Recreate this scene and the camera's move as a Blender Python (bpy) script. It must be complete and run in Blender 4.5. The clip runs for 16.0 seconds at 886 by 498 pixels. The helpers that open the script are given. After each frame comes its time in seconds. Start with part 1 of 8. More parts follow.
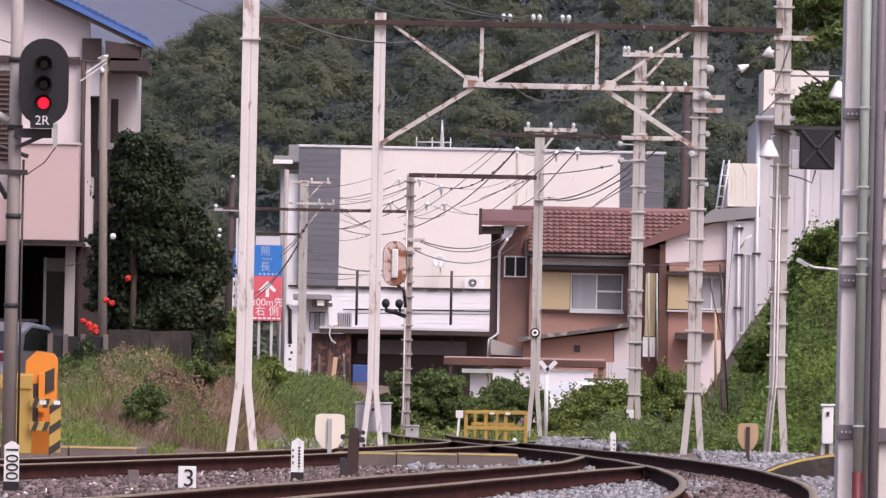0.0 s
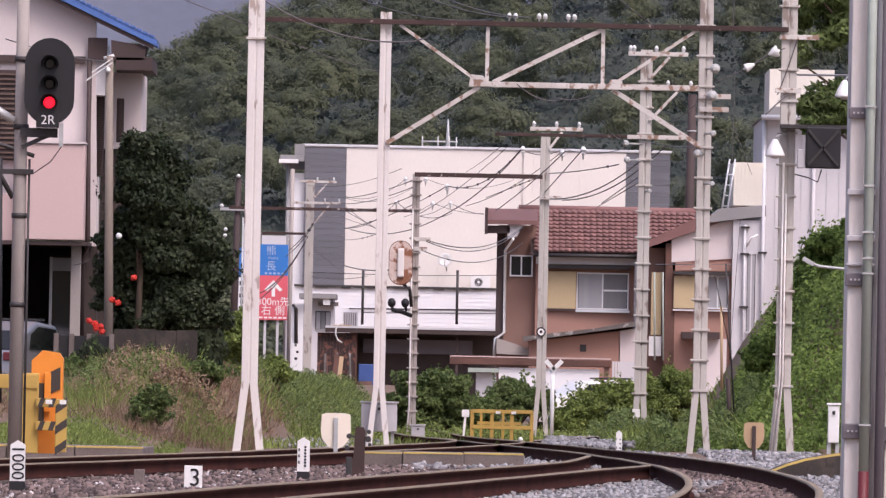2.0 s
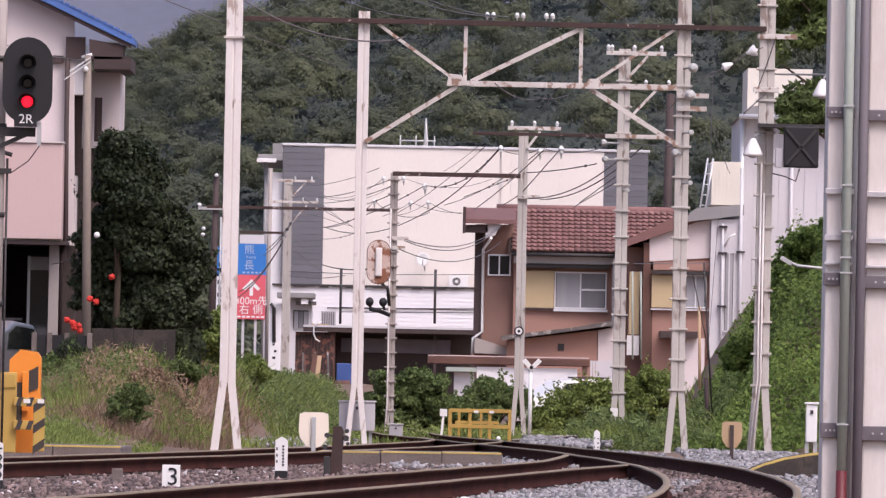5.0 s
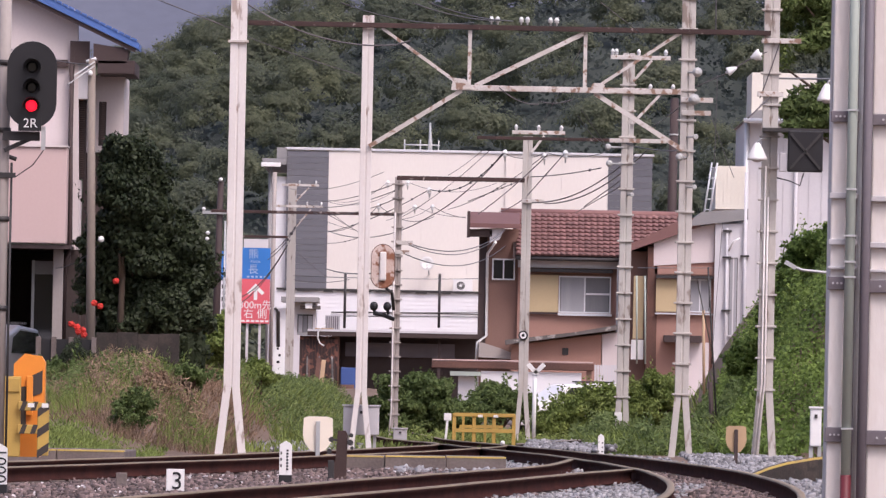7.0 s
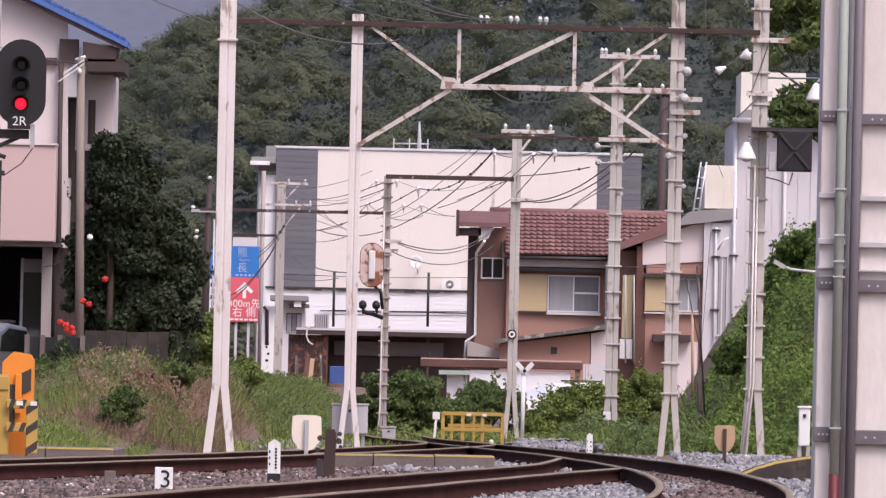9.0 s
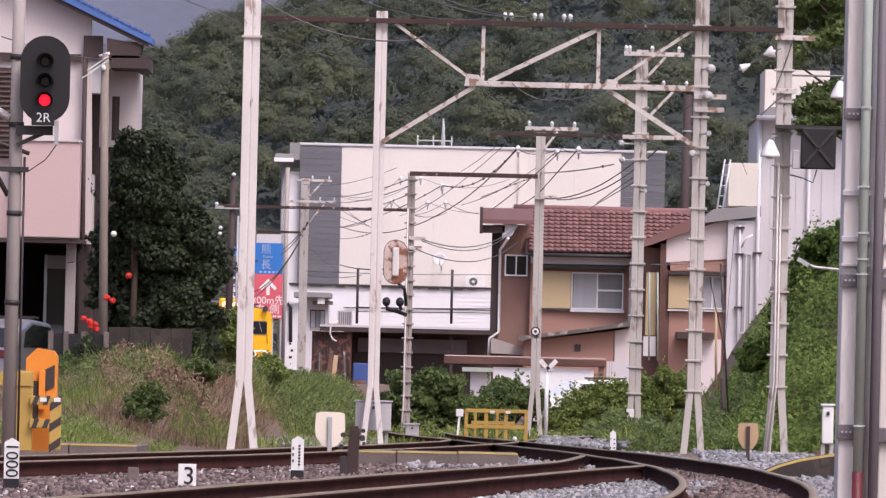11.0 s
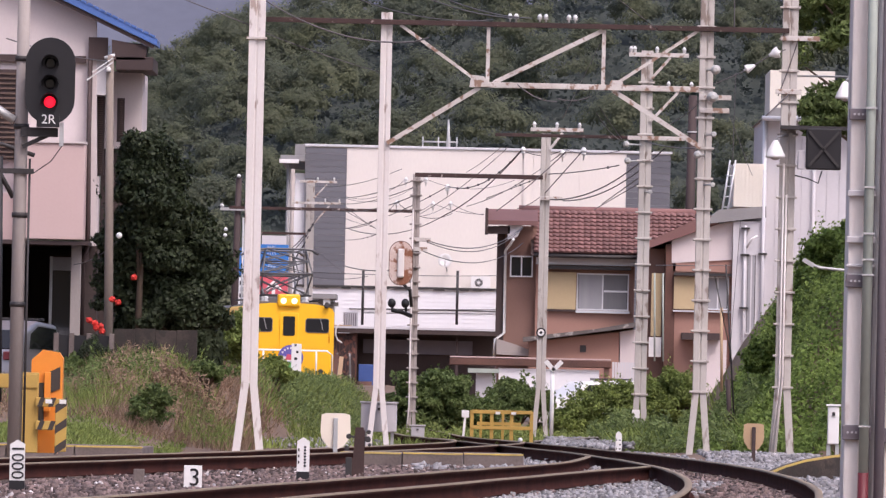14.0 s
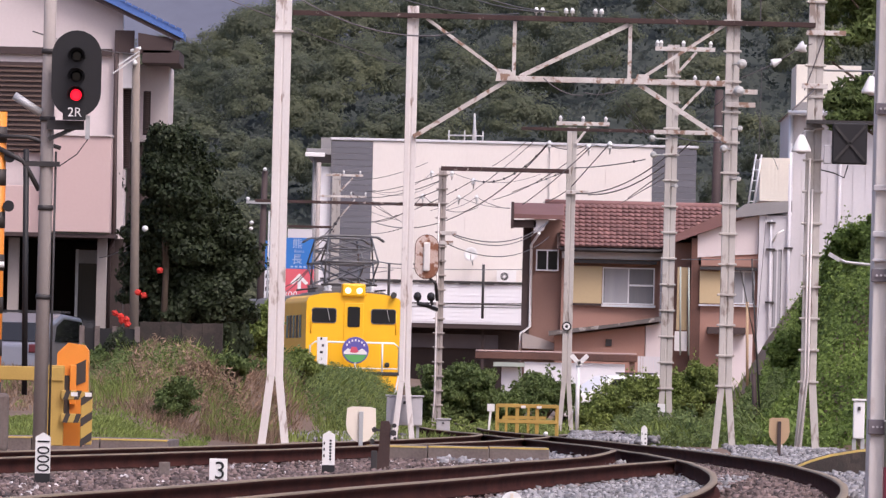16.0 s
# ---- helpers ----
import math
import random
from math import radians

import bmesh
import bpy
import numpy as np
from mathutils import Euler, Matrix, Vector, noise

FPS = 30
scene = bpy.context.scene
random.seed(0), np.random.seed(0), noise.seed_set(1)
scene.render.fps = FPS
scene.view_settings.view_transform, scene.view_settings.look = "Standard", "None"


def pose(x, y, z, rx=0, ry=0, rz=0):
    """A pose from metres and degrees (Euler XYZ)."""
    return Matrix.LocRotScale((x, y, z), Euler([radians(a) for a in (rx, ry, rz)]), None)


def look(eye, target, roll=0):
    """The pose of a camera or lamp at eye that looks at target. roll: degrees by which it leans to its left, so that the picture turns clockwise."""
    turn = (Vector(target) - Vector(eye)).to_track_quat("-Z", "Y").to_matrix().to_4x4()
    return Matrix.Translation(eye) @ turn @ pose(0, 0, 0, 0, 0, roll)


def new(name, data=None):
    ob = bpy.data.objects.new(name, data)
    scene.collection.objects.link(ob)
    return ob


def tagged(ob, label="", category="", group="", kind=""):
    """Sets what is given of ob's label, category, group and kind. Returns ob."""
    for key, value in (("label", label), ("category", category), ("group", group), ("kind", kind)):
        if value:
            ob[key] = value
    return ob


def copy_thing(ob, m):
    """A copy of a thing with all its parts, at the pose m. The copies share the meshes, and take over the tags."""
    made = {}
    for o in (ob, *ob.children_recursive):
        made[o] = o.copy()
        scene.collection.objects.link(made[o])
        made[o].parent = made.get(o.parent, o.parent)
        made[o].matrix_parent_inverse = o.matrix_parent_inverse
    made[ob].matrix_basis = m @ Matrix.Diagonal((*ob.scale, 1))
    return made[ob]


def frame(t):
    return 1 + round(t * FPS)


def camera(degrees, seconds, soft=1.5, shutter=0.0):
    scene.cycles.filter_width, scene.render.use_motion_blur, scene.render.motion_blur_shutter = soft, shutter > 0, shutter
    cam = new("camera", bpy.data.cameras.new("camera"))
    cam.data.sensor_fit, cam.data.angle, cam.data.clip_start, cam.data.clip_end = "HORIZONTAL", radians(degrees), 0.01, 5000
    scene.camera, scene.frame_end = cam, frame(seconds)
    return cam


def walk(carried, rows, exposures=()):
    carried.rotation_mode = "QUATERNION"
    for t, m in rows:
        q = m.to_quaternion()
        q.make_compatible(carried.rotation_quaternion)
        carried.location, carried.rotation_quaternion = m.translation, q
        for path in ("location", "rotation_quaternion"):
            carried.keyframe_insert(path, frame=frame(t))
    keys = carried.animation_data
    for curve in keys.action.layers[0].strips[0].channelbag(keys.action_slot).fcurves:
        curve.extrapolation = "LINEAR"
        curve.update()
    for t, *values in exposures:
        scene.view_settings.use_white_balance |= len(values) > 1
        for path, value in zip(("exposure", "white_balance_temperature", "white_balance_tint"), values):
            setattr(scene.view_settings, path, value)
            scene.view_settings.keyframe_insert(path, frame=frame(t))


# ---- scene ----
# ---------- camera: a long lens on a stand, panned and tilted a little by hand ----------
cam = camera(4.489, 16.0, soft=1.35)
EYE = (0.0, 0.0, 0.76)
# seconds, yaw, pitch, roll in degrees
AIM = [
    (0.0, -0.0159, 0.7416, -1.172),
    (0.5, -0.0065, 0.7425, -1.198),
    (1.0, 0.0227, 0.7467, -1.181),
    (1.5, 0.0212, 0.7372, -1.183),
    (2.0, 0.0145, 0.7373, -1.143),
    (2.5, 0.0125, 0.7347, -1.283),
    (3.0, -0.0239, 0.7187, -1.149),
    (3.5, -0.0628, 0.7124, -1.116),
    (4.0, -0.1011, 0.7183, -1.130),
    (6.5, -0.0760, 0.7531, -1.179),
    (7.0, -0.0760, 0.7566, -1.159),
    (7.5, -0.0813, 0.7650, -1.207),
    (8.0, -0.1320, 0.7667, -1.100),
    (8.5, -0.1420, 0.7543, -1.211),
    (9.0, -0.1335, 0.7518, -1.271),
    (9.5, -0.1024, 0.7564, -1.335),
    (10.0, -0.0454, 0.7485, -1.333),
    (12.5, 0.0095, 0.7284, -1.391),
    (13.0, 0.0051, 0.7388, -1.412),
    (13.5, -0.0077, 0.7432, -1.455),
    (14.0, 0.0137, 0.7394, -1.276),
    (14.5, 0.0578, 0.7278, -1.282),
    (15.0, 0.0858, 0.7243, -1.292),
    (15.5, 0.1101, 0.7219, -1.301),
    (16.0, 0.1433, 0.7043, -1.395),
]
walk(cam, [(t, pose(*EYE, 90 + pitch, roll, yaw)) for t, yaw, pitch, roll in AIM],
     [(0.0, 0.28, 6230, 23), (16.0, 0.28, 6230, 23)])

# ---------- overcast daylight ----------
world = bpy.data.worlds.new("overcast_sky")
scene.world = world
world.use_nodes = True
sky = world.node_tree.nodes.new("ShaderNodeTexSky")
sky.sky_type, sky.sun_disc = "NISHITA", False
sky.sun_elevation, sky.sun_rotation = radians(55), radians(150)
sky.air_density, sky.dust_density, sky.ozone_density = 1.0, 5.0, 1.0
world.node_tree.nodes["Background"].inputs["Strength"].default_value = 0.15
world.node_tree.links.new(sky.outputs[0], world.node_tree.nodes["Background"].inputs["Color"])
sun = new("sun", bpy.data.lights.new("sun", "SUN"))
sun.data.energy, sun.data.angle, sun.data.color = 1.5, radians(25), (1.0, 0.96, 0.9)
# the sun stands behind the camera and to its right
sun.matrix_world = look((36, -62, 102), (0, 0, 0))


# ---------- materials ----------
def material(name, colour, rough=0.6, metal=0.0, dark=None, scale=6.0, amount=0.5, fine=60.0, bump=0.15,
             stretch=(1, 1, 1), island=0.0, piece=0.0, rust=None, rust_at=0.62):
    """A surface with variation at two scales, relief and, if asked, patches of rust or dirt."""
    m = bpy.data.materials.new(name)
    m.use_nodes = True
    n, l = m.node_tree.nodes, m.node_tree.links
    b = n["Principled BSDF"]
    b.inputs["Roughness"].default_value, b.inputs["Metallic"].default_value = rough, metal
    co, mp = n.new("ShaderNodeTexCoord"), n.new("ShaderNodeMapping")
    mp.inputs["Scale"].default_value = stretch
    l.new(co.outputs["Object"], mp.inputs["Vector"])
    big, small = n.new("ShaderNodeTexNoise"), n.new("ShaderNodeTexNoise")
    for tex, s in ((big, scale * 0.35), (small, fine)):
        tex.inputs["Scale"].default_value, tex.inputs["Detail"].default_value = s, 5
        l.new(mp.outputs[0], tex.inputs["Vector"])
    dark = dark or tuple(c * 0.6 for c in colour)
    add = n.new("ShaderNodeMath")
    add.operation = "MULTIPLY_ADD"
    l.new(small.outputs["Fac"], add.inputs[0])
    add.inputs[1].default_value = 0.5
    l.new(big.outputs["Fac"], add.inputs[2])
    ramp = n.new("ShaderNodeMapRange")
    ramp.inputs["From Min"].default_value, ramp.inputs["From Max"].default_value = 0.5, 1.0
    ramp.inputs["To Min"].default_value, ramp.inputs["To Max"].default_value = amount, 0.0
    l.new(add.outputs[0], ramp.inputs["Value"])
    mix = n.new("ShaderNodeMix")
    mix.data_type = "RGBA"
    mix.inputs["A"].default_value, mix.inputs["B"].default_value = (*colour, 1), (*dark, 1)
    l.new(ramp.outputs[0], mix.inputs["Factor"])
    last = mix.outputs["Result"]
    if rust:
        patch, edge, over = n.new("ShaderNodeTexNoise"), n.new("ShaderNodeMapRange"), n.new("ShaderNodeMix")
        patch.inputs["Scale"].default_value, patch.inputs["Detail"].default_value = scale * 1.3, 8
        l.new(mp.outputs[0], patch.inputs["Vector"])
        edge.inputs["From Min"].default_value, edge.inputs["From Max"].default_value = rust_at - 0.03, rust_at + 0.04
        l.new(patch.outputs["Fac"], edge.inputs["Value"])
        over.data_type = "RGBA"
        over.inputs["B"].default_value = (*rust, 1)
        l.new(last, over.inputs["A"])
        l.new(edge.outputs[0], over.inputs["Factor"])
        last = over.outputs["Result"]
    if island or piece:
        if island:
            info, out = n.new("ShaderNodeNewGeometry"), "Random Per Island"
        else:
            info, out = n.new("ShaderNodeObjectInfo"), "Random"
        rng, hsv = n.new("ShaderNodeMapRange"), n.new("ShaderNodeHueSaturation")
        k = island or piece
        rng.inputs["To Min"].default_value, rng.inputs["To Max"].default_value = 1 - k, 1 + k
        l.new(info.outputs[out], rng.inputs["Value"])
        l.new(rng.outputs[0], hsv.inputs["Value"])
        l.new(last, hsv.inputs["Color"])
        last = hsv.outputs[0]
    l.new(last, b.inputs["Base Color"])
    if bump:
        bp = n.new("ShaderNodeBump")
        bp.inputs["Strength"].default_value, bp.inputs["Distance"].default_value = bump, 0.02
        l.new(add.outputs[0], bp.inputs["Height"])
        l.new(bp.outputs[0], b.inputs["Normal"])
    return m


def foliage(name, colour, dark, through_light=0.25, broad=1.2, vary=0.4):
    m = material(name, colour, 0.55, 0, dark, broad, 0.9, 9.0, 0.0, island=vary)
    n, l = m.node_tree.nodes, m.node_tree.links
    b, out = n["Principled BSDF"], n["Material Output"]
    tr, mx = n.new("ShaderNodeBsdfTranslucent"), n.new("ShaderNodeMixShader")
    l.new(b.inputs["Base Color"].links[0].from_socket, tr.inputs["Color"])
    mx.inputs[0].default_value = through_light
    l.new(b.outputs[0], mx.inputs[1])
    l.new(tr.outputs[0], mx.inputs[2])
    l.new(mx.outputs[0], out.inputs["Surface"])
    b.inputs["Specular IOR Level"].default_value = 0.18
    return m


def glow(name, colour, strength):
    m = bpy.data.materials.new(name)
    m.use_nodes = True
    b = m.node_tree.nodes["Principled BSDF"]
    b.inputs["Base Color"].default_value = (*colour, 1)
    b.inputs["Emission Color"].default_value = (*colour, 1)
    b.inputs["Emission Strength"].default_value = strength
    return m


WHITE_POLE = material("flaking_white_pole_paint", (0.74, 0.705, 0.68), 0.6, 0, (0.58, 0.5, 0.47), 5, 0.6, 40, 0.2, (1, 1, 0.35), rust=(0.4, 0.32, 0.28), rust_at=0.63)
WHITE_TRUSS = material("flaking_white_truss_paint", (0.66, 0.63, 0.6), 0.6, 0, (0.42, 0.36, 0.32), 6, 0.8, 40, 0.2, rust=(0.27, 0.17, 0.12), rust_at=0.57)
GREY_POLE = material("weathered_grey_pole_paint", (0.54, 0.51, 0.475), 0.7, 0, (0.38, 0.34, 0.31), 5, 0.7, 40, 0.25, (1, 1, 0.35), rust=(0.26, 0.21, 0.18), rust_at=0.62)
DISC_GLASS = material("pale_grey_glass_disc", (0.5, 0.5, 0.48), 0.25, 0, (0.36, 0.36, 0.35), 8, 0.4, 40, 0.0)
RUST_BEAM = material("rusty_beam", (0.075, 0.042, 0.038), 0.85, 0.1, (0.04, 0.025, 0.022), 5, 0.9, 40, 0.3, rust=(0.42, 0.36, 0.33), rust_at=0.66)
STEEL_GREY = material("galvanised_steel", (0.5, 0.5, 0.5), 0.5, 0.3, None, 6, 0.4, 50, 0.1)
DARK_METAL = material("dark_weathered_metal", (0.05, 0.045, 0.045), 0.6, 0.2, None, 6, 0.6, 40, 0.1)
CONCRETE = material("pole_concrete", (0.4, 0.355, 0.33), 0.85, 0, (0.28, 0.24, 0.22), 4, 0.6, 40, 0.2, (1, 1, 0.3))
BROWN_CONCRETE = material("brown_weathered_concrete", (0.27, 0.225, 0.19), 0.9, 0, (0.17, 0.135, 0.11), 4, 0.7, 40, 0.2, (1, 1, 0.3))
OLD_CONCRETE = material("stained_old_concrete", (0.22, 0.18, 0.165), 0.9, 0, (0.08, 0.06, 0.055), 3, 0.8, 30, 0.4)
RAIL_SIDE = material("rusty_rail_side", (0.075, 0.026, 0.019), 0.95, 0.0, (0.022, 0.008, 0.007), 4, 0.8, 40, 0.2)
RAIL_SIDE.node_tree.nodes["Principled BSDF"].inputs["Specular IOR Level"].default_value = 0.08
RAIL_HEAD = material("worn_rail_head", (0.3, 0.235, 0.16), 0.7, 0.1, (0.14, 0.09, 0.06), 5, 0.5, 60, 0.1)
SLEEPER = material("oily_wooden_sleeper", (0.12, 0.09, 0.075), 0.9, 0, None, 5, 0.7, 40, 0.3, piece=0.3)
STONE_OLD = material("rusty_brown_ballast", (0.185, 0.135, 0.125), 0.9, 0, (0.06, 0.04, 0.036), 30, 0.6, 90, 0.2, island=0.75)
STONE_PALE = material("pale_chipped_ballast", (0.6, 0.56, 0.56), 0.7, 0, (0.38, 0.34, 0.34), 30, 0.5, 90, 0.2, island=0.35)
STONE_NEW = material("fresh_grey_ballast", (0.3, 0.293, 0.298), 0.85, 0, (0.16, 0.155, 0.165), 30, 0.5, 90, 0.2, island=0.5)
YELLOW_LINE = material("worn_yellow_line_paint", (0.62, 0.44, 0.1), 0.7, 0, (0.4, 0.3, 0.14), 6, 0.7, 40, 0.1)
WALL_STAIN = material("mossy_dark_concrete", (0.075, 0.057, 0.048), 0.95, 0, (0.022, 0.018, 0.016), 5, 0.95, 30, 0.5, rust=(0.035, 0.03, 0.025), rust_at=0.56)
PANTO = material("sooty_grey_tube", (0.16, 0.16, 0.165), 0.5, 0.3, None, 4, 0.4, 30, 0.0)
LATTICE = material("brown_lattice_wood", (0.15, 0.1, 0.078), 0.8, 0, (0.09, 0.06, 0.048), 4, 0.6, 30, 0.1)
WHITE_PAINT = material("white_enamel", (0.82, 0.81, 0.8), 0.4, 0, (0.7, 0.67, 0.64), 8, 0.4, 60, 0.05)
BLACK_PAINT = material("black_paint", (0.012, 0.011, 0.013), 0.6, 0, None, 8, 0.4, 60, 0.05)
CREAM = material("cream_sign_back", (0.82, 0.74, 0.62), 0.5, 0, (0.7, 0.6, 0.5), 8, 0.4, 60, 0.05)
TAN = material("faded_tan_sign_back", (0.5, 0.34, 0.2), 0.6, 0, None, 8, 0.4, 60, 0.05)
CABINET_GREY = material("pale_grey_cabinet", (0.5, 0.48, 0.5), 0.55, 0, None, 6, 0.4, 50, 0.1)
ORANGE = material("orange_machine_paint", (0.85, 0.29, 0.03), 0.45, 0, (0.6, 0.18, 0.03), 6, 0.4, 50, 0.05)
GATE_YELLOW = material("weathered_yellow_steel", (0.55, 0.36, 0.08), 0.6, 0, (0.36, 0.22, 0.06), 5, 0.6, 50, 0.1)
CROSS_BLACK = material("hazard_black", (0.05, 0.04, 0.035), 0.6, 0, None, 6, 0.5, 50, 0.05)
LOCO_YELLOW = material("locomotive_yellow", (0.97, 0.53, 0.008), 0.4, 0, (0.9, 0.44, 0.008), 2, 0.4, 30, 0.03)
LOCO_ROOF = material("sooty_roof_grey", (0.16, 0.15, 0.15), 0.7, 0.1, None, 3, 0.6, 40, 0.1)
COACH_RED = material("coach_red_brown", (0.6, 0.1, 0.08), 0.4, 0, None, 2, 0.4, 30, 0.03)
COACH_CREAM = material("coach_cream", (0.75, 0.6, 0.45), 0.4, 0, None, 2, 0.4, 30, 0.03)
GREY_PANE = material("grey_curtained_glass", (0.2, 0.2, 0.215), 0.12, 0, (0.13, 0.13, 0.14), 2, 0.5, 12, 0.0, (3, 1, 0.3))
GLASS = material("dark_window_glass", (0.02, 0.022, 0.025), 0.06, 0, (0.015, 0.015, 0.018), 1, 0.4, 4, 0.0)
LAMP_ON = glow("lit_headlamp", (1.0, 0.75, 0.42), 1.6)
RED_ON = glow("lit_red_signal", (1.0, 0.012, 0.03), 1.2)
BIG_WALL = material("pale_wall_panel", (0.78, 0.73, 0.68), 0.75, 0, (0.66, 0.61, 0.565), 0.6, 0.6, 12, 0.03, (1, 1, 0.3))
DARK_TILE = material("charcoal_wall_tile", (0.15, 0.15, 0.17), 0.6, 0, (0.11, 0.11, 0.125), 1.5, 0.6, 12, 0.05, piece=0.15)
WHITE_SIDING = material("white_metal_siding", (0.82, 0.81, 0.83), 0.5, 0, (0.72, 0.7, 0.72), 0.8, 0.5, 10, 0.03)
BROWN_WALL = material("brown_render", (0.25, 0.145, 0.115), 0.85, 0, (0.18, 0.1, 0.08), 1.2, 0.6, 20, 0.1)
PINK_BROWN = material("salmon_render", (0.4, 0.225, 0.175), 0.85, 0, (0.3, 0.165, 0.13), 1.2, 0.6, 20, 0.1)
TILE_RED = material("red_brown_roof_tile", (0.225, 0.115, 0.105), 0.75, 0, (0.14, 0.068, 0.062), 2, 0.6, 20, 0.1, piece=0.22)
OCHRE = material("ochre_shutter_box", (0.53, 0.41, 0.24), 0.6, 0, (0.44, 0.33, 0.19), 1.5, 0.5, 15, 0.05)
WINDOW_FRAME = material("pale_aluminium_frame", (0.72, 0.72, 0.74), 0.4, 0.3, None, 4, 0.3, 40, 0.02)
CURTAIN = material("pale_net_curtain", (0.36, 0.355, 0.37), 0.9, 0, (0.25, 0.25, 0.27), 3, 0.6, 20, 0.0, (4, 1, 0.2))
PALE_RENDER = material("pale_plaster", (0.69, 0.61, 0.6), 0.85, 0, (0.56, 0.485, 0.475), 1.0, 0.5, 20, 0.05)
PINK_WALL = material("pink_plaster", (0.6, 0.45, 0.425), 0.85, 0, (0.53, 0.375, 0.35), 1.0, 0.5, 20, 0.05)
DARK_WOOD = material("dark_brown_timber", (0.065, 0.042, 0.04), 0.75, 0, None, 3, 0.6, 30, 0.1)
BLUE_ROOF = material("blue_sheet_roof", (0.09, 0.19, 0.5), 0.45, 0, (0.06, 0.12, 0.33), 2, 0.6, 20, 0.1)
GREY_WALL = material("grey_corrugated_wall", (0.62, 0.6, 0.62), 0.6, 0, (0.5, 0.48, 0.5), 1, 0.5, 15, 0.05)
CREAM_SHEET = material("cream_corrugated_sheet", (0.8, 0.75, 0.66), 0.6, 0, None, 1, 0.3, 15, 0.05)
# dark timber, also used to put shade into open interiors
SHED_DARK = material("dark_wood_and_recess_shade", (0.075, 0.05, 0.045), 0.85, 0, (0.03, 0.022, 0.02), 2, 0.7, 25, 0.15)
SHED_RUST = material("rust_blotched_boards", (0.07, 0.042, 0.038), 0.9, 0, (0.03, 0.02, 0.018), 4, 0.8, 25, 0.2, rust=(0.2, 0.085, 0.06), rust_at=0.55)
RUST_SHEET = material("rusty_sheet_wall", (0.16, 0.075, 0.055), 0.85, 0, (0.06, 0.035, 0.03), 2, 0.8, 25, 0.2)
GREY_ROOF = material("grey_sheet_roof", (0.3, 0.29, 0.29), 0.6, 0.1, None, 2, 0.5, 25, 0.1)
OLD_ROOF = material("stained_dark_sheet_roof", (0.17, 0.15, 0.14), 0.8, 0.0, (0.07, 0.06, 0.055), 3, 0.9, 25, 0.3, rust=(0.34, 0.31, 0.29), rust_at=0.62)
PLATE_GREY = material("dull_violet_grey_plate", (0.17, 0.15, 0.165), 0.6, 0.1, (0.12, 0.1, 0.115), 5, 0.5, 40, 0.1)
BLUE_SIGN = material("blue_sign_board", (0.03, 0.19, 0.56), 0.5, 0, None, 2, 0.3, 20, 0.0)
RED_SIGN = material("faded_red_sign_board", (0.72, 0.12, 0.15), 0.5, 0, None, 2, 0.3, 20, 0.0)
SOIL = material("dry_earth_with_moss", (0.21, 0.135, 0.1), 0.95, 0, (0.1, 0.075, 0.045), 1.6, 0.9, 20, 0.4)
HILL_SOIL = material("wooded_hillside", (0.06, 0.07, 0.055), 0.95, 0, (0.035, 0.045, 0.04), 0.3, 0.8, 3, 0.3)
# blue-grey of the air's haze is mixed into the ridge colour
FAR_HILL = material("haze_tinted_ridge", (0.125, 0.135, 0.18), 1.0, 0, (0.095, 0.105, 0.14), 0.03, 0.9, 0.25, 0.0)
BARK = material("bark", (0.12, 0.085, 0.06), 0.95, 0, None, 4, 0.7, 30, 0.4)
# leaf colour is lifted to stand in for haze over the hill
LEAF_FOREST = foliage("haze_lifted_forest_leaf", (0.175, 0.19, 0.108), (0.075, 0.092, 0.078), 0.45, 0.6, 0.2)
# darker copy of the forest leaf, painted shade for the gaps between crowns
LEAF_SHADE = foliage("crown_gap_shade_leaf", (0.052, 0.064, 0.056), (0.032, 0.042, 0.04), 0.3, 0.6, 0.25)
LEAF_HEDGE = foliage("dark_camellia_leaf", (0.048, 0.06, 0.028), (0.018, 0.028, 0.014), 0.12)
LEAF_VINE = foliage("vine_leaf", (0.205, 0.285, 0.068), (0.09, 0.145, 0.038), 0.4)
LEAF_BUSH = foliage("bush_leaf", (0.185, 0.235, 0.08), (0.08, 0.125, 0.045), 0.4)
LEAF_WEED = foliage("weed_leaf", (0.25, 0.3, 0.085), (0.115, 0.165, 0.045), 0.35)
GRASS_GREEN = foliage("green_grass_blade", (0.27, 0.33, 0.09), (0.15, 0.21, 0.06), 0.35)
GRASS_DRY = foliage("dry_grass_blade", (0.36, 0.255, 0.175), (0.2, 0.13, 0.085), 0.35)
FLOWER = foliage("red_flower_petal", (0.75, 0.07, 0.05), (0.55, 0.05, 0.04))
RUBBER = material("black_rubber_cable", (0.035, 0.033, 0.036), 0.6, 0, None, 4, 0.4, 30, 0.0)
WIRE = material("dull_copper_wire", (0.12, 0.11, 0.115), 0.5, 0.3, None, 4, 0.4, 30, 0.0)
PORCELAIN = material("white_porcelain", (0.8, 0.8, 0.79), 0.2, 0, None, 8, 0.2, 40, 0.0)
CAR_SILVER = material("silver_car_paint", (0.33, 0.33, 0.37), 0.3, 0.5, None, 3, 0.2, 30, 0.0)
PIPE_GREEN = material("grey_green_conduit", (0.4, 0.45, 0.4), 0.5, 0, None, 4, 0.4, 30, 0.05)
RED_PAINT = material("dull_red_paint", (0.13, 0.018, 0.024), 0.5, 0, None, 4, 0.4, 30, 0.05)
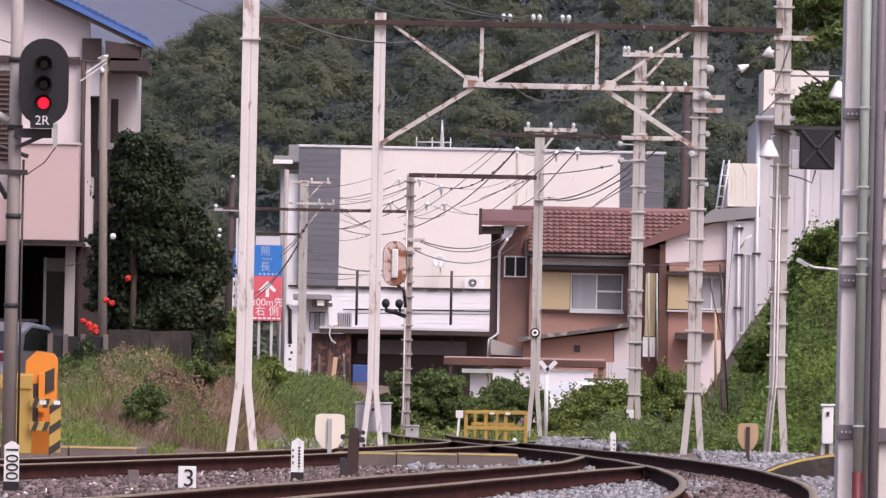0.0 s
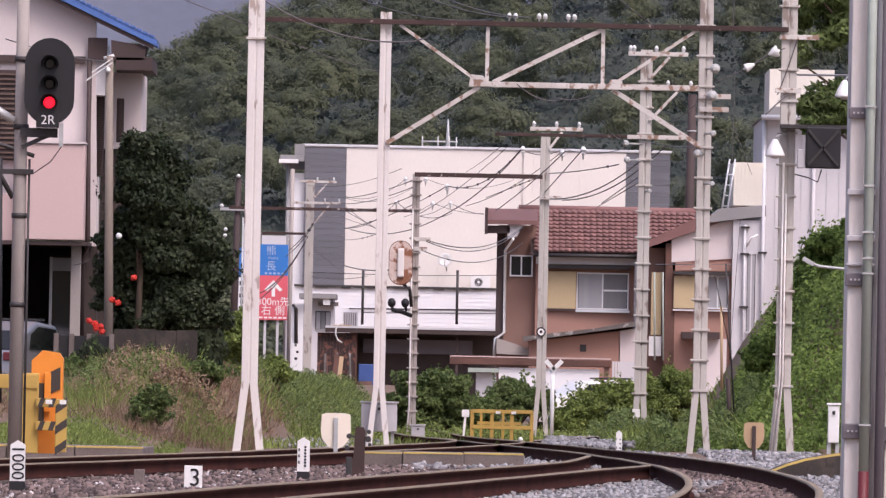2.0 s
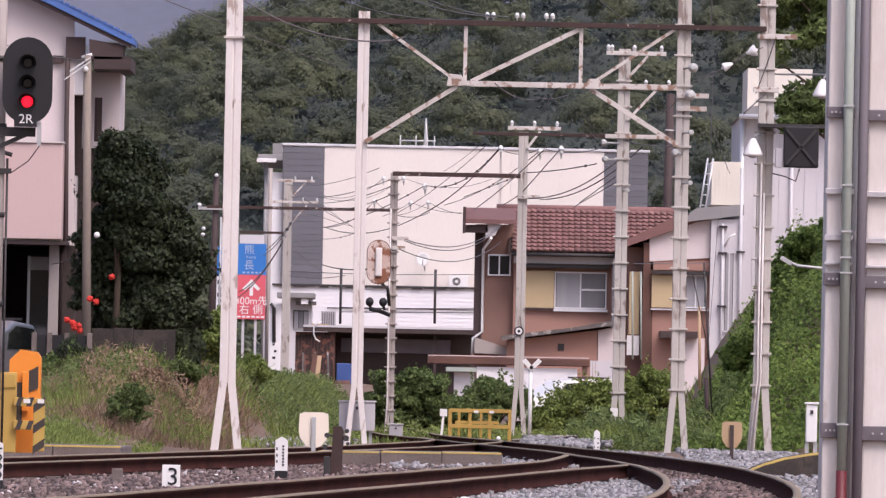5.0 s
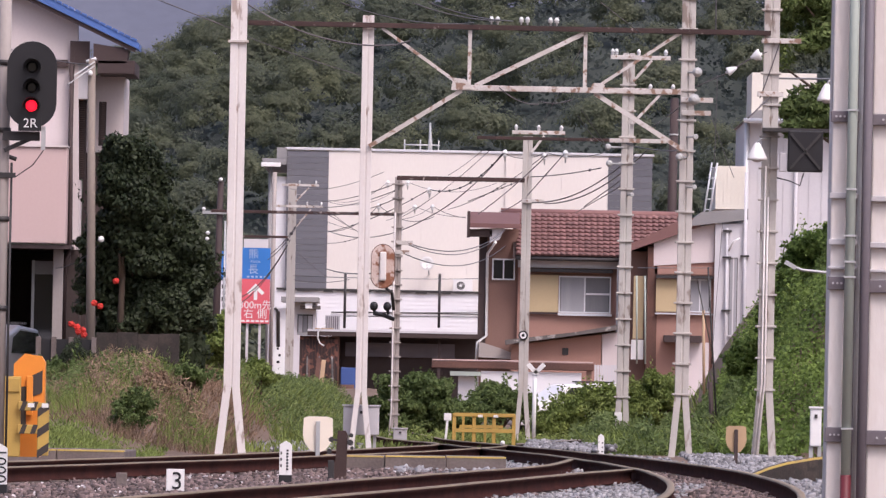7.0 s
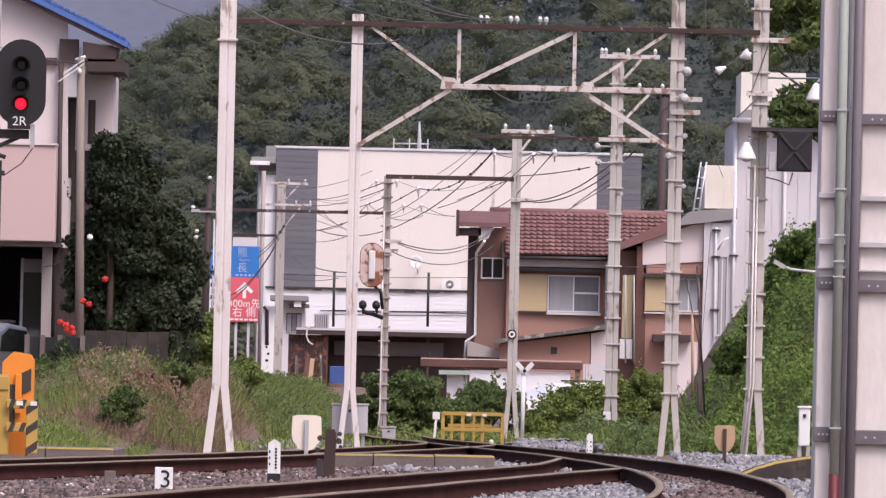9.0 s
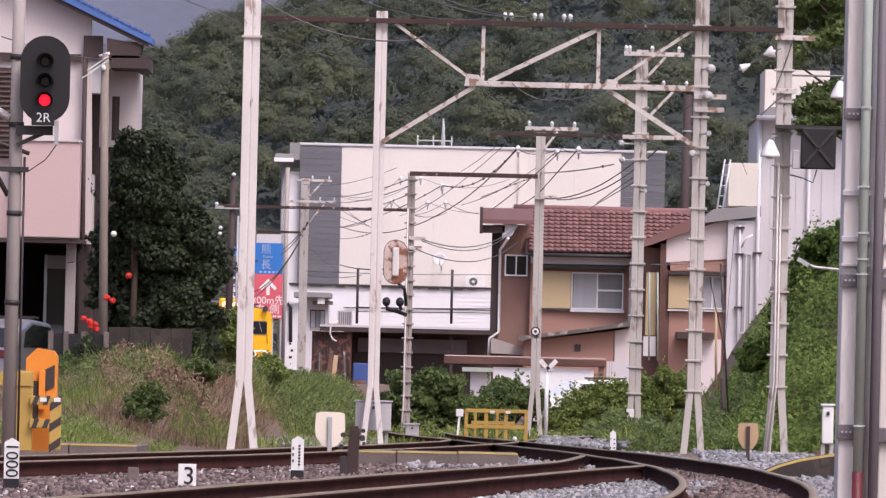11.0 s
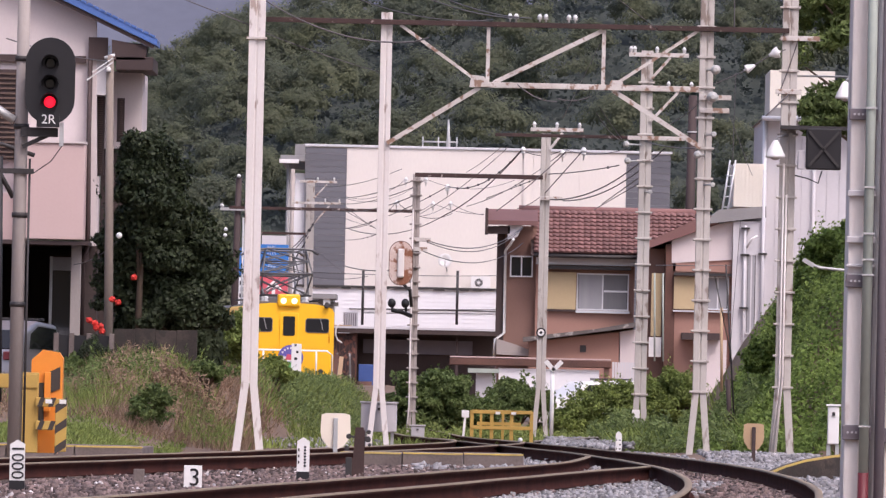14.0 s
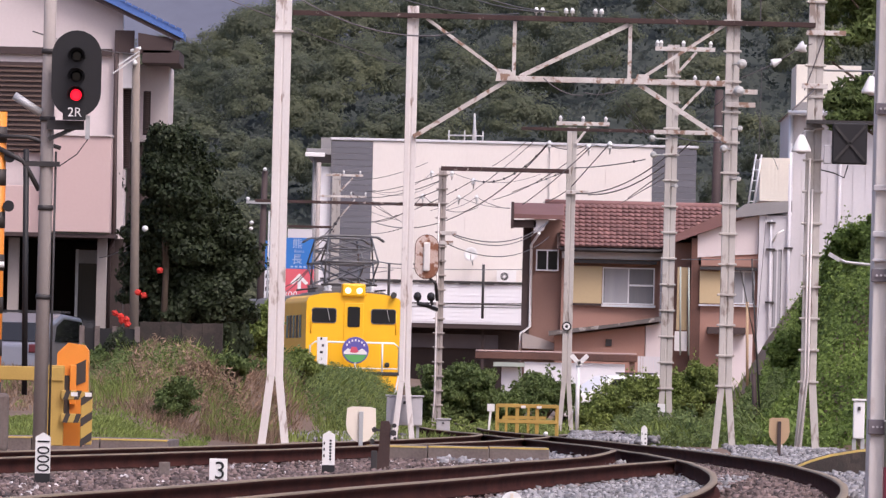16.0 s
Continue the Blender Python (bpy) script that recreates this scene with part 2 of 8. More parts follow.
RUST_BOARD = material("rust_eaten_disc", (0.72, 0.62, 0.57), 0.7, 0, (0.4, 0.24, 0.18), 4, 0.8, 30, 0.2, rust=(0.24, 0.095, 0.05), rust_at=0.5)
BLUE_TARP = material("blue_tarpaulin", (0.05, 0.1, 0.3), 0.5, 0, None, 3, 0.5, 20, 0.1)


# ---------- mesh helpers ----------
def box(bm, x0, x1, y0, y1, z0, z1, bev=0.0):
    v = [bm.verts.new(p) for p in ((x0, y0, z0), (x1, y0, z0), (x1, y1, z0), (x0, y1, z0),
                                   (x0, y0, z1), (x1, y0, z1), (x1, y1, z1), (x0, y1, z1))]
    f = [bm.faces.new([v[i] for i in q]) for q in ((0, 3, 2, 1), (4, 5, 6, 7), (0, 1, 5, 4), (1, 2, 6, 5), (2, 3, 7, 6), (3, 0, 4, 7))]
    if bev:
        bmesh.ops.bevel(bm, geom=list({e for a in f for e in a.edges}), offset=bev, segments=2, affect="EDGES", profile=0.5)
    return bm


def prism(bm, outline, y0, y1):
    """An outline in x and z, counter-clockwise seen from the front, pushed from y0 back to y1."""
    a = [bm.verts.new((x, y0, z)) for x, z in outline]
    b = [bm.verts.new((x, y1, z)) for x, z in outline]
    bm.faces.new(a)
    bm.faces.new(b[::-1])
    for i in range(len(a)):
        j = (i + 1) % len(a)
        bm.faces.new((a[j], a[i], b[i], b[j]))
    bmesh.ops.recalc_face_normals(bm, faces=bm.faces)
    return bm


def side_prism(bm, outline, x0, x1):
    """An outline in y and z pushed from x0 to x1."""
    a = [bm.verts.new((x0, y, z)) for y, z in outline]
    b = [bm.verts.new((x1, y, z)) for y, z in outline]
    bm.faces.new(a)
    bm.faces.new(b[::-1])
    for i in range(len(a)):
        j = (i + 1) % len(a)
        bm.faces.new((a[j], a[i], b[i], b[j]))
    bmesh.ops.recalc_face_normals(bm, faces=bm.faces)
    return bm


def tube(bm, pts, r, n=8, r2=None):
    """A round bar along points, tapering from r to r2."""
    pts = [Vector(p) for p in pts]
    rings = []
    for i, p in enumerate(pts):
        d = (pts[min(i + 1, len(pts) - 1)] - pts[max(i - 1, 0)]).normalized()
        side = d.cross(Vector((0, 0, 1)) if abs(d.z) < 0.9 else Vector((0, 1, 0))).normalized()
        up = side.cross(d)
        k = r if r2 is None else r + (r2 - r) * i / (len(pts) - 1)
        rings.append([bm.verts.new(p + k * (math.cos(2 * math.pi * j / n) * side + math.sin(2 * math.pi * j / n) * up)) for j in range(n)])
    for a, b in zip(rings, rings[1:]):
        for j in range(n):
            bm.faces.new((a[j], a[(j + 1) % n], b[(j + 1) % n], b[j])).smooth = True
    bm.faces.new(rings[0][::-1])
    bm.faces.new(rings[-1])
    return bm


def bar(bm, p, q, w, h):
    """A flat-sided bar from p to q, w across and h deep along y."""
    p, q = Vector(p), Vector(q)
    d = (q - p).normalized()
    up = Vector((0, 1, 0)) if abs(d.y) < 0.9 else Vector((0, 0, 1))
    s = d.cross(up).normalized() * w / 2
    u = s.cross(d).normalized() * h / 2
    a = [bm.verts.new(p + c) for c in (-s - u, s - u, s + u, -s + u)]
    b = [bm.verts.new(q + c) for c in (-s - u, s - u, s + u, -s + u)]
    bm.faces.new(a[::-1])
    bm.faces.new(b)
    for i in range(4):
        bm.faces.new((a[i], a[(i + 1) % 4], b[(i + 1) % 4], b[i]))
    return bm


def ball(bm, c, r, sx=1, sy=1, sz=1, u=12, v=8):
    bmesh.ops.create_uvsphere(bm, u_segments=u, v_segments=v, radius=r, matrix=Matrix.Translation(c) @ Matrix.Diagonal((sx, sy, sz, 1)))
    return bm


def lathe(bm, c, outline, n=16, axis="z"):
    """Turns an outline of (radius, height) about an axis through c."""
    rings = []
    for r, h in outline:
        ring = []
        for j in range(n):
            a = 2 * math.pi * j / n
            x, y = r * math.cos(a), r * math.sin(a)
            ring.append(bm.verts.new(Vector(c) + (Vector((x, y, h)) if axis == "z" else Vector((x, h, y)) if axis == "y" else Vector((h, x, y)))))
        rings.append(ring)
    for a, b in zip(rings, rings[1:]):
        for j in range(n):
            bm.faces.new((a[j], a[(j + 1) % n], b[(j + 1) % n], b[j])).smooth = True
    bm.faces.new(rings[0][::-1])
    bm.faces.new(rings[-1])
    bmesh.ops.recalc_face_normals(bm, faces=bm.faces)
    return bm


def part(name, bm, mat, parent=None, label="", at=None):
    """Links a bmesh as one mesh object, under a thing or a part."""
    me = bpy.data.meshes.new(name)
    bm.to_mesh(me)
    bm.free()
    me.materials.append(mat)
    ob = new(name, me)
    if parent:
        ob.parent = parent
    if at:
        ob.matrix_basis = at if isinstance(at, Matrix) else Matrix.Translation(at)
    return tagged(ob, label)


def shared(name, me, parent, at):
    ob = new(name, me)
    ob.parent = parent
    ob.matrix_basis = at if isinstance(at, Matrix) else Matrix.Translation(at)
    return ob


def thing(name, at, label, category, group="", kind=""):
    ob = new(name)
    ob.empty_display_size = 0.1
    ob.matrix_basis = at if isinstance(at, Matrix) else Matrix.Translation(at)
    return tagged(ob, label, category, group, kind)


def from_arrays(name, verts, faces, mat, parent=None):
    """One mesh from numpy arrays; all faces have the same number of corners."""
    me = bpy.data.meshes.new(name)
    k = faces.shape[1]
    me.vertices.add(len(verts))
    me.vertices.foreach_set("co", np.ascontiguousarray(verts, dtype=np.float32).ravel())
    me.loops.add(faces.size)
    me.loops.foreach_set("vertex_index", faces.astype(np.int32).ravel())
    me.polygons.add(len(faces))
    me.polygons.foreach_set("loop_start", np.arange(0, faces.size, k, dtype=np.int32))
    me.update(calc_edges=True)
    me.materials.append(mat)
    ob = new(name, me)
    if parent:
        ob.parent = parent
    return ob


RNG = np.random.default_rng(7)


def leaf_mesh(centres, normals, size, spread=0.6, long=1.5):
    """Pointed leaves, one four-cornered face each, about the given centres and facing roughly along the normals."""
    n = len(centres)
    nn = normals + RNG.normal(0, spread, (n, 3))
    nn /= np.linalg.norm(nn, axis=1)[:, None] + 1e-9
    a = np.cross(nn, RNG.normal(0, 1, (n, 3)))
    a /= np.linalg.norm(a, axis=1)[:, None] + 1e-9
    b = np.cross(nn, a)
    s = (size * RNG.uniform(0.6, 1.3, n))[:, None]
    v = np.stack([centres - a * s * long / 2, centres + b * s * 0.42 - a * s * 0.1, centres + a * s * long / 2, centres - b * s * 0.42 - a * s * 0.1], 1)
    return v.reshape(-1, 3), np.arange(4 * n).reshape(n, 4)


def clump_points(centre, radii, lumps, per, lump_r):
    """Points and outward directions on lumps that lie about an uneven crown."""
    d = RNG.normal(0, 1, (lumps, 3))
    d /= np.linalg.norm(d, axis=1)[:, None]
    d[:, 2] = np.where(d[:, 2] < -0.5, -d[:, 2], d[:, 2])
    c = np.asarray(centre) + d * np.asarray(radii) * RNG.uniform(0.55, 1.0, (lumps, 1))
    r = lump_r * RNG.uniform(0.6, 1.35, lumps)
    e = RNG.normal(0, 1, (lumps, per, 3))
    e /= np.linalg.norm(e, axis=2)[:, :, None]
    p = c[:, None] + e * (r[:, None] * RNG.uniform(0.72, 1.06, (lumps, per)))[:, :, None] * np.array((1, 1, 0.8))
    return p.reshape(-1, 3), e.reshape(-1, 3)


def smooth(a, b, x):
    k = min(1.0, max(0.0, (x - a) / (b - a)))
    return k * k * (3 - 2 * k)


def line(points):
    """A smooth function x(y) through a few points (y, x)."""
    ys, xs = [p[0] for p in points], [p[1] for p in points]

    def f(y):
        i = max(0, min(len(ys) - 2, sum(1 for v in ys if v <= y) - 1))
        h = ys[i + 1] - ys[i]
        m0 = (xs[i + 1] - xs[max(i - 1, 0)]) / (ys[i + 1] - ys[max(i - 1, 0)])
        m1 = (xs[min(i + 2, len(xs) - 1)] - xs[i]) / (ys[min(i + 2, len(ys) - 1)] - ys[i])
        k = (y - ys[i]) / h
        return (2 * k ** 3 - 3 * k ** 2 + 1) * xs[i] + (k ** 3 - 2 * k ** 2 + k) * h * m0 + (3 * k ** 2 - 2 * k ** 3) * xs[i + 1] + (k ** 3 - k ** 2) * h * m1
    return f


# ---------- ground ----------
def ground_height(x, y):
    z = -0.24 + 0.12 * smooth(2.6, 3.4, x) * smooth(168, 178, y)
    # the bank beside the line, to the left, and its level top
    toe = -3.5 + 0.012 * (y - 185)
    up = smooth(0.0, 1.25, toe - x) * smooth(180, 196, y) * (1 - 0.25 * smooth(235, 270, y))
    z += (1.42 - 0.4 * smooth(0.0, 1.2, -5.5 - x) * (1 - smooth(215, 235, y))) * up
    # the verge and the crossing's approach
    z += 0.2 * smooth(0.0, 1.0, -5.2 - x) * (1 - smooth(160, 175, y)) * smooth(100, 120, y)
    z += 0.36 * smooth(0.1, 1.3, -4.5 - x) * smooth(148, 178, y) * (1 - smooth(182, 196, y))
    # the overgrown slope to the right
    z += 3.3 * smooth(0.2, 2.8, x - 4.4 - 0.004 * (y - 190)) * smooth(184, 193, y) * (1 - smooth(240, 290, y))
    # the village stands a little higher than the line
    z += 0.7 * smooth(330, 345, y) * smooth(-1.5, 1.5, x)
    z += 0.6 * smooth(420, 460, y)
    if y < 400 and abs(x) < 40:
        z += 0.03 * noise.noise((x * 1.3, y * 0.7, 0.0)) + 0.08 * up * noise.noise((x * 0.9, y * 0.3, 4.0))
    return z


xs = [-4000, -1500, -500, -150, -60, -30, -20] + [-14 + 0.5 * i for i in range(57)] + [20, 30, 60, 150, 500, 1500, 4000]
ys = [-4000, -1000, -200, -40, 0, 20, 40, 60] + [70 + 2 * i for i in range(146)] + [380, 400, 450, 500, 600, 700, 900, 1500, 4500]
gv = np.array([(x, y, ground_height(x, y)) for y in ys for x in xs])
nx = len(xs)
gf = np.array([(j * nx + i, j * nx + i + 1, (j + 1) * nx + i + 1, (j + 1) * nx + i) for j in range(len(ys) - 1) for i in range(nx - 1)])
ground = tagged(from_arrays("ground", gv, gf, SOIL), "brown earth with moss and weeds beside the railway", "ground", kind="structure")

# ---------- wooded hill and the ridge behind it ----------
hill_shape = line([(-140, 30), (-70, 24), (-32, 19), (-26, 19.5), (-18, 23.5), (-8, 27), (0, 28), (15, 30), (40, 30), (140, 34)])


def hill_height(x, y):
    # rises away from the town; its crest drops towards the left
    crest = hill_shape(max(-140, min(140, x)))
    return -0.5 + (crest + 5) * smooth(780, 960, y) + 1.2 * noise.noise((x * 0.06, y * 0.05, 2.0))


hx, hy = [-140 + 4 * i for i in range(71)], [770 + 10 * i for i in range(26)]
hv = np.array([(x, y, hill_height(x, y)) for y in hy for x in hx])
hf = np.array([(j * 71 + i, j * 71 + i + 1, (j + 1) * 71 + i + 1, (j + 1) * 71 + i) for j in range(25) for i in range(70)])
tagged(from_arrays("hillside", hv, hf, HILL_SOIL), "dark wooded hillside behind the town", "hill", kind="structure")

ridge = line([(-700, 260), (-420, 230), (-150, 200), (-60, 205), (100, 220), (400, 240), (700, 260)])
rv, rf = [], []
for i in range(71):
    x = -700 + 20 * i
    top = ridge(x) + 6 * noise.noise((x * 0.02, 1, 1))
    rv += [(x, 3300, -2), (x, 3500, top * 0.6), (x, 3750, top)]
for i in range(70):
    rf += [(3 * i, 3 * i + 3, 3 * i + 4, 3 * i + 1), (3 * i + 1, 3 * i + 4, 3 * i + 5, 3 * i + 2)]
tagged(from_arrays("backdrop_ridge", np.array(rv), np.array(rf), FAR_HILL), "mountain ridge far away, coloured blue-grey for haze", "mountain", kind="structure")


def forest():
    """Crowns of many sprigs over the hill; each crown is domed."""
    vs, fs, base = [], [], 0
    spots = [(-58 + k * 5.0 + (row % 2) * 2.5, 790 + row * 14.5) for row in range(13) for k in range(23)]
    spots += [(-36 + 3.6 * (k % 8), 800 + 22 * (k // 8)) for k in range(56)]
    for x, y in spots:
        x, y = x + RNG.uniform(-1.7, 1.7), y + RNG.uniform(-6, 6)
        w = RNG.choice((2.0, 2.6, 3.2, 3.8)) * RNG.uniform(0.9, 1.12)
        h = w * RNG.uniform(0.8, 1.15)
        z = hill_height(x, y) + RNG.uniform(1.2, 3.4)
        open_view = -43 < x < 44 and (z + h > 18.5 or x < -11 or 16 < x < 26) and z + h > 9
        lumps, per, size = (int(11 * w + 8), 88, 0.185) if open_view else (10, 40, 0.6)
        d = RNG.normal(0, 1, (lumps, 3))
        d[:, 1] = -np.abs(d[:, 1])
        d[:, 2] = np.where(d[:, 2] < -0.35, -d[:, 2], d[:, 2])
        d /= np.linalg.norm(d, axis=1)[:, None]
        c = d * np.array((w, w, h)) * RNG.uniform(0.6, 0.95, (lumps, 1))
        r = RNG.uniform(0.5, 1.05, lumps) * (0.75 + 0.1 * w)
        e = RNG.normal(0, 1, (lumps, per, 3))
        e /= np.linalg.norm(e, axis=2)[:, :, None]
        e[:, :, 1] = np.where(e[:, :, 1] > 0.3, -e[:, :, 1], e[:, :, 1])
        p = c[:, None] + e * (r[:, None] * RNG.uniform(0.35, 1.1, (lumps, per)))[:, :, None] * np.array((1, 1, 0.7))
        nn = (0.45 * e + 0.8 * d[:, None] + np.array((0, 0, 0.25))).reshape(-1, 3)
        p = p.reshape(-1, 3) + np.array((x, y, z))
        v, f = leaf_mesh(p, nn, size, 0.2, 1.4)
        vs.append(v)
        fs.append(f + base)
        base += len(v)
    # low growth over the slope between the crowns, coloured dark as their shade
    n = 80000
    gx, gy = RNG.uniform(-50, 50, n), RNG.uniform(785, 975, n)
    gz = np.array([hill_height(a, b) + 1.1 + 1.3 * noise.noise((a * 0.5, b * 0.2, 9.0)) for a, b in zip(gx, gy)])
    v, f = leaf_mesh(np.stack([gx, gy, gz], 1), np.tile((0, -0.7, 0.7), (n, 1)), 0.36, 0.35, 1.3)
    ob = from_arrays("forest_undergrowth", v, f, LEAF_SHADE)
    tagged(ob, "undergrowth between the forest crowns, coloured dark for shade", "undergrowth", kind="stuff")
    ob = from_arrays("forest", np.concatenate(vs), np.concatenate(fs), LEAF_FOREST)
    tagged(ob, "dense broadleaf forest with rounded crowns on the hill", "forest", kind="stuff")


forest()

# ---------- railway ----------
TRACK_RIGHT = line([(20, -3.2), (40, -1.0), (60, 0.75), (75, 1.72), (90, 2.42), (106, 2.86), (120, 3.0), (132, 2.95), (150, 2.55), (165, 1.95), (180, 1.25), (195, 0.5),
                    (210, -0.2), (230, -0.6), (250, -0.9), (280, -1.1), (310, -1.7), (330, -2.5), (345, -3.64), (375, -6.1), (430, -10.6), (520, -18.0)])
TRACK_LEFT = line([(20, -5.9), (50, -3.85), (77.8, -1.92), (94.5, -0.74), (106.7, 0.12), (119.4, 1.03), (129.3, 1.74), (136.3, 2.1), (150, 2.5)])
TRACK_SIDING = line([(60, -9.0), (80, -7.35), (95, -6.1), (110, -4.8), (118, -4.1), (135, -2.6), (150, -1.45), (170, -0.1), (190, 0.75), (205, -0.02)])
RAIL_PROFILE = ((-0.033, 0.0), (0.033, 0.0), (0.034, -0.014), (0.033, -0.035), (0.01, -0.05), (0.01, -0.125), (0.062, -0.14), (0.062, -0.153),
                (-0.062, -0.153), (-0.062, -0.14), (-0.01, -0.125), (-0.01, -0.05), (-0.033, -0.035), (-0.034, -0.014))


def rail(centre, offset, y0, y1, parent, step=1.5):
    count = int((y1 - y0) / step)
    vs, fs = [], []
    for i in range(count + 1):
        y = y0 + (y1 - y0) * i / count
        s = (centre(y + 0.5) - centre(y - 0.5))
        c = math.hypot(1, s)
        wob = 0.006 * noise.noise((y * 0.21, offset, centre(y)))
        for a, z in RAIL_PROFILE:
            o = offset + a
            vs.append((centre(y) + o / c + wob, y - o * s / c, z + wob))
    n = len(RAIL_PROFILE)
    for i in range(count):
        for j in range(n):
            fs.append((i * n + j, i * n + (j + 1) % n, (i + 1) * n + (j + 1) % n, (i + 1) * n + j))
    ob = from_arrays("rail", np.array(vs), np.array(fs), RAIL_SIDE, parent)
    ob.data.materials.append(RAIL_HEAD)
    for p in ob.data.polygons:
        if p.index % n in (0, 1, n - 1):
            p.material_index = 1
    return ob


def sleeper_mesh():
    bm = box(bmesh.new(), -1.05, 1.05, -0.1, 0.1, -0.3, -0.155, 0.012)
    me = bpy.data.meshes.new("sleeper")
    bm.to_mesh(me)
    bm.free()
    me.materials.append(SLEEPER)
    return me


SLEEPER_MESH = sleeper_mesh()


def track(centre, y0, y1, label, ties_to):
    t = thing("railway_track", (0, 0, 0), label, "railway track", kind="structure")
    rail(centre, -0.566, y0, y1, t)
    rail(centre, 0.566, y0, y1, t)
    y = y0
    while y < ties_to:
        a = math.degrees(math.atan(centre(y + 0.5) - centre(y - 0.5)))
        shared("sleeper", SLEEPER_MESH, t, pose(centre(y), y, RNG.uniform(-0.045, -0.025), 0, 0, -a))
        y += 0.66
    return t


main_track = track(TRACK_RIGHT, 22, 520, "curving main railway track with rusty brown rails", 200)
track(TRACK_LEFT, 22, 130, "diverging railway track with rusty brown rails at a turnout", 140)
track(TRACK_SIDING, 62, 200, "outer railway track with rusty rails beside the crossing", 140)
rail(TRACK_LEFT, -0.566, 130, 149, main_track)


def ballast(name, count, y0, y1, x_of, half, mat, label, big=0.045, top=-0.185, lift=0.05):
    y = y0 + (y1 - y0) * RNG.uniform(0, 1, count) ** 1.25
    x = np.array([x_of(v) for v in y]) + RNG.uniform(-half, half, count)
    z = np.array([min(top, ground_height(a, b) + lift) for a, b in zip(x, y)]) + RNG.uniform(-0.04, 0.02, count)
    s = big * RNG.uniform(0.5, 1.3, count)
    cube = np.array([(-1, -1, -1), (1, -1, -1), (1, 1, -1), (-1, 1, -1), (-1, -1, 1), (1, -1, 1), (1, 1, 1), (-1, 1, 1)], float) * 0.62
    v = cube[None] * (s[:, None, None] * RNG.uniform(0.6, 1.2, (count, 1, 3))) + RNG.normal(0, 0.2, (count, 8, 3)) * s[:, None, None]
    a, b = RNG.uniform(0, 6.3, count), RNG.uniform(-0.8, 0.8, count)
    ca, sa, cb, sb = np.cos(a)[:, None], np.sin(a)[:, None], np.cos(b)[:, None], np.sin(b)[:, None]
    X, Y, Z = v[..., 0], v[..., 1], v[..., 2]
    Y, Z = cb * Y - sb * Z, sb * Y + cb * Z
    X, Y = ca * X - sa * Y, sa * X + ca * Y
    v = np.stack([X + x[:, None], Y + y[:, None], Z + z[:, None]], 2).reshape(-1, 3)
    q = np.array([(0, 3, 2, 1), (4, 5, 6, 7), (0, 1, 5, 4), (1, 2, 6, 5), (2, 3, 7, 6), (3, 0, 4, 7)])
    f = (q[None] + 8 * np.arange(count)[:, None, None]).reshape(-1, 4)
    tagged(from_arrays(name, v, f, mat), label, "ballast", kind="stuff")


ballast("brown_ballast", 46000, 70, 150, lambda y: TRACK_LEFT(min(y, 149)) - 1.9, 2.6, STONE_OLD, "rust-brown stone ballast between the tracks", 0.033)
ballast("pale_ballast", 3400, 72, 148, lambda y: TRACK_LEFT(min(y, 149)) - 1.9, 2.6, STONE_PALE, "pale freshly chipped stones among the brown ballast", 0.024, -0.16)
ballast("heaped_ballast", 5000, 186, 216, lambda y: 2.35 + 0.012 * (y - 186), 0.75, STONE_NEW, "heap of grey crushed stone beside the far track", 0.05, 0.0, 0.2)
ballast("grey_ballast", 15000, 74, 128, lambda y: TRACK_LEFT(y) * 0.5 + TRACK_RIGHT(y) * 0.5, 0.85, STONE_NEW, "fresh grey crushed stone between the diverging rails", 0.032, -0.16)
ballast("track_ballast", 7000, 80, 150, lambda y: TRACK_RIGHT(y), 0.5, STONE_OLD, "brown stone ballast between the rails", 0.034)
ballast("shoulder_ballast", 6500, 84, 200, lambda y: TRACK_RIGHT(y) + 1.5, 0.75, STONE_NEW, "pale grey stone ballast on the track's shoulder", 0.045, -0.14)
ballast("far_ballast", 5000, 140, 225, lambda y: TRACK_RIGHT(y) - 1.6, 1.6, STONE_NEW, "pale ballast beside the far tracks", 0.05, -0.12)
ballast("verge_ballast", 6000, 146, 188, lambda y: 4.6 + 0.012 * (y - 146), 0.9, STONE_NEW, "pale ballast spread about the grey line poles", 0.045, -0.1)


def crossing_slab(x0, x1, y0, y1, z0, z1, skew=0.0):
    t = thing("crossing_slab", (0, 0, 0), "concrete level-crossing slab with a yellow painted edge", "crossing slab", kind="structure")
    n = max(1, round((x1 - x0) / 0.9))
    for i in range(n):
        a, b = x0 + (x1 - x0) * i / n, x0 + (x1 - x0) * (i + 1) / n
        d = skew * i / n
        part("panel", box(bmesh.new(), a + 0.006, b - 0.006, y0 + d, y1 + d, z0, z1 - 0.012, 0.01), OLD_CONCRETE, t)
        part("yellow_edge", box(bmesh.new(), a + 0.01, b - 0.01, y0 + d - 0.006, y0 + d + 0.5, z1 - 0.02, z1), YELLOW_LINE, t, "worn yellow painted edge")


crossing_slab(-6.3, -3.75, 140.5, 146, -0.32, 0.03)
crossing_slab(-1.35, 1.05, 146, 151, -0.32, 0.0, 4.0)


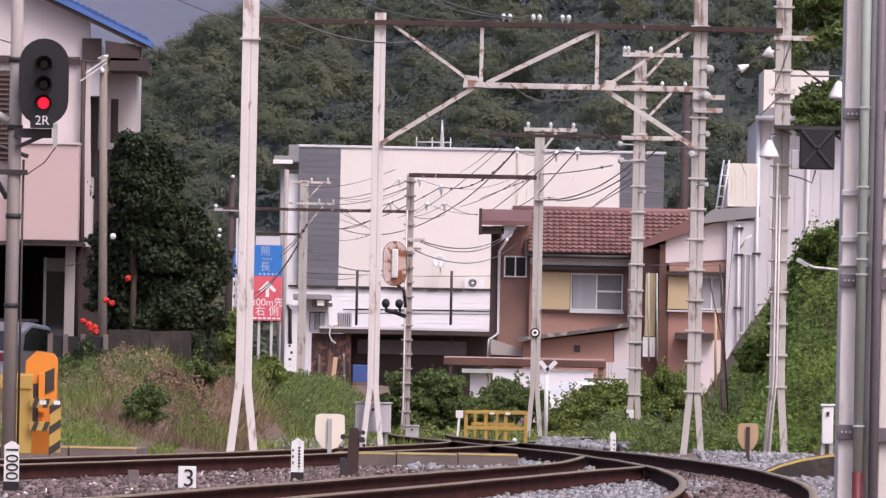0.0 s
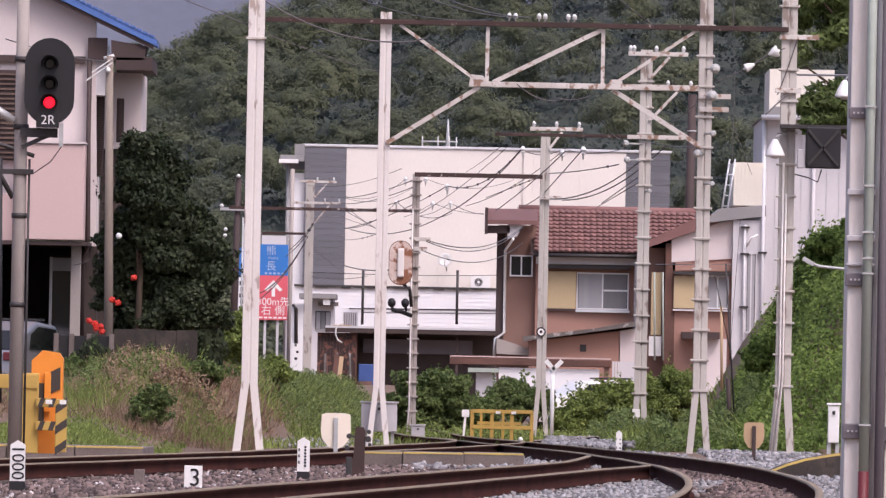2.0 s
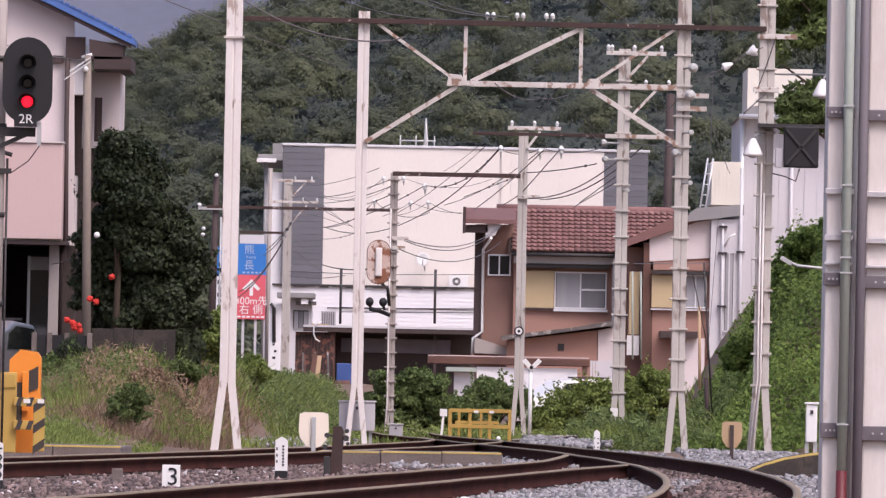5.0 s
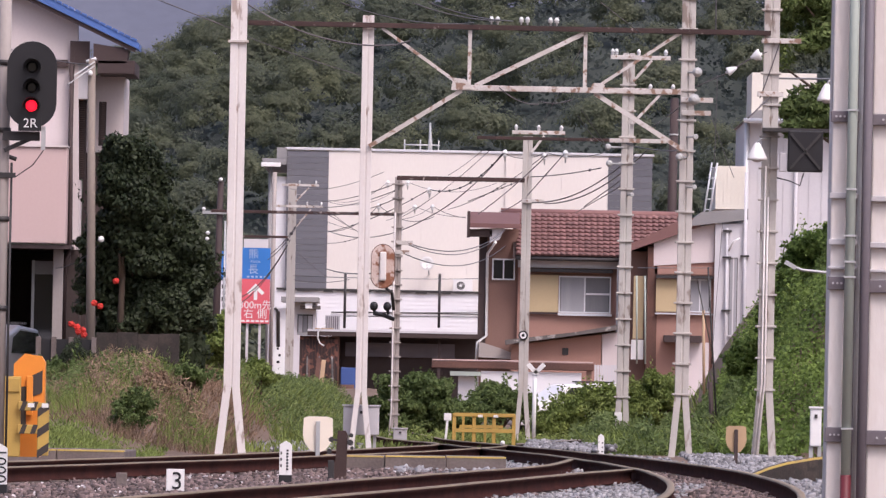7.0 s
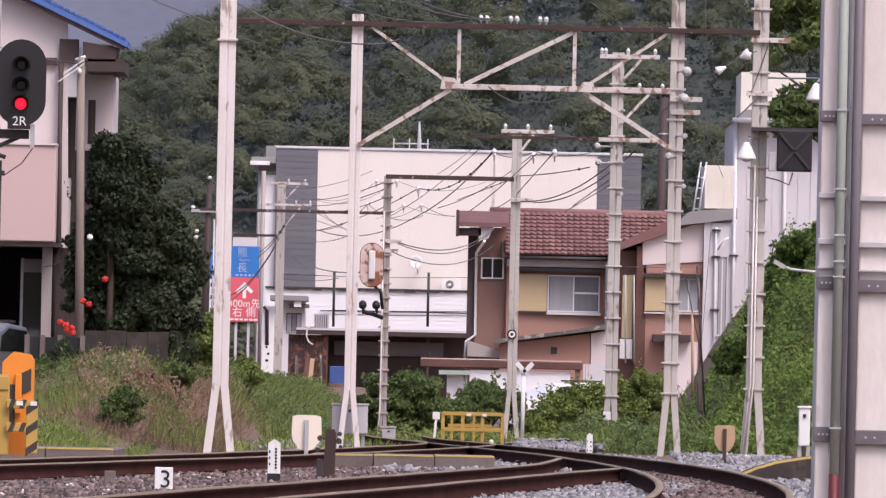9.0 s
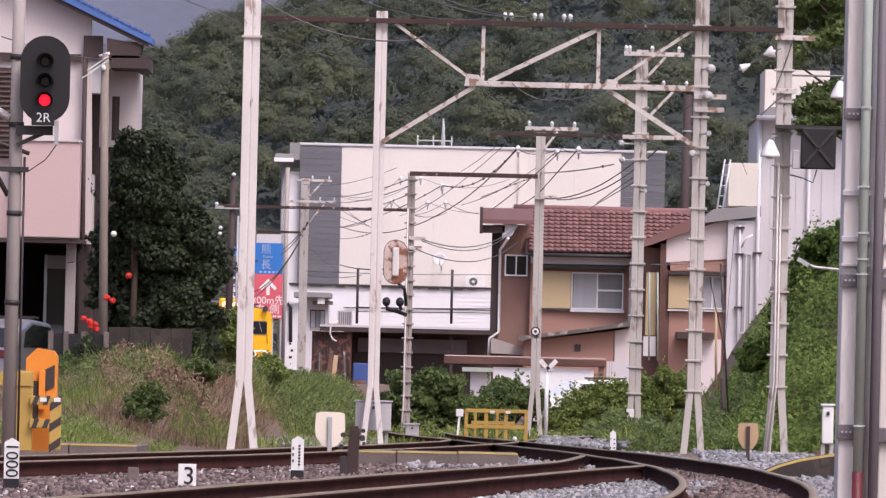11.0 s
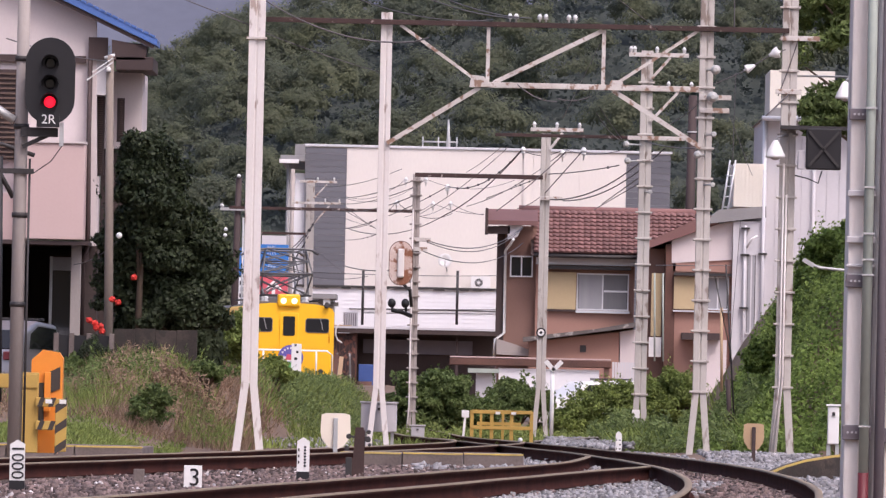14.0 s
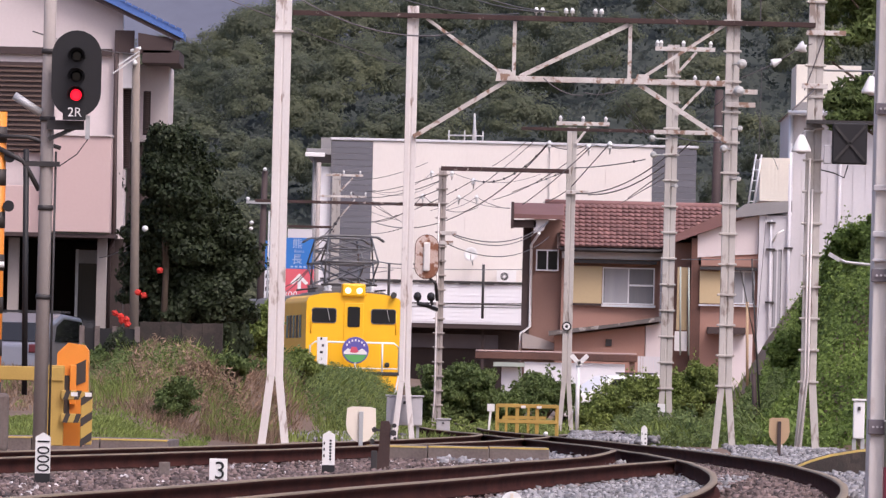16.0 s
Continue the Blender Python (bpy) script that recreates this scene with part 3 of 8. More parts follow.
def approach_road():
    """The crossing's edge on the right: a low dark kerb wall that rises from the ballast, with a yellow line on top."""
    t = thing("crossing_kerb", (0, 0, 0), "low dark kerb wall with a worn yellow line on top", "kerb", kind="structure")
    edge = [(3.82, 138.0, -0.17), (4.0, 138.4, -0.09), (4.2, 138.8, -0.01), (4.45, 139.2, 0.06), (4.8, 139.7, 0.12), (5.6, 141.0, 0.2), (7.5, 144.0, 0.25)]
    for name, a, b, up, down, mat in (("wall", 0.0, 1.6, -0.008, 0.4, WALL_STAIN), ("yellow_edge", -0.004, 0.3, 0.0, 0.028, YELLOW_LINE)):
        bm = bmesh.new()
        rows = [[bm.verts.new((x, y + o, z + h)) for o, h in ((a, up), (b, up), (b, -down), (a, -down))] for x, y, z in edge]
        for p, q in zip(rows, rows[1:]):
            for i in range(4):
                bm.faces.new((p[i], p[(i + 1) % 4], q[(i + 1) % 4], q[i]))
        bm.faces.new(rows[0])
        bm.faces.new(rows[-1][::-1])
        bmesh.ops.recalc_face_normals(bm, faces=bm.faces)
        part(name, bm, mat, t)


approach_road()


def far_kerb():
    t = thing("far_kerb", (0, 203, 0), "low dark stained kerb wall beside the far track", "kerb", kind="structure")
    part("wall", prism(bmesh.new(), [(1.6, -0.35), (3.9, -0.35), (3.9, 0.1), (2.7, 0.055), (1.6, -0.04)], 0, 1.2), WALL_STAIN, t)
    for a, b in (((1.6, -0.035), (2.69, 0.06)), ((2.71, 0.06), (3.9, 0.105))):
        part("edge_strip", bar(bmesh.new(), (a[0], 0.1, a[1]), (b[0], 0.1, b[1]), 0.02, 0.22), CONCRETE, t)


far_kerb()


# ---------- catenary poles ----------
def strap(bm, x, z, w, d):
    box(bm, x - w / 2, x + w / 2, -d / 2, d / 2, z - 0.018, z + 0.018, 0.006)


def pole(at, foot, split, top, width, spread, label, bands=0.0, pipes=0, mat=WHITE_POLE, depth=0.2):
    """A pole of two joined channels, standing on two splayed legs."""
    t = thing("catenary_pole", at, label, "railway pole", "catenary poles")
    w = width / 2
    part("left_channel", box(bmesh.new(), -w, -0.012, -depth / 2, depth / 2, split, top, 0.008), mat, t)
    part("right_channel", box(bmesh.new(), 0.012, w, -depth / 2 + 0.015, depth / 2, split, top, 0.008), mat, t)
    part("web", box(bmesh.new(), -0.012, 0.012, -depth / 2 + 0.03, depth / 2 - 0.03, split, top - 0.01), mat, t)
    for s in (-1, 1):
        bm = bmesh.new()
        bar(bm, (s * (spread / 2 - w / 2), 0, foot), (s * w / 2, 0, split + 0.02), w * 0.95, depth * 0.96)
        part("leg", bm, mat, t)
    if bands:
        z = split
        while z < top - 0.1:
            bm = bmesh.new()
            strap(bm, 0, z, width + 0.07, depth + 0.05)
            tube(bm, [(-w - 0.05, -depth / 2 - 0.02, z), (-w - 0.015, -depth / 2 - 0.02, z)], 0.018, 6)
            part("band", bm, mat, t)
            z += bands
    for i in range(pipes):
        x = -0.06 + 0.05 * i
        part("conduit", tube(bmesh.new(), [(x - spread * 0.3, -depth / 2 - 0.05, foot), (x, -depth / 2 - 0.05, split + 0.1), (x, -depth / 2 - 0.05, 4.6 - 0.5 * i)], 0.016, 6), WHITE_POLE, t)
    return t


PORTAL_Y = 182.0
tall = pole((-3.155, PORTAL_Y - 0.6, 0), -0.27, 0.88, 8.2, 0.26, 0.52, "tall white-painted steel pole with flaking paint on splayed legs")
part("collar", box(bmesh.new(), -0.17, 0.16, -0.14, 0.14, 6.4, 6.44, 0.006), WHITE_TRUSS, tall)
pole((-1.08, PORTAL_Y, 0), -0.27, 0.84, 6.9, 0.185, 0.42, "white-painted steel portal pole with flaking paint")
pole((4.08, PORTAL_Y, 0), -0.14, 0.9, 8.2, 0.22, 0.4, "grey-white painted steel portal pole with strapped bands", 0.49, 0, GREY_POLE)
pole((5.42, PORTAL_Y, 0), -0.14, 1.0, 8.2, 0.25, 0.42, "grey-white painted steel pole with bands and conduits", 0.51, 2, GREY_POLE)
tag_pole = pole((3.66, 213, 0), -0.25, 0.85, 7.33, 0.225, 0.34, "grey-white painted steel pole with bands and crossarms", 0.49, 0, GREY_POLE)
part("number_tag", box(bmesh.new(), -0.15, 0.0, -0.16, -0.14, 0.4, 0.56, 0.006), WHITE_PAINT, tag_pole, "small white tag")
pole((1.97, 235, 0), -0.25, 0.92, 6.25, 0.2, 0.38, "weathered pale pole with a round white disc", 0, 0, GREY_POLE)
pole((-0.7, 235.2, 0), -0.25, 0.4, 5.34, 0.16, 0.2, "grey banded signal pole", 0.3, 1, CONCRETE)
pole((-4.67, 378, 0), 0.2, 1.0, 7.85, 0.28, 0.36, "pale utility pole with two crossarms", 0, 0, GREY_POLE)


def portal():
    t = thing("portal_truss", (0, PORTAL_Y, 0), "white steel portal truss with a long rusty top beam", "truss")
    part("top_beam", box(bmesh.new(), -3.02, 5.4, -0.2, -0.12, 6.7, 6.78, 0.006), RUST_BEAM, t, "rust-brown angle beam")
    part("lower_chord", box(bmesh.new(), 0.3, 3.97, -0.16, -0.08, 5.72, 5.81, 0.006), WHITE_TRUSS, t)
    part("gusset", prism(bmesh.new(), [(0.27, 5.72), (0.62, 5.74), (0.5, 5.9), (0.3, 5.92)], -0.2, -0.17), WHITE_TRUSS, t)
    part("gusset", prism(bmesh.new(), [(2.48, 5.72), (2.8, 5.72), (2.72, 5.88), (2.55, 5.88)], -0.2, -0.17), WHITE_TRUSS, t)
    for p, q, w in (((-1.03, 4.79), (0.44, 5.72), 0.07), ((-0.86, 6.7), (0.4, 5.82), 0.05), ((0.56, 5.8), (0.56, 6.69), 0.06), ((0.66, 5.8), (2.4, 6.68), 0.07),
                    ((2.42, 5.8), (2.42, 6.69), 0.06), ((2.58, 5.72), (4.02, 4.83), 0.075), ((2.62, 5.82), (3.98, 6.74), 0.05)):
        part("brace", bar(bmesh.new(), (p[0], -0.12, p[1]), (q[0], -0.12, q[1]), w, 0.06), WHITE_TRUSS, t)
    for x in (0.95, 1.43, 1.9):
        for dx in (-0.05, 0.05):
            bm = bmesh.new()
            lathe(bm, (x + dx, -0.16, 6.79), [(0.015, 0.0), (0.015, 0.04), (0.045, 0.05), (0.03, 0.075), (0.045, 0.085), (0.03, 0.11), (0.02, 0.13)], 10)
            part("insulator", bm, PORCELAIN, t, "white porcelain insulator")
    return t


portal()


# ---------- buildings ----------
def window(parent, x0, x1, y, z0, z1, mullions=1, glass=GLASS, frame_mat=WINDOW_FRAME, label="", drape=False, name="window"):
    """A sliding window: frame, panes and rails, standing 4 cm proud of its wall."""
    w = part(name, box(bmesh.new(), x0, x1, y - 0.01, y + 0.02, z0, z1), DARK_METAL, parent, label)
    b = 0.045
    bm = bmesh.new()
    box(bm, x0, x1, y - 0.06, y - 0.012, z0, z0 + b)
    box(bm, x0, x1, y - 0.06, y - 0.012, z1 - b, z1)
    box(bm, x0, x0 + b, y - 0.06, y - 0.012, z0 + b, z1 - b)
    box(bm, x1 - b, x1, y - 0.06, y - 0.012, z0 + b, z1 - b)
    part("frame", bm, frame_mat, w)
    n = mullions + 1
    for i in range(n):
        a, c = x0 + b + (x1 - x0 - 2 * b) * i / n, x0 + b + (x1 - x0 - 2 * b) * (i + 1) / n
        part("pane", box(bmesh.new(), a + 0.02, c - 0.02, y - 0.03, y - 0.02, z0 + b, z1 - b), CURTAIN if drape and i % 2 == 0 else glass, w)
        if i:
            part("mullion", box(bmesh.new(), a - 0.022, a + 0.022, y - 0.05, y - 0.014, z0 + b, z1 - b), frame_mat, w)
    return w


def aircon(at, w=0.8, h=0.58):
    t = thing("air_conditioner", at, "white outdoor air-conditioning unit with a round fan grille", "air conditioner")
    part("casing", box(bmesh.new(), 0, w, 0, 0.3, 0, h, 0.015), WHITE_PAINT, t)
    part("fan_opening", lathe(bmesh.new(), (w * 0.4, -0.012, h * 0.5), [(0.2, 0.0), (0.2, 0.01)], 20, "y"), DARK_METAL, t)
    part("fan_hub", lathe(bmesh.new(), (w * 0.4, -0.03, h * 0.5), [(0.07, 0.0), (0.07, 0.014)], 14, "y"), WHITE_PAINT, t)
    for k in range(-3, 4):
        part("grille_bar", box(bmesh.new(), w * 0.4 - 0.2, w * 0.4 + 0.2, -0.022, -0.014, h * 0.5 + k * 0.055 - 0.005, h * 0.5 + k * 0.055 + 0.005), WHITE_PAINT, t)
    for x in (0.08, w - 0.14):
        part("foot", box(bmesh.new(), x, x + 0.06, 0.02, 0.28, -0.08, 0), DARK_METAL, t)


def big_building():
    t = thing("commercial_building", (0, 550, 0), "large flat-roofed pale building with charcoal tiled ends", "building")
    x0, x1, x2, x3, top = -7.09, -5.06, 8.55, 10.69, 12.78
    part("core", box(bmesh.new(), x0, x3, 0.1, 26, 0.2, top - 0.05), BIG_WALL, t)
    n = 6
    for i in range(n):
        a, b = x1 + (x2 - x1) * i / n, x1 + (x2 - x1) * (i + 1) / n
        part("wall_panel", box(bmesh.new(), a + 0.004, b - 0.004, 0, 0.098, 0.5, top - 0.1, 0.004), BIG_WALL, t)
    for a, b in ((x0, x1), (x2, x3)):
        me = None
        for i in range(40):
            z = 0.5 + 0.304 * i
            if me is None:
                ob = part("tile_course", box(bmesh.new(), a, b, -0.02, 0.098, 0.004, 0.3, 0.006), DARK_TILE, t)
                ob.location.z = z
                me = ob.data
            else:
                shared("tile_course", me, t, (0, 0, z))
    part("parapet_cap", box(bmesh.new(), x0 - 0.08, x3 + 0.08, -0.08, 0.3, top - 0.07, top + 0.05, 0.01), WINDOW_FRAME, t)
    # the side wing in white siding with its overhanging roof
    for i in range(34):
        part("siding_board", box(bmesh.new(), x0 - 0.75, x0 - 0.005, 0.32 + 0.004 * (i % 2), 0.4, 1.0 + 0.3 * i, 1.29 + 0.3 * i), WHITE_SIDING, t)
    part("side_core", box(bmesh.new(), x0 - 0.74, x0, 0.42, 20, 0.2, 11.4), WHITE_SIDING, t)
    part("side_roof", box(bmesh.new(), x0 - 1.2, x0 - 0.01, -0.6, 20, 11.95, 12.25, 0.03), GREY_ROOF, t)
    part("side_gutter", box(bmesh.new(), x0 - 1.25, x0 - 0.3, -0.75, -0.62, 11.85, 12.05, 0.02), WHITE_PAINT, t)
    part("side_fascia", box(bmesh.new(), x0 - 0.5, x0 - 0.01, -0.3, 0.3, 12.26, 12.8), GREY_ROOF, t)
    part("downpipe", tube(bmesh.new(), [(x0 - 0.8, 0.2, 11.9), (x0 - 0.8, 0.2, 1.0)], 0.09, 8), GREY_ROOF, t)
    for px in (3.66,):
        part("wall_duct", box(bmesh.new(), px - 0.1, px + 0.1, -0.12, -0.002, 9.0, 12.5), BIG_WALL, t)
    # roof-top frame and mast
    part("roof_rail", tube(bmesh.new(), [(-1.46, 6, 13.2), (0.33, 6, 13.2)], 0.04, 6), STEEL_GREY, t)
    for px in (-1.4, -0.63, -0.08, 0.27):
        part("roof_post", tube(bmesh.new(), [(px, 6, 12.6), (px, 6, 13.45)], 0.035, 6), STEEL_GREY, t)
    part("mast", tube(bmesh.new(), [(-0.14, 6, 12.6), (-0.16, 6, 14.3)], 0.13, 6, 0.04), STEEL_GREY, t, "grey tapered roof mast")


big_building()
aircon((1.1, 549.4, 5.94), 0.95, 0.62)


def satellite_dish():
    t = thing("satellite_dish", (-0.18, 549.5, 7.29), "white satellite dish on a wall bracket", "dish")
    part("reflector", lathe(bmesh.new(), (0, -0.5, 0), [(0.05, 0.12), (0.2, 0.09), (0.34, 0.0), (0.33, -0.015), (0.19, 0.07), (0.05, 0.1)], 18, "y"), WHITE_PAINT, t)
    part("bracket", tube(bmesh.new(), [(0.1, 0.5, -0.5), (0.1, -0.3, -0.45), (0, -0.38, 0)], 0.035, 6), STEEL_GREY, t)
    part("feed_arm", tube(bmesh.new(), [(0, -0.45, -0.3), (0, -0.9, -0.05)], 0.02, 6), STEEL_GREY, t)


satellite_dish()


def white_annex():
    t = thing("low_annex", (0, 520, 0), "low annex clad in white lapped siding with a dark coping", "building")
    x0, x1, z1 = -7.03, 2.34, 5.6
    part("core", box(bmesh.new(), x0, x1, 0.03, 20, 0.3, z1), WHITE_SIDING, t)
    for i in range(16):
        part("siding_board", side_prism(bmesh.new(), [(0.012, 0), (0.028, 0.185), (0.028, 0)], x0, x1), WHITE_SIDING, t, at=(0, 0, z1 - 0.2 - 0.19 * i))
    part("coping", box(bmesh.new(), x0 - 0.05, x1, -0.08, 0.2, z1 + 0.004, z1 + 0.1), DARK_METAL, t)
    for k in range(14):
        a = x0 + 0.3 + (x1 - x0 - 0.9) * k / 14
        part("coping_strip", box(bmesh.new(), a, a + 0.5 + 0.12 * math.sin(k * 1.9), -0.1, -0.082, z1 - 0.03 - 0.02 * math.sin(k * 2.7), z1 + 0.06), DARK_METAL, t)
    part("drip_rail", tube(bmesh.new(), [(x0 + 2.5, -0.06, 4.62), (x1, -0.06, 4.66)], 0.03, 6), DARK_METAL, t)


white_annex()


def shed():
    t = thing("shed", (0, 425, 0), "long dark timber shed with a rusty sheet roof", "shed")
    x0, x1 = -3.67, 1.94
    zt, zl = 3.25, 0.6
    part("roof", side_prism(bmesh.new(), [(-0.9, zt - 0.1), (5, zt - 0.1), (5, zt), (-0.9, zt)], x0 - 0.9, x1 + 0.1), OLD_ROOF, t)
    part("eave_board", box(bmesh.new(), x0 - 0.9, x1 + 0.1, -0.95, -0.91, zt - 0.07, zt + 0.01), GREY_WALL, t, "pale roof edge")
    # dark strip stands in for the shade under the eave
    part("painted_eave_shade", box(bmesh.new(), x0 - 0.9, x1 + 0.1, -0.93, -0.895, zt - 0.24, zt - 0.075), SHED_DARK, t)
    # back wall's dark colour includes the shade of the open shed
    part("back_wall", box(bmesh.new(), x0, x1, 1.0, 1.2, zl - 0.3, zt - 0.05), SHED_DARK, t)
    part("pale_panel", box(bmesh.new(), -3.15, 0.97, 0.8, 0.96, 2.27, 2.8), PLATE_GREY, t)
    for px in (x0 + 0.1, x1 - 0.2, (x0 + x1) / 2 + 1.2):
        part("post", box(bmesh.new(), px, px + 0.1, -0.5, -0.4, zl - 0.3, zt - 0.02), DARK_WOOD, t)
    part("side_wall", box(bmesh.new(), -4.86, x0 + 0.3, -0.6, 0.6, zl - 0.3, zt - 0.25), RUST_SHEET, t)
    for i in range(12):
        a = -4.86 + i * 0.12
        part("board", box(bmesh.new(), a + 0.008, a + 0.112, -0.64, -0.602, zl - 0.3, zt - 0.27 - 0.05 * (i % 3)), SHED_RUST, t)
    part("side_roof", box(bmesh.new(), -4.95, x0 + 0.5, -0.9, 0.9, zt - 0.22, zt - 0.12), GREY_ROOF, t)
    part("cable_loop", tube(bmesh.new(), [(-3.89 - 0.3 * math.sin(a), -1.0, 3.01 + 0.38 * math.cos(a)) for a in (0, 0.6, 1.2, 1.8, 2.4, 3.0)], 0.03, 6), WHITE_PAINT, t, "pale looped hose")


shed()
tarp = part("tarpaulin", box(bmesh.new(), -3.29, -2.7, 423.8, 424.0, 0.5, 1.84, 0.03), BLUE_TARP)
tagged(tarp, "faded blue tarpaulin over stacked goods by the shed", "tarpaulin")
for k, (a, b) in enumerate(((-4.25, 2.18), (-4.07, 2.1))):
    p = part("timber_offcut", bar(bmesh.new(), (a, 422, 0.4), (a + 0.15, 422.3, b), 0.16, 0.05), TAN if k else RUST_SHEET)
    tagged(p, "rough orange-brown board leaning on the shed", "board", "leaning boards")


def small_house():
    t = thing("small_outbuilding", (0, 445, 0), "small white outbuilding with a projecting flat roof", "building")
    x0, x1 = -6.15, -4.48
    part("wall", box(bmesh.new(), x0 + 0.7, x1, 0, 5, 0.4, 4.61), GREY_WALL, t)
    part("front_wall", box(bmesh.new(), x0, x0 + 0.68, -0.3, 5, 0.4, 4.19), WHITE_SIDING, t)
    part("roof", box(bmesh.new(), x0 + 0.3, x1 + 0.1, -0.8, 5, 4.43, 4.63, 0.01), GREY_ROOF, t)
    part("awning", box(bmesh.new(), -5.1, -4.3, -0.5, -0.02, 4.15, 4.3), OLD_ROOF, t)
    w = part("window", box(bmesh.new(), -5.2, -4.6, -0.03, -0.004, 3.2, 3.95), DARK_METAL, t)
    for k in range(3):
        part("pane", box(bmesh.new(), -5.16 + 0.19 * k, -5.0 + 0.19 * k, -0.05, -0.034, 3.25, 3.9), GREY_PANE if k % 2 else CURTAIN, w)
    part("meter_box", box(bmesh.new(), -4.9, -4.62, -0.7, -0.51, 4.18, 4.42, 0.01), WHITE_PAINT, t, "pale meter box")
    part("downpipe", tube(bmesh.new(), [(-6.09, -0.4, 4.19), (-5.96, -0.4, 4.02), (-5.89, -0.4, 0.9)], 0.07, 8), DARK_METAL, t)


small_house()


def louvre_unit(at):
    t = thing("air_conditioner", at, "pale outdoor unit with upright louvres on the shed roof", "air conditioner")
    part("casing", box(bmesh.new(), 0, 0.55, 0, 0.3, 0, 0.56, 0.012), CABINET_GREY, t)
    for k in range(6):
        part("louvre", box(bmesh.new(), 0.05 + 0.08 * k, 0.085 + 0.08 * k, -0.014, -0.002, 0.04, 0.52), PLATE_GREY, t)
    part("foot", box(bmesh.new(), 0.05, 0.5, 0.02, 0.28, -0.08, -0.001), DARK_METAL, t)


louvre_unit((-3.92, 424.6, 3.25 - 0.02))


def scrap():
    """Odds and ends against the shed's rusty end and on its roof."""
    for k in range(11):
        x = -4.78 + 0.125 * k
        lean, top = 0.1 * math.sin(k * 1.7), 1.5 + 0.75 * abs(math.sin(k * 2.3 + 0.4))
        b = part("scrap_board", bar(bmesh.new(), (x, 422.9, 0.25), (x + lean, 423.6, top), 0.05 + 0.05 * abs(math.sin(k * 3.1)), 0.03), (RUST_SHEET, SHED_DARK, OLD_ROOF, RUST_SHEET)[k % 4])
        tagged(b, "rusty scrap strip leaning against the shed", "scrap", "scrap strips")
    for k, (x, z, w) in enumerate(((-4.5, 3.17, 0.5), (-4.3, 3.25, 0.7), (-4.05, 3.2, 0.45))):
        b = part("roof_plank", box(bmesh.new(), x, x + w, 424.2 + 0.2 * k, 424.35 + 0.2 * k, z - 0.03, z + 0.05, 0.01), (OLD_ROOF, TAN, GREY_WALL)[k])
        tagged(b, "loose weathered plank lying on the shed roof", "plank", "roof planks")
    part_of = thing("rust_drum", (-3.05, 422.5, 0.3), "rust-brown steel drum beside the shed", "drum")
    part("body", lathe(bmesh.new(), (0, 0, 0), [(0.28, 0), (0.28, 0.28), (0.295, 0.3), (0.28, 0.32), (0.28, 0.58), (0.295, 0.6), (0.28, 0.62), (0.28, 0.9)], 18), RUST_SHEET, part_of)


scrap()


def tile_mesh(w, l):
    """One clay pan tile with a rolled side and a thick rounded lower edge."""
    bm = bmesh.new()
    n = 6
    a, b, c = [], [], []
    for i in range(n + 1):
        k = i / n
        z = 0.026 * math.sin(k * math.pi * 2 - 0.6)
        dip = -0.03 * math.sin(k * math.pi)
        a.append(bm.verts.new((k * w - w / 2, dip, z + 0.06)))
        b.append(bm.verts.new((k * w - w / 2, l * 1.1, z * 0.6 + 0.005)))
        c.append(bm.verts.new((k * w - w / 2, dip + 0.02, z * 0.4 - 0.01)))
    for i in range(n):
        bm.faces.new((a[i], a[i + 1], b[i + 1], b[i])).smooth = True
        bm.faces.new((c[i], c[i + 1], a[i + 1], a[i]))
    me = bpy.data.meshes.new("roof_tile")
    bm.to_mesh(me)
    bm.free()
    me.materials.append(TILE_RED)
    return me


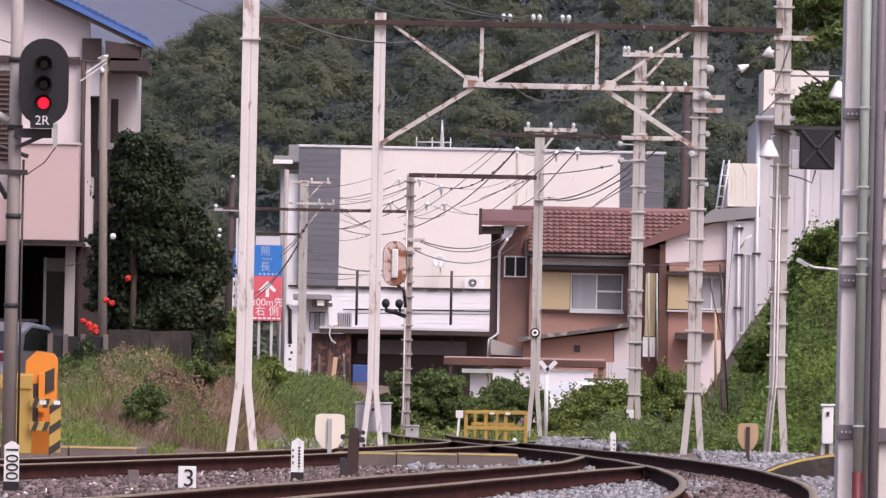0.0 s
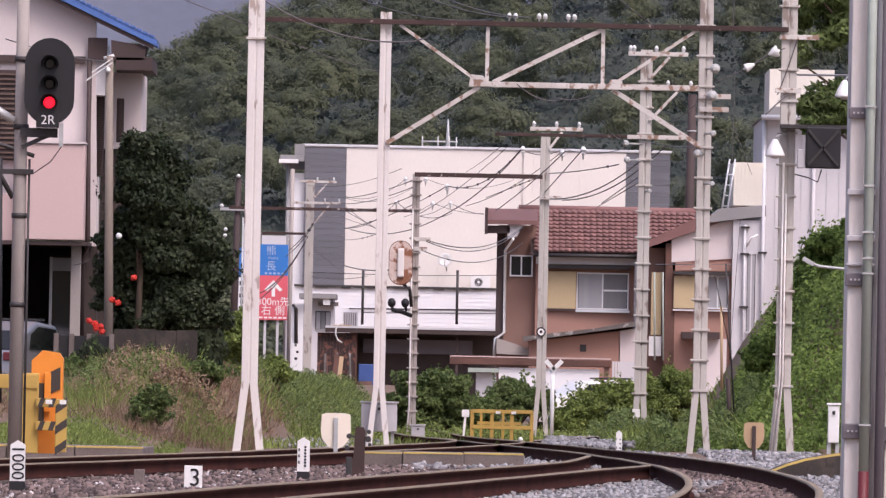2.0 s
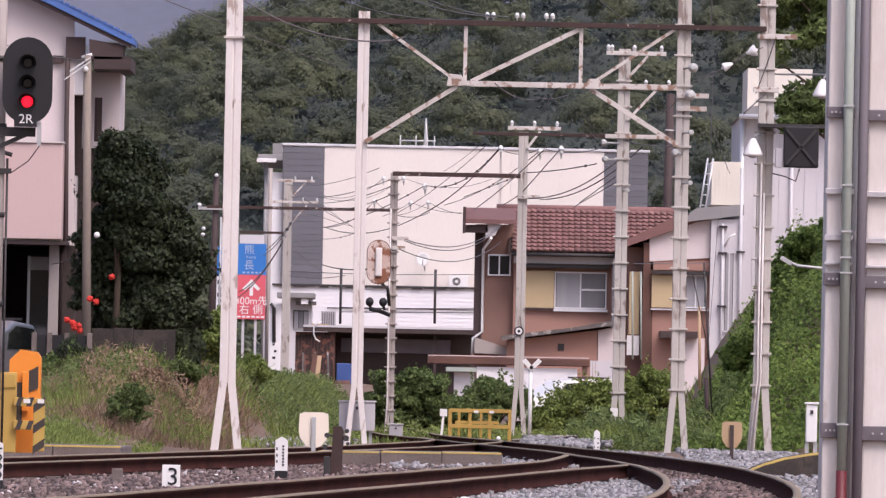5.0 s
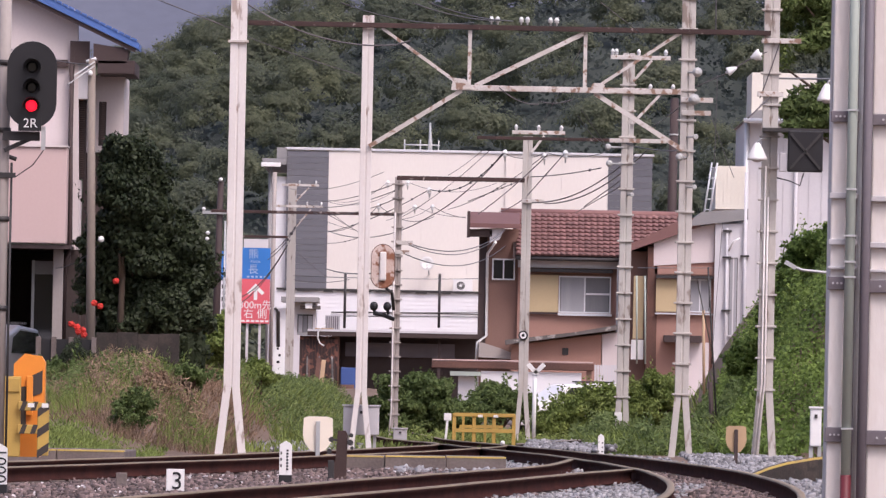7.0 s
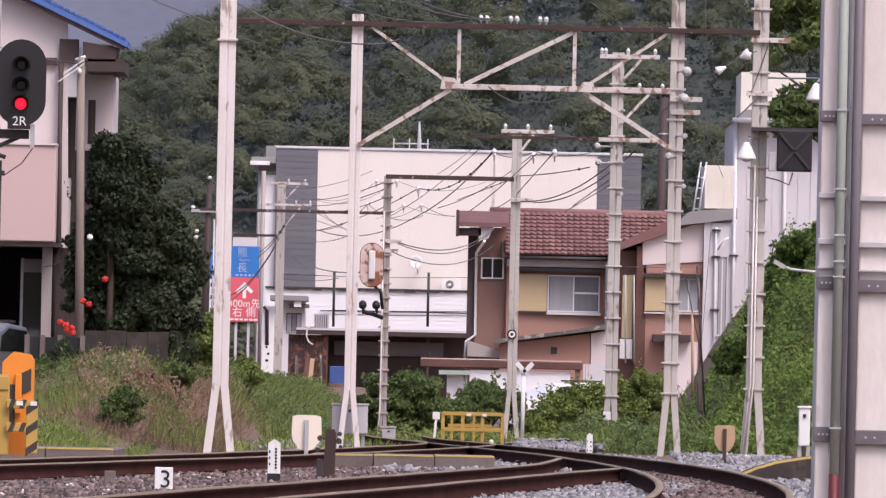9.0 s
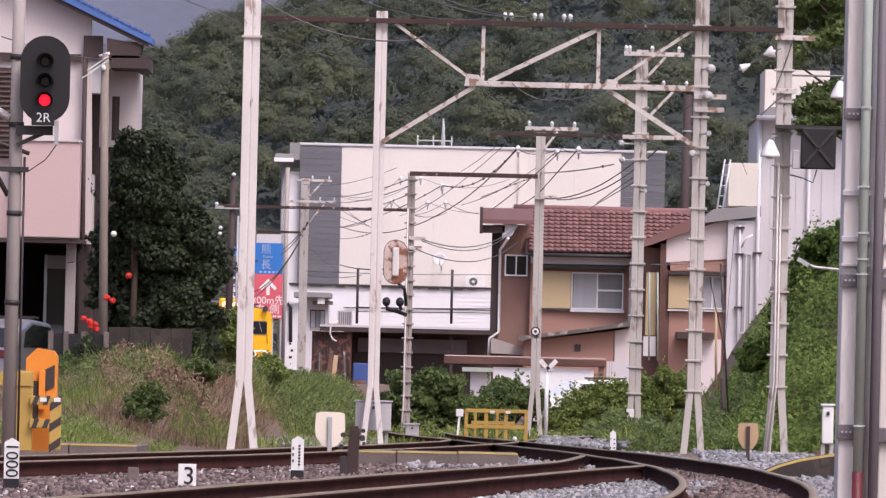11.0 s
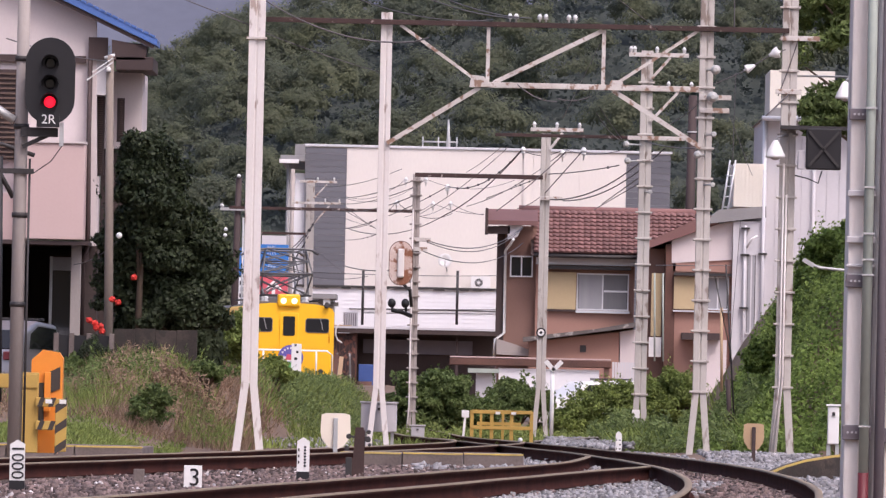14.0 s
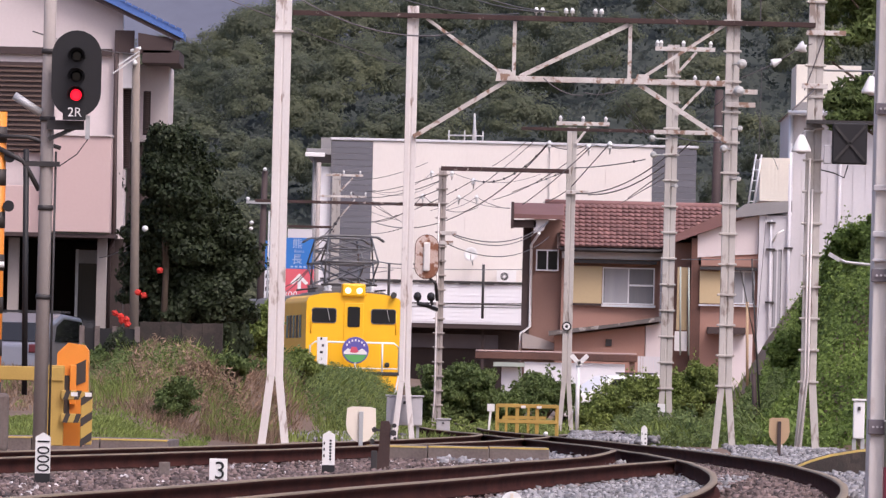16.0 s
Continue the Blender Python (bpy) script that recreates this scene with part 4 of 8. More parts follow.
def house():
    t = thing("house", (0, 364, 0), "two-storey brown rendered house with red-brown tiled roofs", "house")
    ez, rz = 5.64, 6.81
    xl, xr = 2.74, 8.01
    wall_r = 6.0
    # main block
    part("wall", box(bmesh.new(), 2.82, wall_r, 0, 8, 0.4, ez), PINK_BROWN, t)
    part("upper_band", box(bmesh.new(), 2.81, wall_r + 0.02, -0.4, -0.002, 5.03, ez - 0.16), GREY_WALL, t, "pale horizontal band under the eave")
    part("left_bay", box(bmesh.new(), 1.59, 2.82 - 0.004, 0.3, 8, 0.4, 6.26), BROWN_WALL, t)
    part("corner_board", box(bmesh.new(), 1.55, 1.81, 0.2, 0.29, 2.43, 6.22), DARK_WOOD, t)
    # the main roof slope and its tiles
    roof = part("roof", side_prism(bmesh.new(), [(-0.75, ez - 0.28), (2.4, rz - 0.02), (5.5, ez - 0.2), (5.5, ez - 0.3), (2.4, rz - 0.12), (-0.75, ez - 0.36)], xl - 0.1, xr), DARK_WOOD, t)
    me = tile_mesh(0.21, 0.31)
    rows, cols = 11, int((xr - xl) / 0.2)
    a = math.atan2(rz - ez + 0.26, 3.15)
    for r in range(rows):  # courses
        for c in range(cols):
            d = r * 0.305
            shared("roof_tile", me, roof, pose(xl + 0.1 + 0.2 * c, -0.78 + d * math.cos(a), ez - 0.22 + d * math.sin(a), math.degrees(a), 0, RNG.uniform(-1, 1)))
    part("ridge", tube(bmesh.new(), [(xl - 0.5, 2.45, rz + 0.03), (xr, 2.45, rz + 0.03)], 0.12, 8), TILE_RED, roof)
    part("gutter", tube(bmesh.new(), [(xl, -0.85, ez - 0.33), (wall_r + 0.5, -0.85, ez - 0.33)], 0.06, 8), DARK_METAL, t)
    # the left end: a small hipped roof with its boards
    lz = 5.98
    part("hip_roof", side_prism(bmesh.new(), [(-1.1, 6.4), (1.5, rz), (1.5, rz - 0.1), (-1.1, 6.26)], 1.21, xl + 0.1), TILE_RED, t)
    part("barge_board", box(bmesh.new(), 1.15, 1.24, -1.2, 2, lz, 6.79), DARK_WOOD, t)
    part("eave_soffit", box(bmesh.new(), 1.22, 1.95, -0.9, 0.2, lz, 6.22), DARK_WOOD, t)
    part("eave_side", prism(bmesh.new(), [(1.88, 5.8), (2.2, 5.9), (2.37, 6.31), (1.88, 6.26)], -0.9, 0.2), GREY_WALL, t)
    part("downpipe", tube(bmesh.new(), [(2.07, -0.95, 5.81), (1.82, 0.1, 5.44), (1.84, 0.1, 2.8), (1.55, 0.1, 2.58), (1.53, 0.1, 2.03)], 0.045, 8), WHITE_PAINT, t, "white rain pipe")
    window(t, 1.98, 2.72, 0.27, 4.61, 5.3, 1, GLASS)
    window(t, 4.14, 5.82, -0.02, 3.59, 4.78, 1, GREY_PANE, WINDOW_FRAME, "white-framed sliding window with pale curtains", True)
    part("window_rail", box(bmesh.new(), 5.01, 5.78, -0.09, -0.06, 4.18, 4.24), WINDOW_FRAME, t)
    part("shutter_box", box(bmesh.new(), 3.18, 4.12, -0.16, -0.004, 3.6, 4.8, 0.01), OCHRE, t, "ochre sliding-shutter box")
    part("hood", box(bmesh.new(), 2.94, 5.87, -0.5, -0.035, 4.89, 5.0), DARK_METAL, t)
    part("sill", box(bmesh.new(), 4.12, 5.86, -0.16, -0.004, 3.5, 3.58), WINDOW_FRAME, t)
    part("shutter_sill", box(bmesh.new(), 3.15, 4.115, -0.15, -0.004, 3.53, 3.59), DARK_WOOD, t)
    # lean-to
    part("lean_to_roof", prism(bmesh.new(), [(2.45, 2.52), (6.06, 3.07), (6.05, 3.23), (4.71, 2.97), (2.44, 2.67)], -1.9, -0.01), OLD_ROOF, t)
    part("lean_to_wall", prism(bmesh.new(), [(2.64, 0.4), (5.55, 0.4), (5.53, 2.91), (2.63, 2.51)], -1.4, -0.012), PINK_BROWN, t)
    part("white_corner", prism(bmesh.new(), [(5.57, 0.4), (6.12, 0.4), (6.1, 3.02), (5.55, 2.91)], -1.45, -0.012), PALE_RENDER, t)
    part("vent", box(bmesh.new(), 4.27, 4.47, -1.44, -1.41, 2.23, 2.45), DARK_METAL, t)
    part("low_eave", prism(bmesh.new(), [(1.6, 2.1), (2.82, 2.06), (2.82, 2.2), (2.27, 2.41), (1.59, 2.61)], -1.0, 0.28), CONCRETE, t)
    return t


house()


def house_wing():
    t = thing("house_wing", (0, 362, 0), "salmon rendered house wing with a white gable", "house")
    x0, x1 = 6.67, 9.08
    part("wall", prism(bmesh.new(), [(x0 + 0.6, 0.4), (x1, 0.4), (x1, 6.47), (x0 + 0.6, 5.61)], 0, 8), PINK_BROWN, t)
    part("corner_wall", box(bmesh.new(), x0 + 0.28, x0 + 0.598, -0.05, 6, 0.4, 5.74), RUST_SHEET, t, "dark red corner wall")
    part("gable", prism(bmesh.new(), [(7.14, 5.14), (9.07, 5.29), (9.07, 6.52), (8.63, 6.43), (7.13, 5.87)], -0.06, -0.003), PALE_RENDER, t, "white plaster gable")
    part("brown_band", box(bmesh.new(), 7.18, x1, -0.05, -0.003, 4.88, 5.15), PINK_BROWN, t)
    part("roof", prism(bmesh.new(), [(6.4, 5.6), (8.63, 6.44), (8.63, 6.73), (7.96, 6.61), (6.4, 5.82)], -0.3, 8), TILE_RED, t)
    part("hood", box(bmesh.new(), 7.22, 9.06, -0.4, -0.052, 4.75, 4.84), DARK_METAL, t)
    part("shutter_box", box(bmesh.new(), 7.23, 7.99, -0.16, -0.004, 3.67, 4.72, 0.01), OCHRE, t, "ochre sliding-shutter box")
    window(t, 8.28, 8.99, -0.02, 3.67, 4.74, 1, CURTAIN, WINDOW_FRAME, "", True)
    part("sill", box(bmesh.new(), 7.21, x1, -0.18, -0.004, 3.59, 3.64), GREY_WALL, t)
    part("porch_roof", box(bmesh.new(), 7.5, 8.71, -0.9, -0.005, 2.7, 2.92), DARK_WOOD, t)
    part("porch_wall", box(bmesh.new(), 8.32, 8.95, -0.5, -0.005, 0.4, 2.71), PALE_RENDER, t)
    # the gap between the houses
    part("gap_wall", box(bmesh.new(), 6.04, x0 + 0.27, 0.8, 1.0, 0.4, 5.6), BROWN_WALL, t)
    part("gap_board", box(bmesh.new(), 6.52, 6.85, 0.3, 0.4, 2.8, 4.81), OCHRE, t)
    part("gap_panel", box(bmesh.new(), 6.47, 6.87, 0.2, 0.29, 2.13, 2.76), WHITE_PAINT, t)
    for x in (6.6, 6.87):
        part("ladder_rail", tube(bmesh.new(), [(x, -0.2, 4.81), (x + 0.06, -0.2, 1.99)], 0.03, 6), PIPE_GREEN, t)
    # the pale grey end wall with its pipes
    g0, g1 = 9.09, 10.17
    part("end_wall", box(bmesh.new(), x1 + 0.004, g1, -0.3, 8, 0.4, 6.53), GREY_WALL, t)
    part("end_roof", prism(bmesh.new(), [(8.09, 6.4), (10.13, 6.67), (10.12, 7.02), (8.62, 6.88)], -0.45, 8), GREY_ROOF, t, "grey corrugated roof edge")
    window(t, 9.51, 9.87, -0.33, 2.92, 5.49, 1, CURTAIN, GREY_WALL)
    for x, top, r in ((9.466, 6.39, 0.04), (10.042, 8.19, 0.055)):
        part("pipe", tube(bmesh.new(), [(x, -0.42, top), (x, -0.42, 1.0)], r, 8), GREY_WALL, t)
    for x, z in ((9.47, 5.45), (9.47, 3.75), (10.04, 5.5), (9.47, 6.3)):
        part("pipe_clamp", box(bmesh.new(), x - 0.14, x + 0.14, -0.5, -0.305, z - 0.03, z + 0.03, 0.006), DARK_METAL, t)
    part("lamp_bracket", tube(bmesh.new(), [(9.52, -0.5, 5.67), (9.66, -0.6, 5.96), (9.87, -0.6, 6.07)], 0.035, 6), WHITE_PAINT, t)


house_wing()


def warehouse():
    t = thing("warehouse", (0, 372, 0), "tall pale grey corrugated warehouse with a stepped roof", "building")
    x0, x1 = 10.28, 15.12
    zt = 10.08
    part("wall", box(bmesh.new(), x0, x1, 0.03, 12, 0.4, zt), GREY_WALL, t)
    n = int((x1 - x0) / 0.42)
    for i in range(n):
        part("sheet", box(bmesh.new(), x0 + 0.42 * i + 0.006, x0 + 0.42 * i + 0.414, -0.02 - 0.012 * (i % 2), 0.028, 0.4, zt - 0.02), GREY_WALL, t)
    part("roof", prism(bmesh.new(), [(x0 - 0.1, zt), (x1, zt + 0.05), (x1, zt + 0.5), (x0 + 0.3, zt + 0.35)], -0.8, 12), GREY_ROOF, t)
    part("gutter", tube(bmesh.new(), [(x0 - 0.1, -0.85, zt), (x1, -0.85, zt + 0.03)], 0.08, 8), WINDOW_FRAME, t)
    part("upper_box", box(bmesh.new(), 10.51, 12.65, 2, 8, zt + 0.3, 11.75), CREAM_SHEET, t, "cream roof structure")
    part("downpipe", tube(bmesh.new(), [(10.32, -0.15, zt), (10.32, -0.15, 1.0)], 0.08, 8), WINDOW_FRAME, t)
    part("downpipe", tube(bmesh.new(), [(11.96, -0.15, zt), (11.96, -0.15, 1.0)], 0.06, 8), GREY_WALL, t)
    # a corrugated cream box on the lower roof, with a ladder
    a, b, c, d = 9.27, 10.26, 7.14, 8.55
    part("roof_box", box(bmesh.new(), a, b, -2, 3, c, d), CREAM_SHEET, t, "cream corrugated box on the roof")
    for i in range(8):
        part("rib", box(bmesh.new(), a + 0.02 + i * (b - a) / 8, a + 0.07 + i * (b - a) / 8, -2.03, -2.003, c, d - 0.02), CREAM_SHEET, t)
    for dx in (-0.02, 0.16):
        part("ladder_rail", tube(bmesh.new(), [(8.92 + dx, -2.2, c - 0.2), (9.16 + dx, -2.0, d + 0.1)], 0.03, 6), WINDOW_FRAME, t)
    for i in range(5):
        k = (i + 0.5) / 5
        x = 8.92 + k * (9.16 - 8.92)
        part("rung", tube(bmesh.new(), [(x - 0.02, -2.1, c - 0.2 + k * (d - c + 0.3)), (x + 0.16, -2.1, c - 0.2 + k * (d - c + 0.3))], 0.02, 6), WINDOW_FRAME, t)


warehouse()


def low_wall():
    t = thing("garden_wall", (0, 345, 0), "low white block wall with a brown coping", "wall")
    x0, x1 = 0.09, 5.04
    part("coping", box(bmesh.new(), x0, x1, -0.15, 3.5, 1.69, 1.9, 0.02), RUST_SHEET, t, "brown sheet coping with a pale top")
    part("coping_top", box(bmesh.new(), x0 + 0.02, x1 - 0.02, -0.1, 3.45, 1.92 + 0.002, 1.95 + 0.01), PINK_WALL, t)
    part("wall", box(bmesh.new(), 1.6, 4.67, 0, 0.2, 0.2, 1.62), WHITE_SIDING, t)
    part("end_post", box(bmesh.new(), 4.81, 4.98, -0.05, 0.2, 0.2, 1.69), BROWN_WALL, t)
    part("garage_door", box(bmesh.new(), 0.91, 1.53, -0.02, 0.2, 0.2, 1.44), GREY_WALL, t, "grey roller door")
    part("garage_hood", box(bmesh.new(), 0.66, 1.61, -0.35, 0.2, 1.46, 1.59), PIPE_GREEN, t)
    f = thing("sheet_fence", (0, 347, 0), "blue-grey corrugated sheet fence", "fence")
    a, b = 5.09, 5.83
    for i in range(9):
        part("sheet", box(bmesh.new(), a + i * (b - a) / 9, a + (i + 0.85) * (b - a) / 9, 0, 0.03 + 0.02 * (i % 2), 0.3, 1.88), GREY_WALL, f)


low_wall()


# ---------- the house by the crossing ----------
def near_house():
    y = 203
    t = thing("pink_house", (0, y, 0), "pink and white plaster house with a blue sheet roof", "house")
    # roof plane, falling to the right
    part("roof", prism(bmesh.new(), [(-8.67, 8.45), (-5.31, 6.9), (-5.31, 7.02), (-8.68, 8.62)], -0.4, 1.4), BLUE_ROOF, t, "blue sheet roof")
    for i in range(26):
        k = i / 26
        x = -8.27 + k * (-5.33 - -8.27)
        z = 8.42 + k * (7.03 - 8.42)
        part("roof_ridge", bar(bmesh.new(), (x, -0.3, z + 0.02), (x + 0.09, -0.3, z - 0.02), 0.035, 0.24), BLUE_ROOF, t)
    part("barge_board", bar(bmesh.new(), (-8.4, -0.33, 8.28), (-5.37, -0.33, 6.88), 0.07, 0.06), DARK_WOOD, t)
    # gable wall and its returns
    part("gable_wall", prism(bmesh.new(), [(-8.77, 3.4), (-6.33, 3.4), (-6.42, 7.39), (-8.66, 8.43), (-8.87, 8.43)], 0, 0.3), PALE_RENDER, t)
    part("side_wall", box(bmesh.new(), -6.36 + 0.003, -5.61, 1.6, 5, 5.09, 6.48), PALE_RENDER, t)
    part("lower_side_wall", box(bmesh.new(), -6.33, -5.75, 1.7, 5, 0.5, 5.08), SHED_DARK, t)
    part("eave_box", box(bmesh.new(), -6.05, -5.38, -0.3, 3, 6.46, 6.7, 0.01), DARK_WOOD, t)
    part("eave_block", box(bmesh.new(), -5.95, -5.58, -0.2, 3, 6.71, 6.94), DARK_WOOD, t)
    part("soffit", prism(bmesh.new(), [(-6.12, 6.64), (-5.53, 6.65), (-5.49, 6.9), (-6.13, 7.0)], -0.3, 0.6), DARK_WOOD, t)
    part("corner_post", box(bmesh.new(), -6.55, -6.47, -0.12, -0.01, 3.0, 7.02), DARK_WOOD, t)
    part("corner_panel", box(bmesh.new(), -6.55, -6.2, -0.1, -0.005, 6.64, 7.04), DARK_WOOD, t)
    part("upper_return", box(bmesh.new(), -6.5, -6.23, 0.05, 1.6, 6.01, 6.64), GREY_WALL, t)
    for a, b, c, d in ((150, 171, 168, 310), (193, 206, 172, 250)):
        s = part("shutter", box(bmesh.new(), -8.0 + a * 0.01015, -8.0 + b * 0.01015, 0.9, 1.05, 7.73 - d * 0.01015, 7.73 - c * 0.01015), DARK_WOOD, t, "dark brown lattice shutter")
        n = int((d - c) / 4)
        for i in range(n):
            z = 7.73 - (c + 2 + i * (d - c - 4) / n) * 0.01015
            part("slat", box(bmesh.new(), -8.0 + a * 0.01015 + 0.05, -8.0 + b * 0.01015 - 0.03, 0.86, 0.897, z - 0.014, z), LATTICE, s)
    part("return_wall", box(bmesh.new(), -6.55, -6.34, 0.8, 1.6, 3.3, 4.56), PALE_RENDER, t)
    part("downpipe", tube(bmesh.new(), [(-6.52, -0.2, 6.61), (-6.47, -0.2, 3.3), (-6.56, -0.1, 3.1), (-6.55, -0.1, 1.0)], 0.035, 8), DARK_WOOD, t, "dark rain pipe")
    # brown string courses and the lattice window
    part("string_course", box(bmesh.new(), -8.84, -6.59, -0.1, -0.004, 6.57, 6.7), DARK_WOOD, t)
    w = part("lattice_window", box(bmesh.new(), -8.77, -7.61, -0.12, -0.005, 4.81, 6.43), DARK_WOOD, t, "brown wooden lattice window")
    for i in range(18):
        z = 4.84 + i * 0.088
        part("lattice_bar", box(bmesh.new(), -8.75, -7.63, -0.15, -0.122, z, z + 0.03), LATTICE, w)
    # balcony
    part("balcony", box(bmesh.new(), -7.69, -6.53, -1.2, -0.16, 3.38, 5.1, 0.02), PINK_WALL, t, "pink plaster balcony")
    part("balcony_cap", box(bmesh.new(), -7.73, -6.52, -1.24, -0.158, 5.1 + 0.003, 5.14), PALE_RENDER, t)
    part("balcony_side", box(bmesh.new(), -8.78, -7.69, -0.9, -0.16, 3.35, 4.2, 0.02), PINK_WALL, t)
    part("upper_floor", box(bmesh.new(), -8.77, -6.44, -1.15, 7, 3.29, 3.36), DARK_WOOD, t)
    # open ground floor; its walls carry the recess's shade in their dark colour
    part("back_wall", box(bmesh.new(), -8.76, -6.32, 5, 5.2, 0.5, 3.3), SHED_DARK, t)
    # added end wall, out of view, keeps daylight out of the ground floor
    part("light_block_wall", box(bmesh.new(), -8.86, -8.76 - 0.004, -1.2, 7, 0.5, 3.3), SHED_DARK, t)
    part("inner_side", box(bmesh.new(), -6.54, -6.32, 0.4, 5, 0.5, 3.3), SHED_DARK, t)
    part("column", box(bmesh.new(), -6.76, -6.58, -0.6, -0.42, 0.5, 3.3, 0.01), CONCRETE, t, "pale square column")
    part("column", box(bmesh.new(), -8.35, -8.15, -0.6, -0.42, 0.5, 3.27, 0.01), CONCRETE, t, "pale square column")
    d = part("glass_door", box(bmesh.new(), -7.15, -6.76, 0.9, 0.92, 0.5, 3.08), GLASS, t, "dark glazed door")
    part("door_frame", box(bmesh.new(), -7.19, -7.14, 0.85, 0.95, 0.5, 3.1), STEEL_GREY, d)
    part("door_head", box(bmesh.new(), -7.14, -6.77, 0.85, 0.95, 2.85, 3.09), GREY_ROOF, d)
    part("floor_slab", box(bmesh.new(), -8.73, -6.3, -1, 7, 0.2, 0.5), OLD_CONCRETE, t)


near_house()


def boundary_wall():
    t = thing("boundary_wall", (0, 196, 0), "stained concrete boundary wall with dark panels", "wall")
    for i, x in enumerate((-6.817, -6.552, -6.249, -5.857)):
        part("post", box(bmesh.new(), x, x + 0.09, -0.1, 0.02, 0.45, 1.69, 0.01), OLD_CONCRETE, t)
        if i < 3:
            w = (27, 31, 40)[i] * 0.0098 - 0.09
            part("dark_panel", box(bmesh.new(), x + 0.092, x + 0.088 + w, -0.04, 0.0, 0.5, 1.65), BLACK_PAINT, t, "black stained panel")
    x = -5.77
    for i in range(4):
        part("block_panel", box(bmesh.new(), x + 0.36 * i + 0.001, x + 0.36 * i + 0.359, -0.05 + 0.004 * (i % 2), 0.1, 0.5, 1.78 + 0.012 * math.sin(i * 2.1), 0.008), WALL_STAIN, t)


boundary_wall()


# ---------- the train ----------
def bogie(parent, y, name="bogie"):
    b = part(name, box(bmesh.new(), -1.05, 1.05, y - 1.3, y + 1.3, 0.38, 0.75, 0.04), DARK_METAL, parent)
    for dy in (-0.85, 0.85):
        for s in (-1, 1):
            part("wheel", lathe(bmesh.new(), (s * 0.57, y + dy, 0.46), [(0.43, -0.065), (0.49, -0.06), (0.46, 0.06), (0.2, 0.065)], 24, "x"), RAIL_SIDE, b)
    return b


PANTO_TOP = 5.36


def pantograph(parent, y):
    p = part("pantograph", box(bmesh.new(), -0.8, 0.8, y - 0.55, y - 0.45, 3.82, 3.88), DARK_METAL, parent, "raised grey diamond pantograph")
    part("base_bar", box(bmesh.new(), -0.8, 0.8, y + 0.85, y + 0.95, 3.82, 3.88), DARK_METAL, p)
    pantograph_frame(p, y)
    for dy in (0.0, 0.4):
        part("collector", tube(bmesh.new(), [(-1.05, y + dy, PANTO_TOP - 0.16), (-0.85, y + dy, PANTO_TOP - 0.03), (-0.6, y + dy, PANTO_TOP), (0.6, y + dy, PANTO_TOP), (0.85, y + dy, PANTO_TOP - 0.03), (1.05, y + dy, PANTO_TOP - 0.16)], 0.035, 6), PANTO, p)
    for s in (-1, 1):
        for dy in (-0.5, 0.9):
            part("insulator", lathe(bmesh.new(), (s * 0.65, y + dy, 3.62), [(0.05, 0), (0.09, 0.05), (0.05, 0.1), (0.09, 0.15), (0.04, 0.22)], 10), PORCELAIN, p)
    return p


def pantograph_frame(p, y):
    def member(a, b, r):
        part("frame_tube", tube(bmesh.new(), [a, b], r, 6), PANTO, p)
    knee = 4.55
    for s in (-1, 1):
        x = 0.72 * s
        lo_f, lo_b, kf, kb, top = (x, y - 0.5, 3.86), (x, y + 0.9, 3.86), (x * 1.12, y - 1.0, knee), (x * 1.12, y + 1.4, knee), (x * 0.9, y + 0.2, PANTO_TOP - 0.03)
        for a, b in ((lo_f, kb), (lo_b, kf), (kf, top), (kb, top)):
            member(a, b, 0.028)
    for yy, z in ((y - 1.0, knee), (y + 1.4, knee), (y - 0.5, 3.86), (y + 0.9, 3.86)):
        member((-0.82, yy, z), (0.82, yy, z), 0.03)
    for yy, low in ((y - 1.0, y + 0.9), (y + 1.4, y - 0.5)):
        half = (yy + y + 0.2) / 2
        member((-0.73, half, (knee + PANTO_TOP) / 2), (0.73, half, (knee + PANTO_TOP) / 2), 0.02)
        for s in (-1, 1):
            member((-0.8 * s, yy, knee), (0.73 * s, half, (knee + PANTO_TOP) / 2), 0.018)
            member((-0.73 * s, half, (knee + PANTO_TOP) / 2), (0.65 * s, y + 0.2, PANTO_TOP), 0.018)
            member((-0.72 * s, low, 3.9), (0.8 * s, yy, knee), 0.02)


def roof_outline(w, z0, z1, crown, n=10):
    """A body outline: flat sides, rounded cantrail and a low arched roof."""
    pts = [(-w, z0), (w, z0), (w, z1 - 0.06)]
    for i in range(n + 1):
        a = math.pi * i / n
        pts.append((w * math.copysign(abs(math.cos(a)) ** 0.8, math.cos(a)) * 0.99, z1 + (crown - z1) * math.sin(a) ** 0.8))
    pts.append((-w, z1 - 0.06))
    return pts


def round_box(x0, x1, z0, z1, r, n=4):
    """The outline of a rectangle with rounded corners."""
    pts = []
    for cx, cz, a in ((x1 - r, z0 + r, -90), (x1 - r, z1 - r, 0), (x0 + r, z1 - r, 90), (x0 + r, z0 + r, 180)):
        pts += [(cx + r * math.cos(radians(a + 90 * k / n)), cz + r * math.sin(radians(a + 90 * k / n))) for k in range(n + 1)]
    return pts


